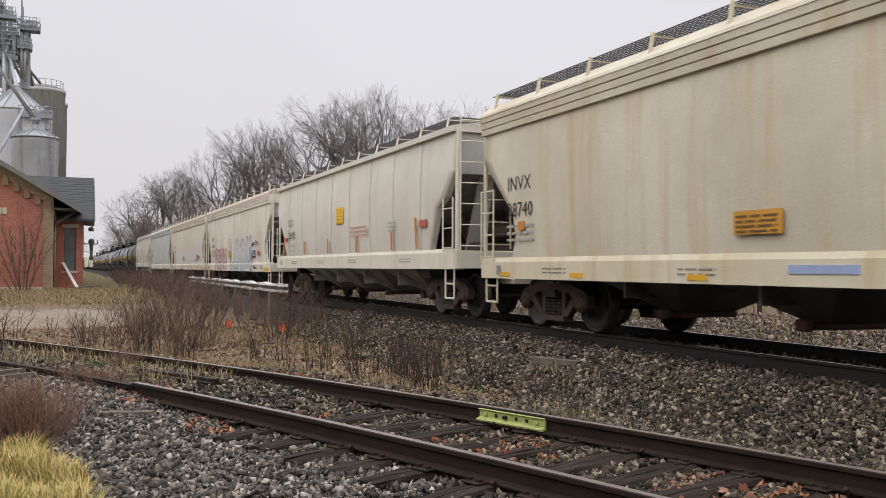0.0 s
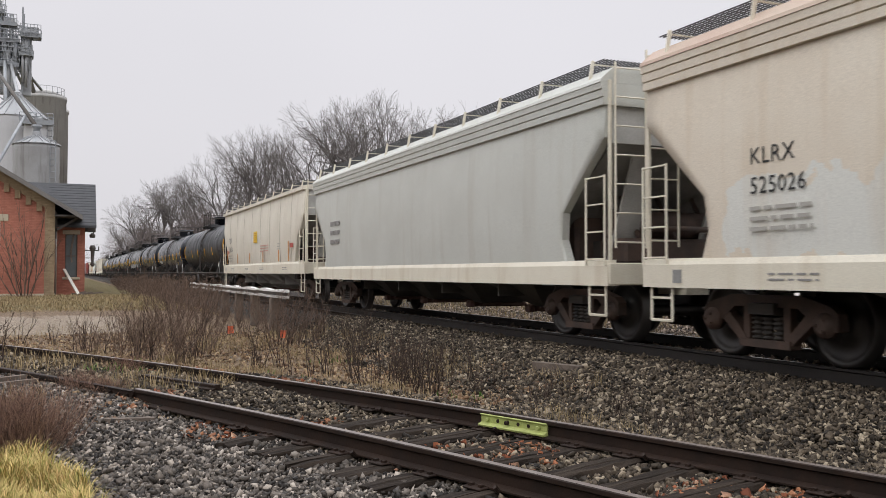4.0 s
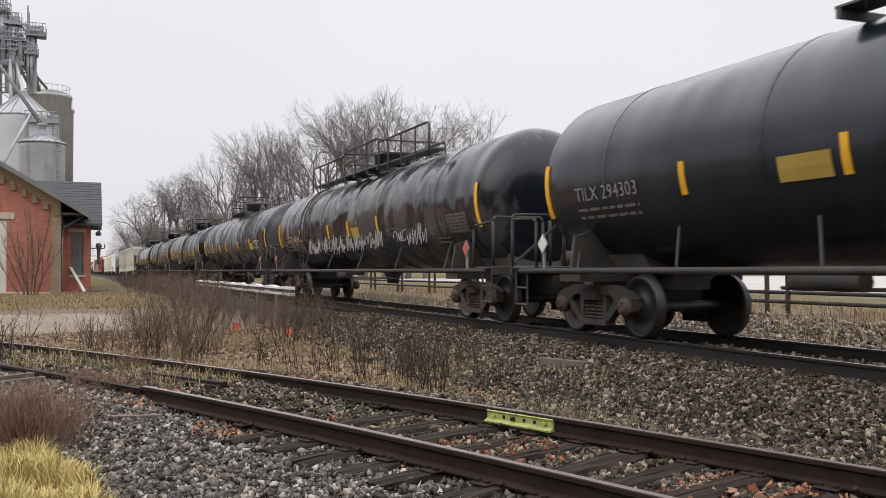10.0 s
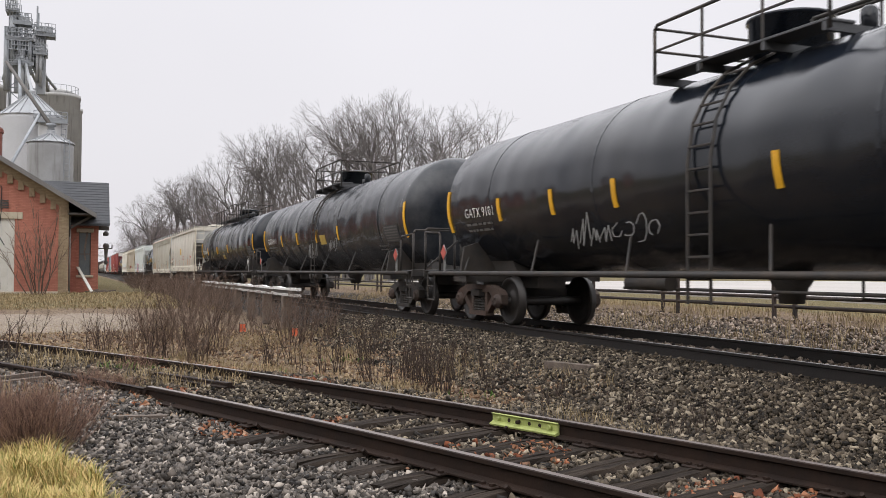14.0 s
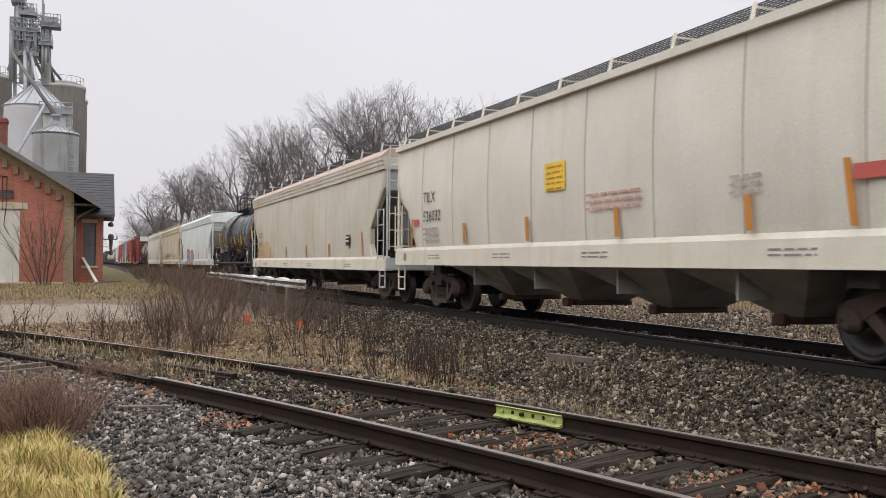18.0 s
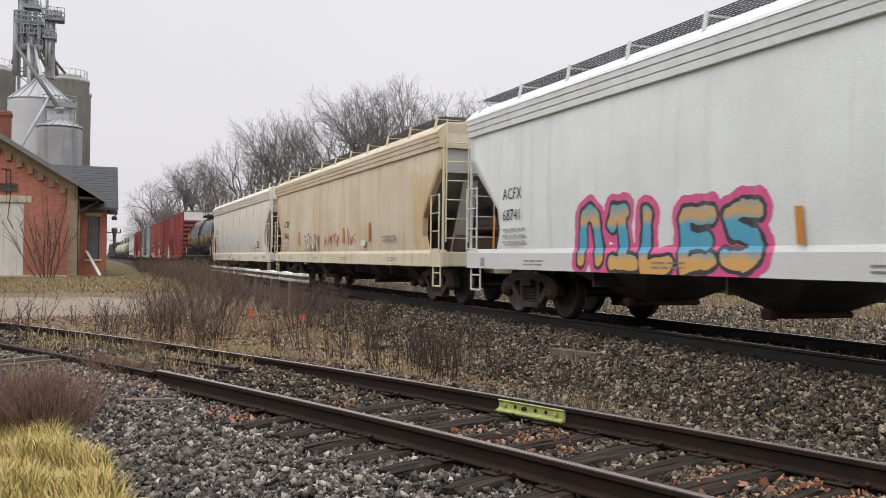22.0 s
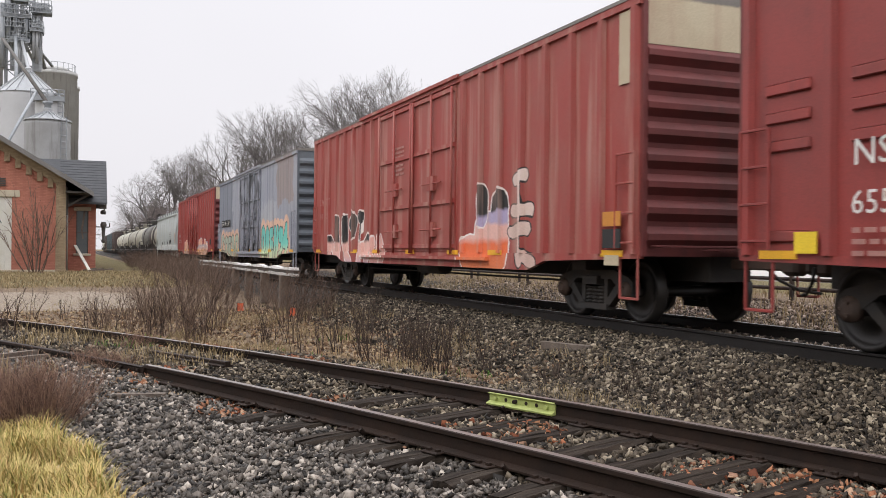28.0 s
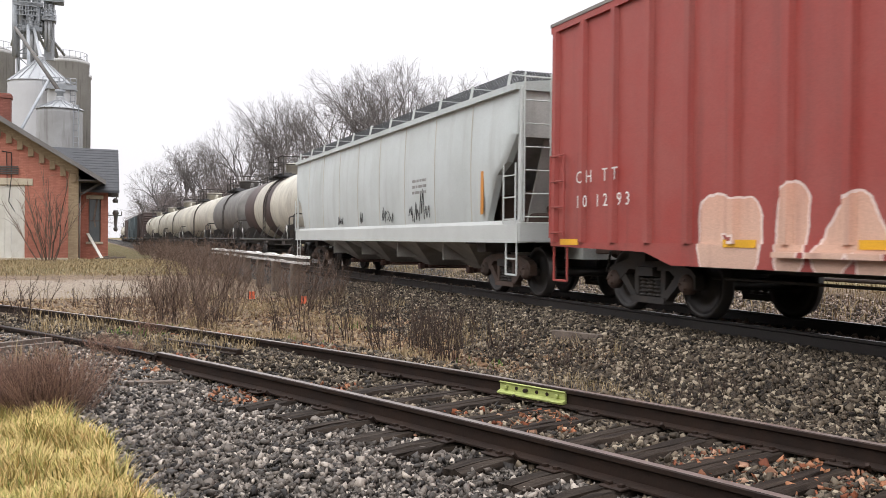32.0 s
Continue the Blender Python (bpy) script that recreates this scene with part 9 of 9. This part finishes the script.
def lattice(name, x0, x1, y0, y1, z0, z1, step=2.4, r=0.09):
    bm = bmesh.new()
    cs = [(x0, y0), (x1, y0), (x1, y1), (x0, y1)]
    for x, y in cs:
        bar(bm, (x, y, z0), (x, y, z1), r * 2, r * 2)
    z = z0
    while z + step <= z1 + 0.01:
        for (a, b), (c, d) in zip(cs, cs[1:] + cs[:1]):
            bar(bm, (a, b, z + step), (c, d, z + step), r * 1.3, r * 1.3)
            bar(bm, (a, b, z), (c, d, z + step), r, r)
        z += step
    part(name, bm, M_TOWER, tower)


def tower_bar(name, p, q, w, round_bar=False):
    bm = bmesh.new()
    if round_bar:
        rod(bm, p, q, w, 4)
    else:
        bar(bm, p, q, w, w)
    part(name, bm, M_TOWER, tower)


lattice("tower_frame", tx0, tx1, TY, TY + 3, -0.4, ztop)
for px0, px1, py, hh in ((-5, 46, 78, 1.1), (46, 82, 66, 1.1), (44, 68, 100, 0.9), (8, 40, 50, 1.0), (-5, 20, 30, 1.2), (10, 45, 120, 0.8), (48, 106, 219, 0.7)):
    z = on_z(py, TY)
    a, b = on_x(px0, TY), on_x(px1, TY)
    if py == 219:
        z, a, b = on_z(py, 88), on_x(px0, 88), on_x(px1, 88)
    yy = TY - 0.6 if py != 219 else 86.5
    bm = bmesh.new()
    quad_box(bm, a, b, yy, yy + 2.6, z - 0.12, z)
    quad_box(bm, a, b, yy - 0.02, yy, z - 0.3, z + 0.14)
    part("platform", bm, M_TOWER, tower)
    for y2 in (yy, yy + 2.5):
        for k in range(7):
            x = a + (b - a) * k / 6
            tower_bar("railing_post", (x, y2, z), (x, y2, z + hh), 0.035, True)
        for f in (0.55, 1.0):
            tower_bar("railing_bar", (a, y2, z + hh * f), (b, y2, z + hh * f), 0.035, True)
bm = bmesh.new()
soft_box(bm, on_x(48, TY), on_x(76, TY), TY, TY + 1.6, on_z(64, TY), on_z(52, TY), 0.1)
part("drive_housing", bm, M_GALV, tower)
bm = bmesh.new()
soft_box(bm, on_x(16, TY), on_x(36, TY), TY, TY + 1.6, on_z(48, TY), on_z(36, TY), 0.15)
part("drive_housing", bm, M_GALV, tower)
bm = bmesh.new()
for k in range(4):
    lathe_z(bm, [(on_z(110, TY), 0.15), (on_z(96, TY), 0.8), (on_z(86, TY), 0.8)], on_x(6 + 11 * k, TY), TY + 1.0 + (k % 2), 10)
part("distributor", bm, M_TOWER, tower)
for px in (14, 30, 55, 62):
    bm = bmesh.new()
    quad_box(bm, on_x(px, TY) - 0.22, on_x(px, TY) + 0.22, TY + 0.5, TY + 1.2, on_z(170, TY), on_z(60 if px > 40 else 30, TY))
    part("leg_casing", bm, M_GALV, tower)
for px0, px1, pz0, pz1 in ((0, 44, 62, 78), (44, 78, 56, 72), (-4, 14, 16, 32), (2, 36, 84, 100), (48, 64, 92, 104), (2, 40, 118, 126)):
    z0, z1 = on_z(pz1, TY), on_z(pz0, TY)
    a, b = on_x(px0, TY), on_x(px1, TY)
    for k in range(8):
        x = a + (b - a) * k / 7
        tower_bar("truss_post", (x, TY - 0.9, z0), (x, TY - 0.9, z1), 0.07)
    for f in (0.0, 0.5, 1.0):
        tower_bar("truss_chord", (a, TY - 0.96, z0 + (z1 - z0) * f), (b, TY - 0.96, z0 + (z1 - z0) * f), 0.08)
    for k in range(4):
        tower_bar("truss_diagonal", (a + (b - a) * k / 4, TY - 0.82, z0), (a + (b - a) * (k + 1) / 4, TY - 0.82, z1), 0.06)
for px, pz0, pz1, rr in ((8, 40, 120, 0.28), (20, 60, 150, 0.22), (38, 70, 140, 0.25), (51, 76, 150, 0.18), (57, 76, 158, 0.18), (60, 76, 130, 0.14), (25, 96, 180, 0.3), (33, 110, 185, 0.2), (-2, 60, 170, 0.3)):
    bm = bmesh.new()
    rod(bm, (on_x(px, TY), TY - 0.3, on_z(pz1, TY)), (on_x(px, TY), TY - 0.3, on_z(pz0, TY)), rr, 8)
    part("leg_casing", bm, M_GALV if px % 2 else M_TOWER, tower)
spouts = [((48, 100), (66, 158)), ((50, 104), (72, 164)), ((44, 110), (62, 164)), ((54, 110), (66, 160)), ((35, 112), (70, 165)), ((30, 112), (58, 168)), ((38, 108), (84, 160)), ((26, 112), (40, 172)), ((20, 112), (22, 188)), ((30, 118), (48, 190)), ((14, 112), (-4, 165)), ((52, 72), (68, 152)), ((56, 72), (56, 150)), ((8, 95), (-8, 150)), ((24, 180), (70, 214)), ((30, 182), (10, 214)), ((28, 176), (98, 216))]
for k, (a, b) in enumerate(spouts):
    bm = bmesh.new()
    ya, yb = TY, (TY + 12 if b[1] < 180 else 92)
    rod(bm, (on_x(a[0], ya), ya, on_z(a[1], ya)), (on_x(b[0], yb), yb, on_z(b[1], yb)), 0.17, 7)
    part("spout", bm, M_GALV if k % 2 else M_TOWER, tower)
bm = bmesh.new()
rod(bm, (on_x(-2, 96), 96, on_z(120, 96)), (on_x(77, 80), 80, on_z(226, 80)), 0.16, 8)
part("long_spout", bm, M_DARKWOOD, tower)
bm = bmesh.new()
rod(bm, (on_x(60, 84), 84, on_z(200, 84)), (on_x(8, 70), 70, on_z(296, 70)), 0.12, 7)
part("brace_pipe", bm, M_TOWER, tower)
bm = bmesh.new()
lathe_z(bm, [(on_z(250, 80), 0.2), (on_z(243, 80), 0.35), (on_z(228, 80), 0.25), (on_z(226, 80), 0.4), (on_z(222, 80), 0.4)], on_x(77, 80), 80, 10)
part("bin_inlet", bm, M_TOWER, tower)

# ---- beyond the main line ----
M_LOT = surf("wet_pale_concrete", (0.38, 0.35, 0.32), 0.5, 0, (0.30, 0.27, 0.24), 0.8, 0.15, None, 0, 0.05)
bm = bmesh.new()
for i in range(6):
    y0 = 4 + i * 14
    quad_box(bm, 24.0, 90, y0, y0 + 13.96, -0.2, 0.09)
tagged(part("pavement", bm, M_LOT), "wet pale concrete lot beyond the fence", "pavement", kind="structure")
bm = bmesh.new()
lathe_z(bm, [(-0.2, 5.4), (0.8, 5.2), (1.3, 4.6), (2.6, 2.2), (3.5, 0.3)], n=18)
pile = tagged(part("covered_pile", bm, surf_cache("white_tarpaulin", (0.72, 0.71, 0.68), 0.5)), "white covered cone-shaped pile on the lot", "pile")
pile.location = (33, 20, 0.1)

M_FENCE = surf("rust_brown_fence_steel", (0.028, 0.023, 0.021), 0.7, 0.2, (0.11, 0.07, 0.05), 0.6, 3.0)
fence = thing("fence", "low rusty pipe fence along the line's far side", "fence")


def make_post(bm):
    soft_box(bm, -0.04, 0.04, -0.04, 0.04, -0.2, 1.05, 0.008)


fpost = shared("fence_post", make_post, M_FENCE)
for k in range(12):
    for d in (0.0, 0.62):
        o = part("post", fpost, None, fence)
        o.location = (14.0, 10.9 + 4.02 * k + d, 0)
for z in (0.30, 0.50, 0.98):
    bm = bmesh.new()
    rod(bm, (14.0, 6, z), (14.0, 60, z), 0.04, 8)
    part("fence_rail", bm, M_FENCE, fence)

# loading edge among the brush
M_BEAM = surf("weathered_white_concrete", (0.55, 0.53, 0.50), 0.85, 0, (0.34, 0.32, 0.3), 0.7, 0.9)
M_SNOWCAP = surf("pale_beam_top", (0.74, 0.73, 0.71), 0.8, 0, (0.6, 0.58, 0.55), 0.6, 2.0)
edge = thing("loading_dock_edge", "weathered whitish beam on short posts among the brush", "beam")
for z0, z1, m in ((0.52, 0.585, M_SNOWCAP), (0.37, 0.43, M_BEAM)):
    bm = bmesh.new()
    rr = np.random.default_rng(int(z0 * 100))
    rings = []
    for k in range(37):
        y = 22.0 + k * 0.505
        dz = rr.uniform(-0.025, 0.02)
        rings.append([(4.95, y, z0), (5.09, y, z0), (5.09, y, z1 + dz), (4.95, y, z1 + dz)])
    loft(bm, rings)
    part("beam", bm, m, edge)
bm = bmesh.new()
quad_box(bm, 5.0, 5.06, 22.1, 40.1, 0.432, 0.518)
part("web", bm, M_DARKWOOD, edge)
for k in range(7):
    bm = bmesh.new()
    soft_box(bm, 4.9, 5.14, 23.4 + k * 2.6 - 0.12, 23.4 + k * 2.6 + 0.12, -0.5, 0.37, 0.02)
    part("post", bm, M_OLDWOOD, edge)

# marker flags
M_FLAG = surf("orange_marker", (0.75, 0.16, 0.07), 0.6)
for x, y in ((3.36, 20.6), (4.35, 19.7)):
    f = thing("marker_flag", "small orange marker flag on a wire in the weeds", "flag", "marker flags")
    gz0 = float(ground_z(x, y))
    bm = bmesh.new()
    rod(bm, (x, y, gz0 - 0.05), (x, y, gz0 + 0.26), 0.008, 5)
    part("wire", bm, M_STEEL_DARK, f)
    bm = bmesh.new()
    loft(bm, [[(x + dx, y + 0.02 * math.sin(k * 1.9), gz0 + z) for z in (0.05, 0.22)] + [(x + dx, y + 0.006 + 0.02 * math.sin(k * 1.9), gz0 + z) for z in (0.22, 0.05)] for k, dx in enumerate((0.0, 0.05, 0.10, 0.14))])
    part("flag", bm, M_FLAG, f)

# added unseen wall behind the camera, darkens what the tank sides reflect
bm = bmesh.new()
quad_box(bm, -18.4, -18.0, -70, 24, -0.7, 9.0)
tagged(part("wall_rear", bm, surf("dark_blocker_rear", (0.09, 0.065, 0.055), 0.9, 0, (0.05, 0.04, 0.036), 0.7, 0.5)), "dark brick wall closing the yard", "wall", kind="structure")

motions()
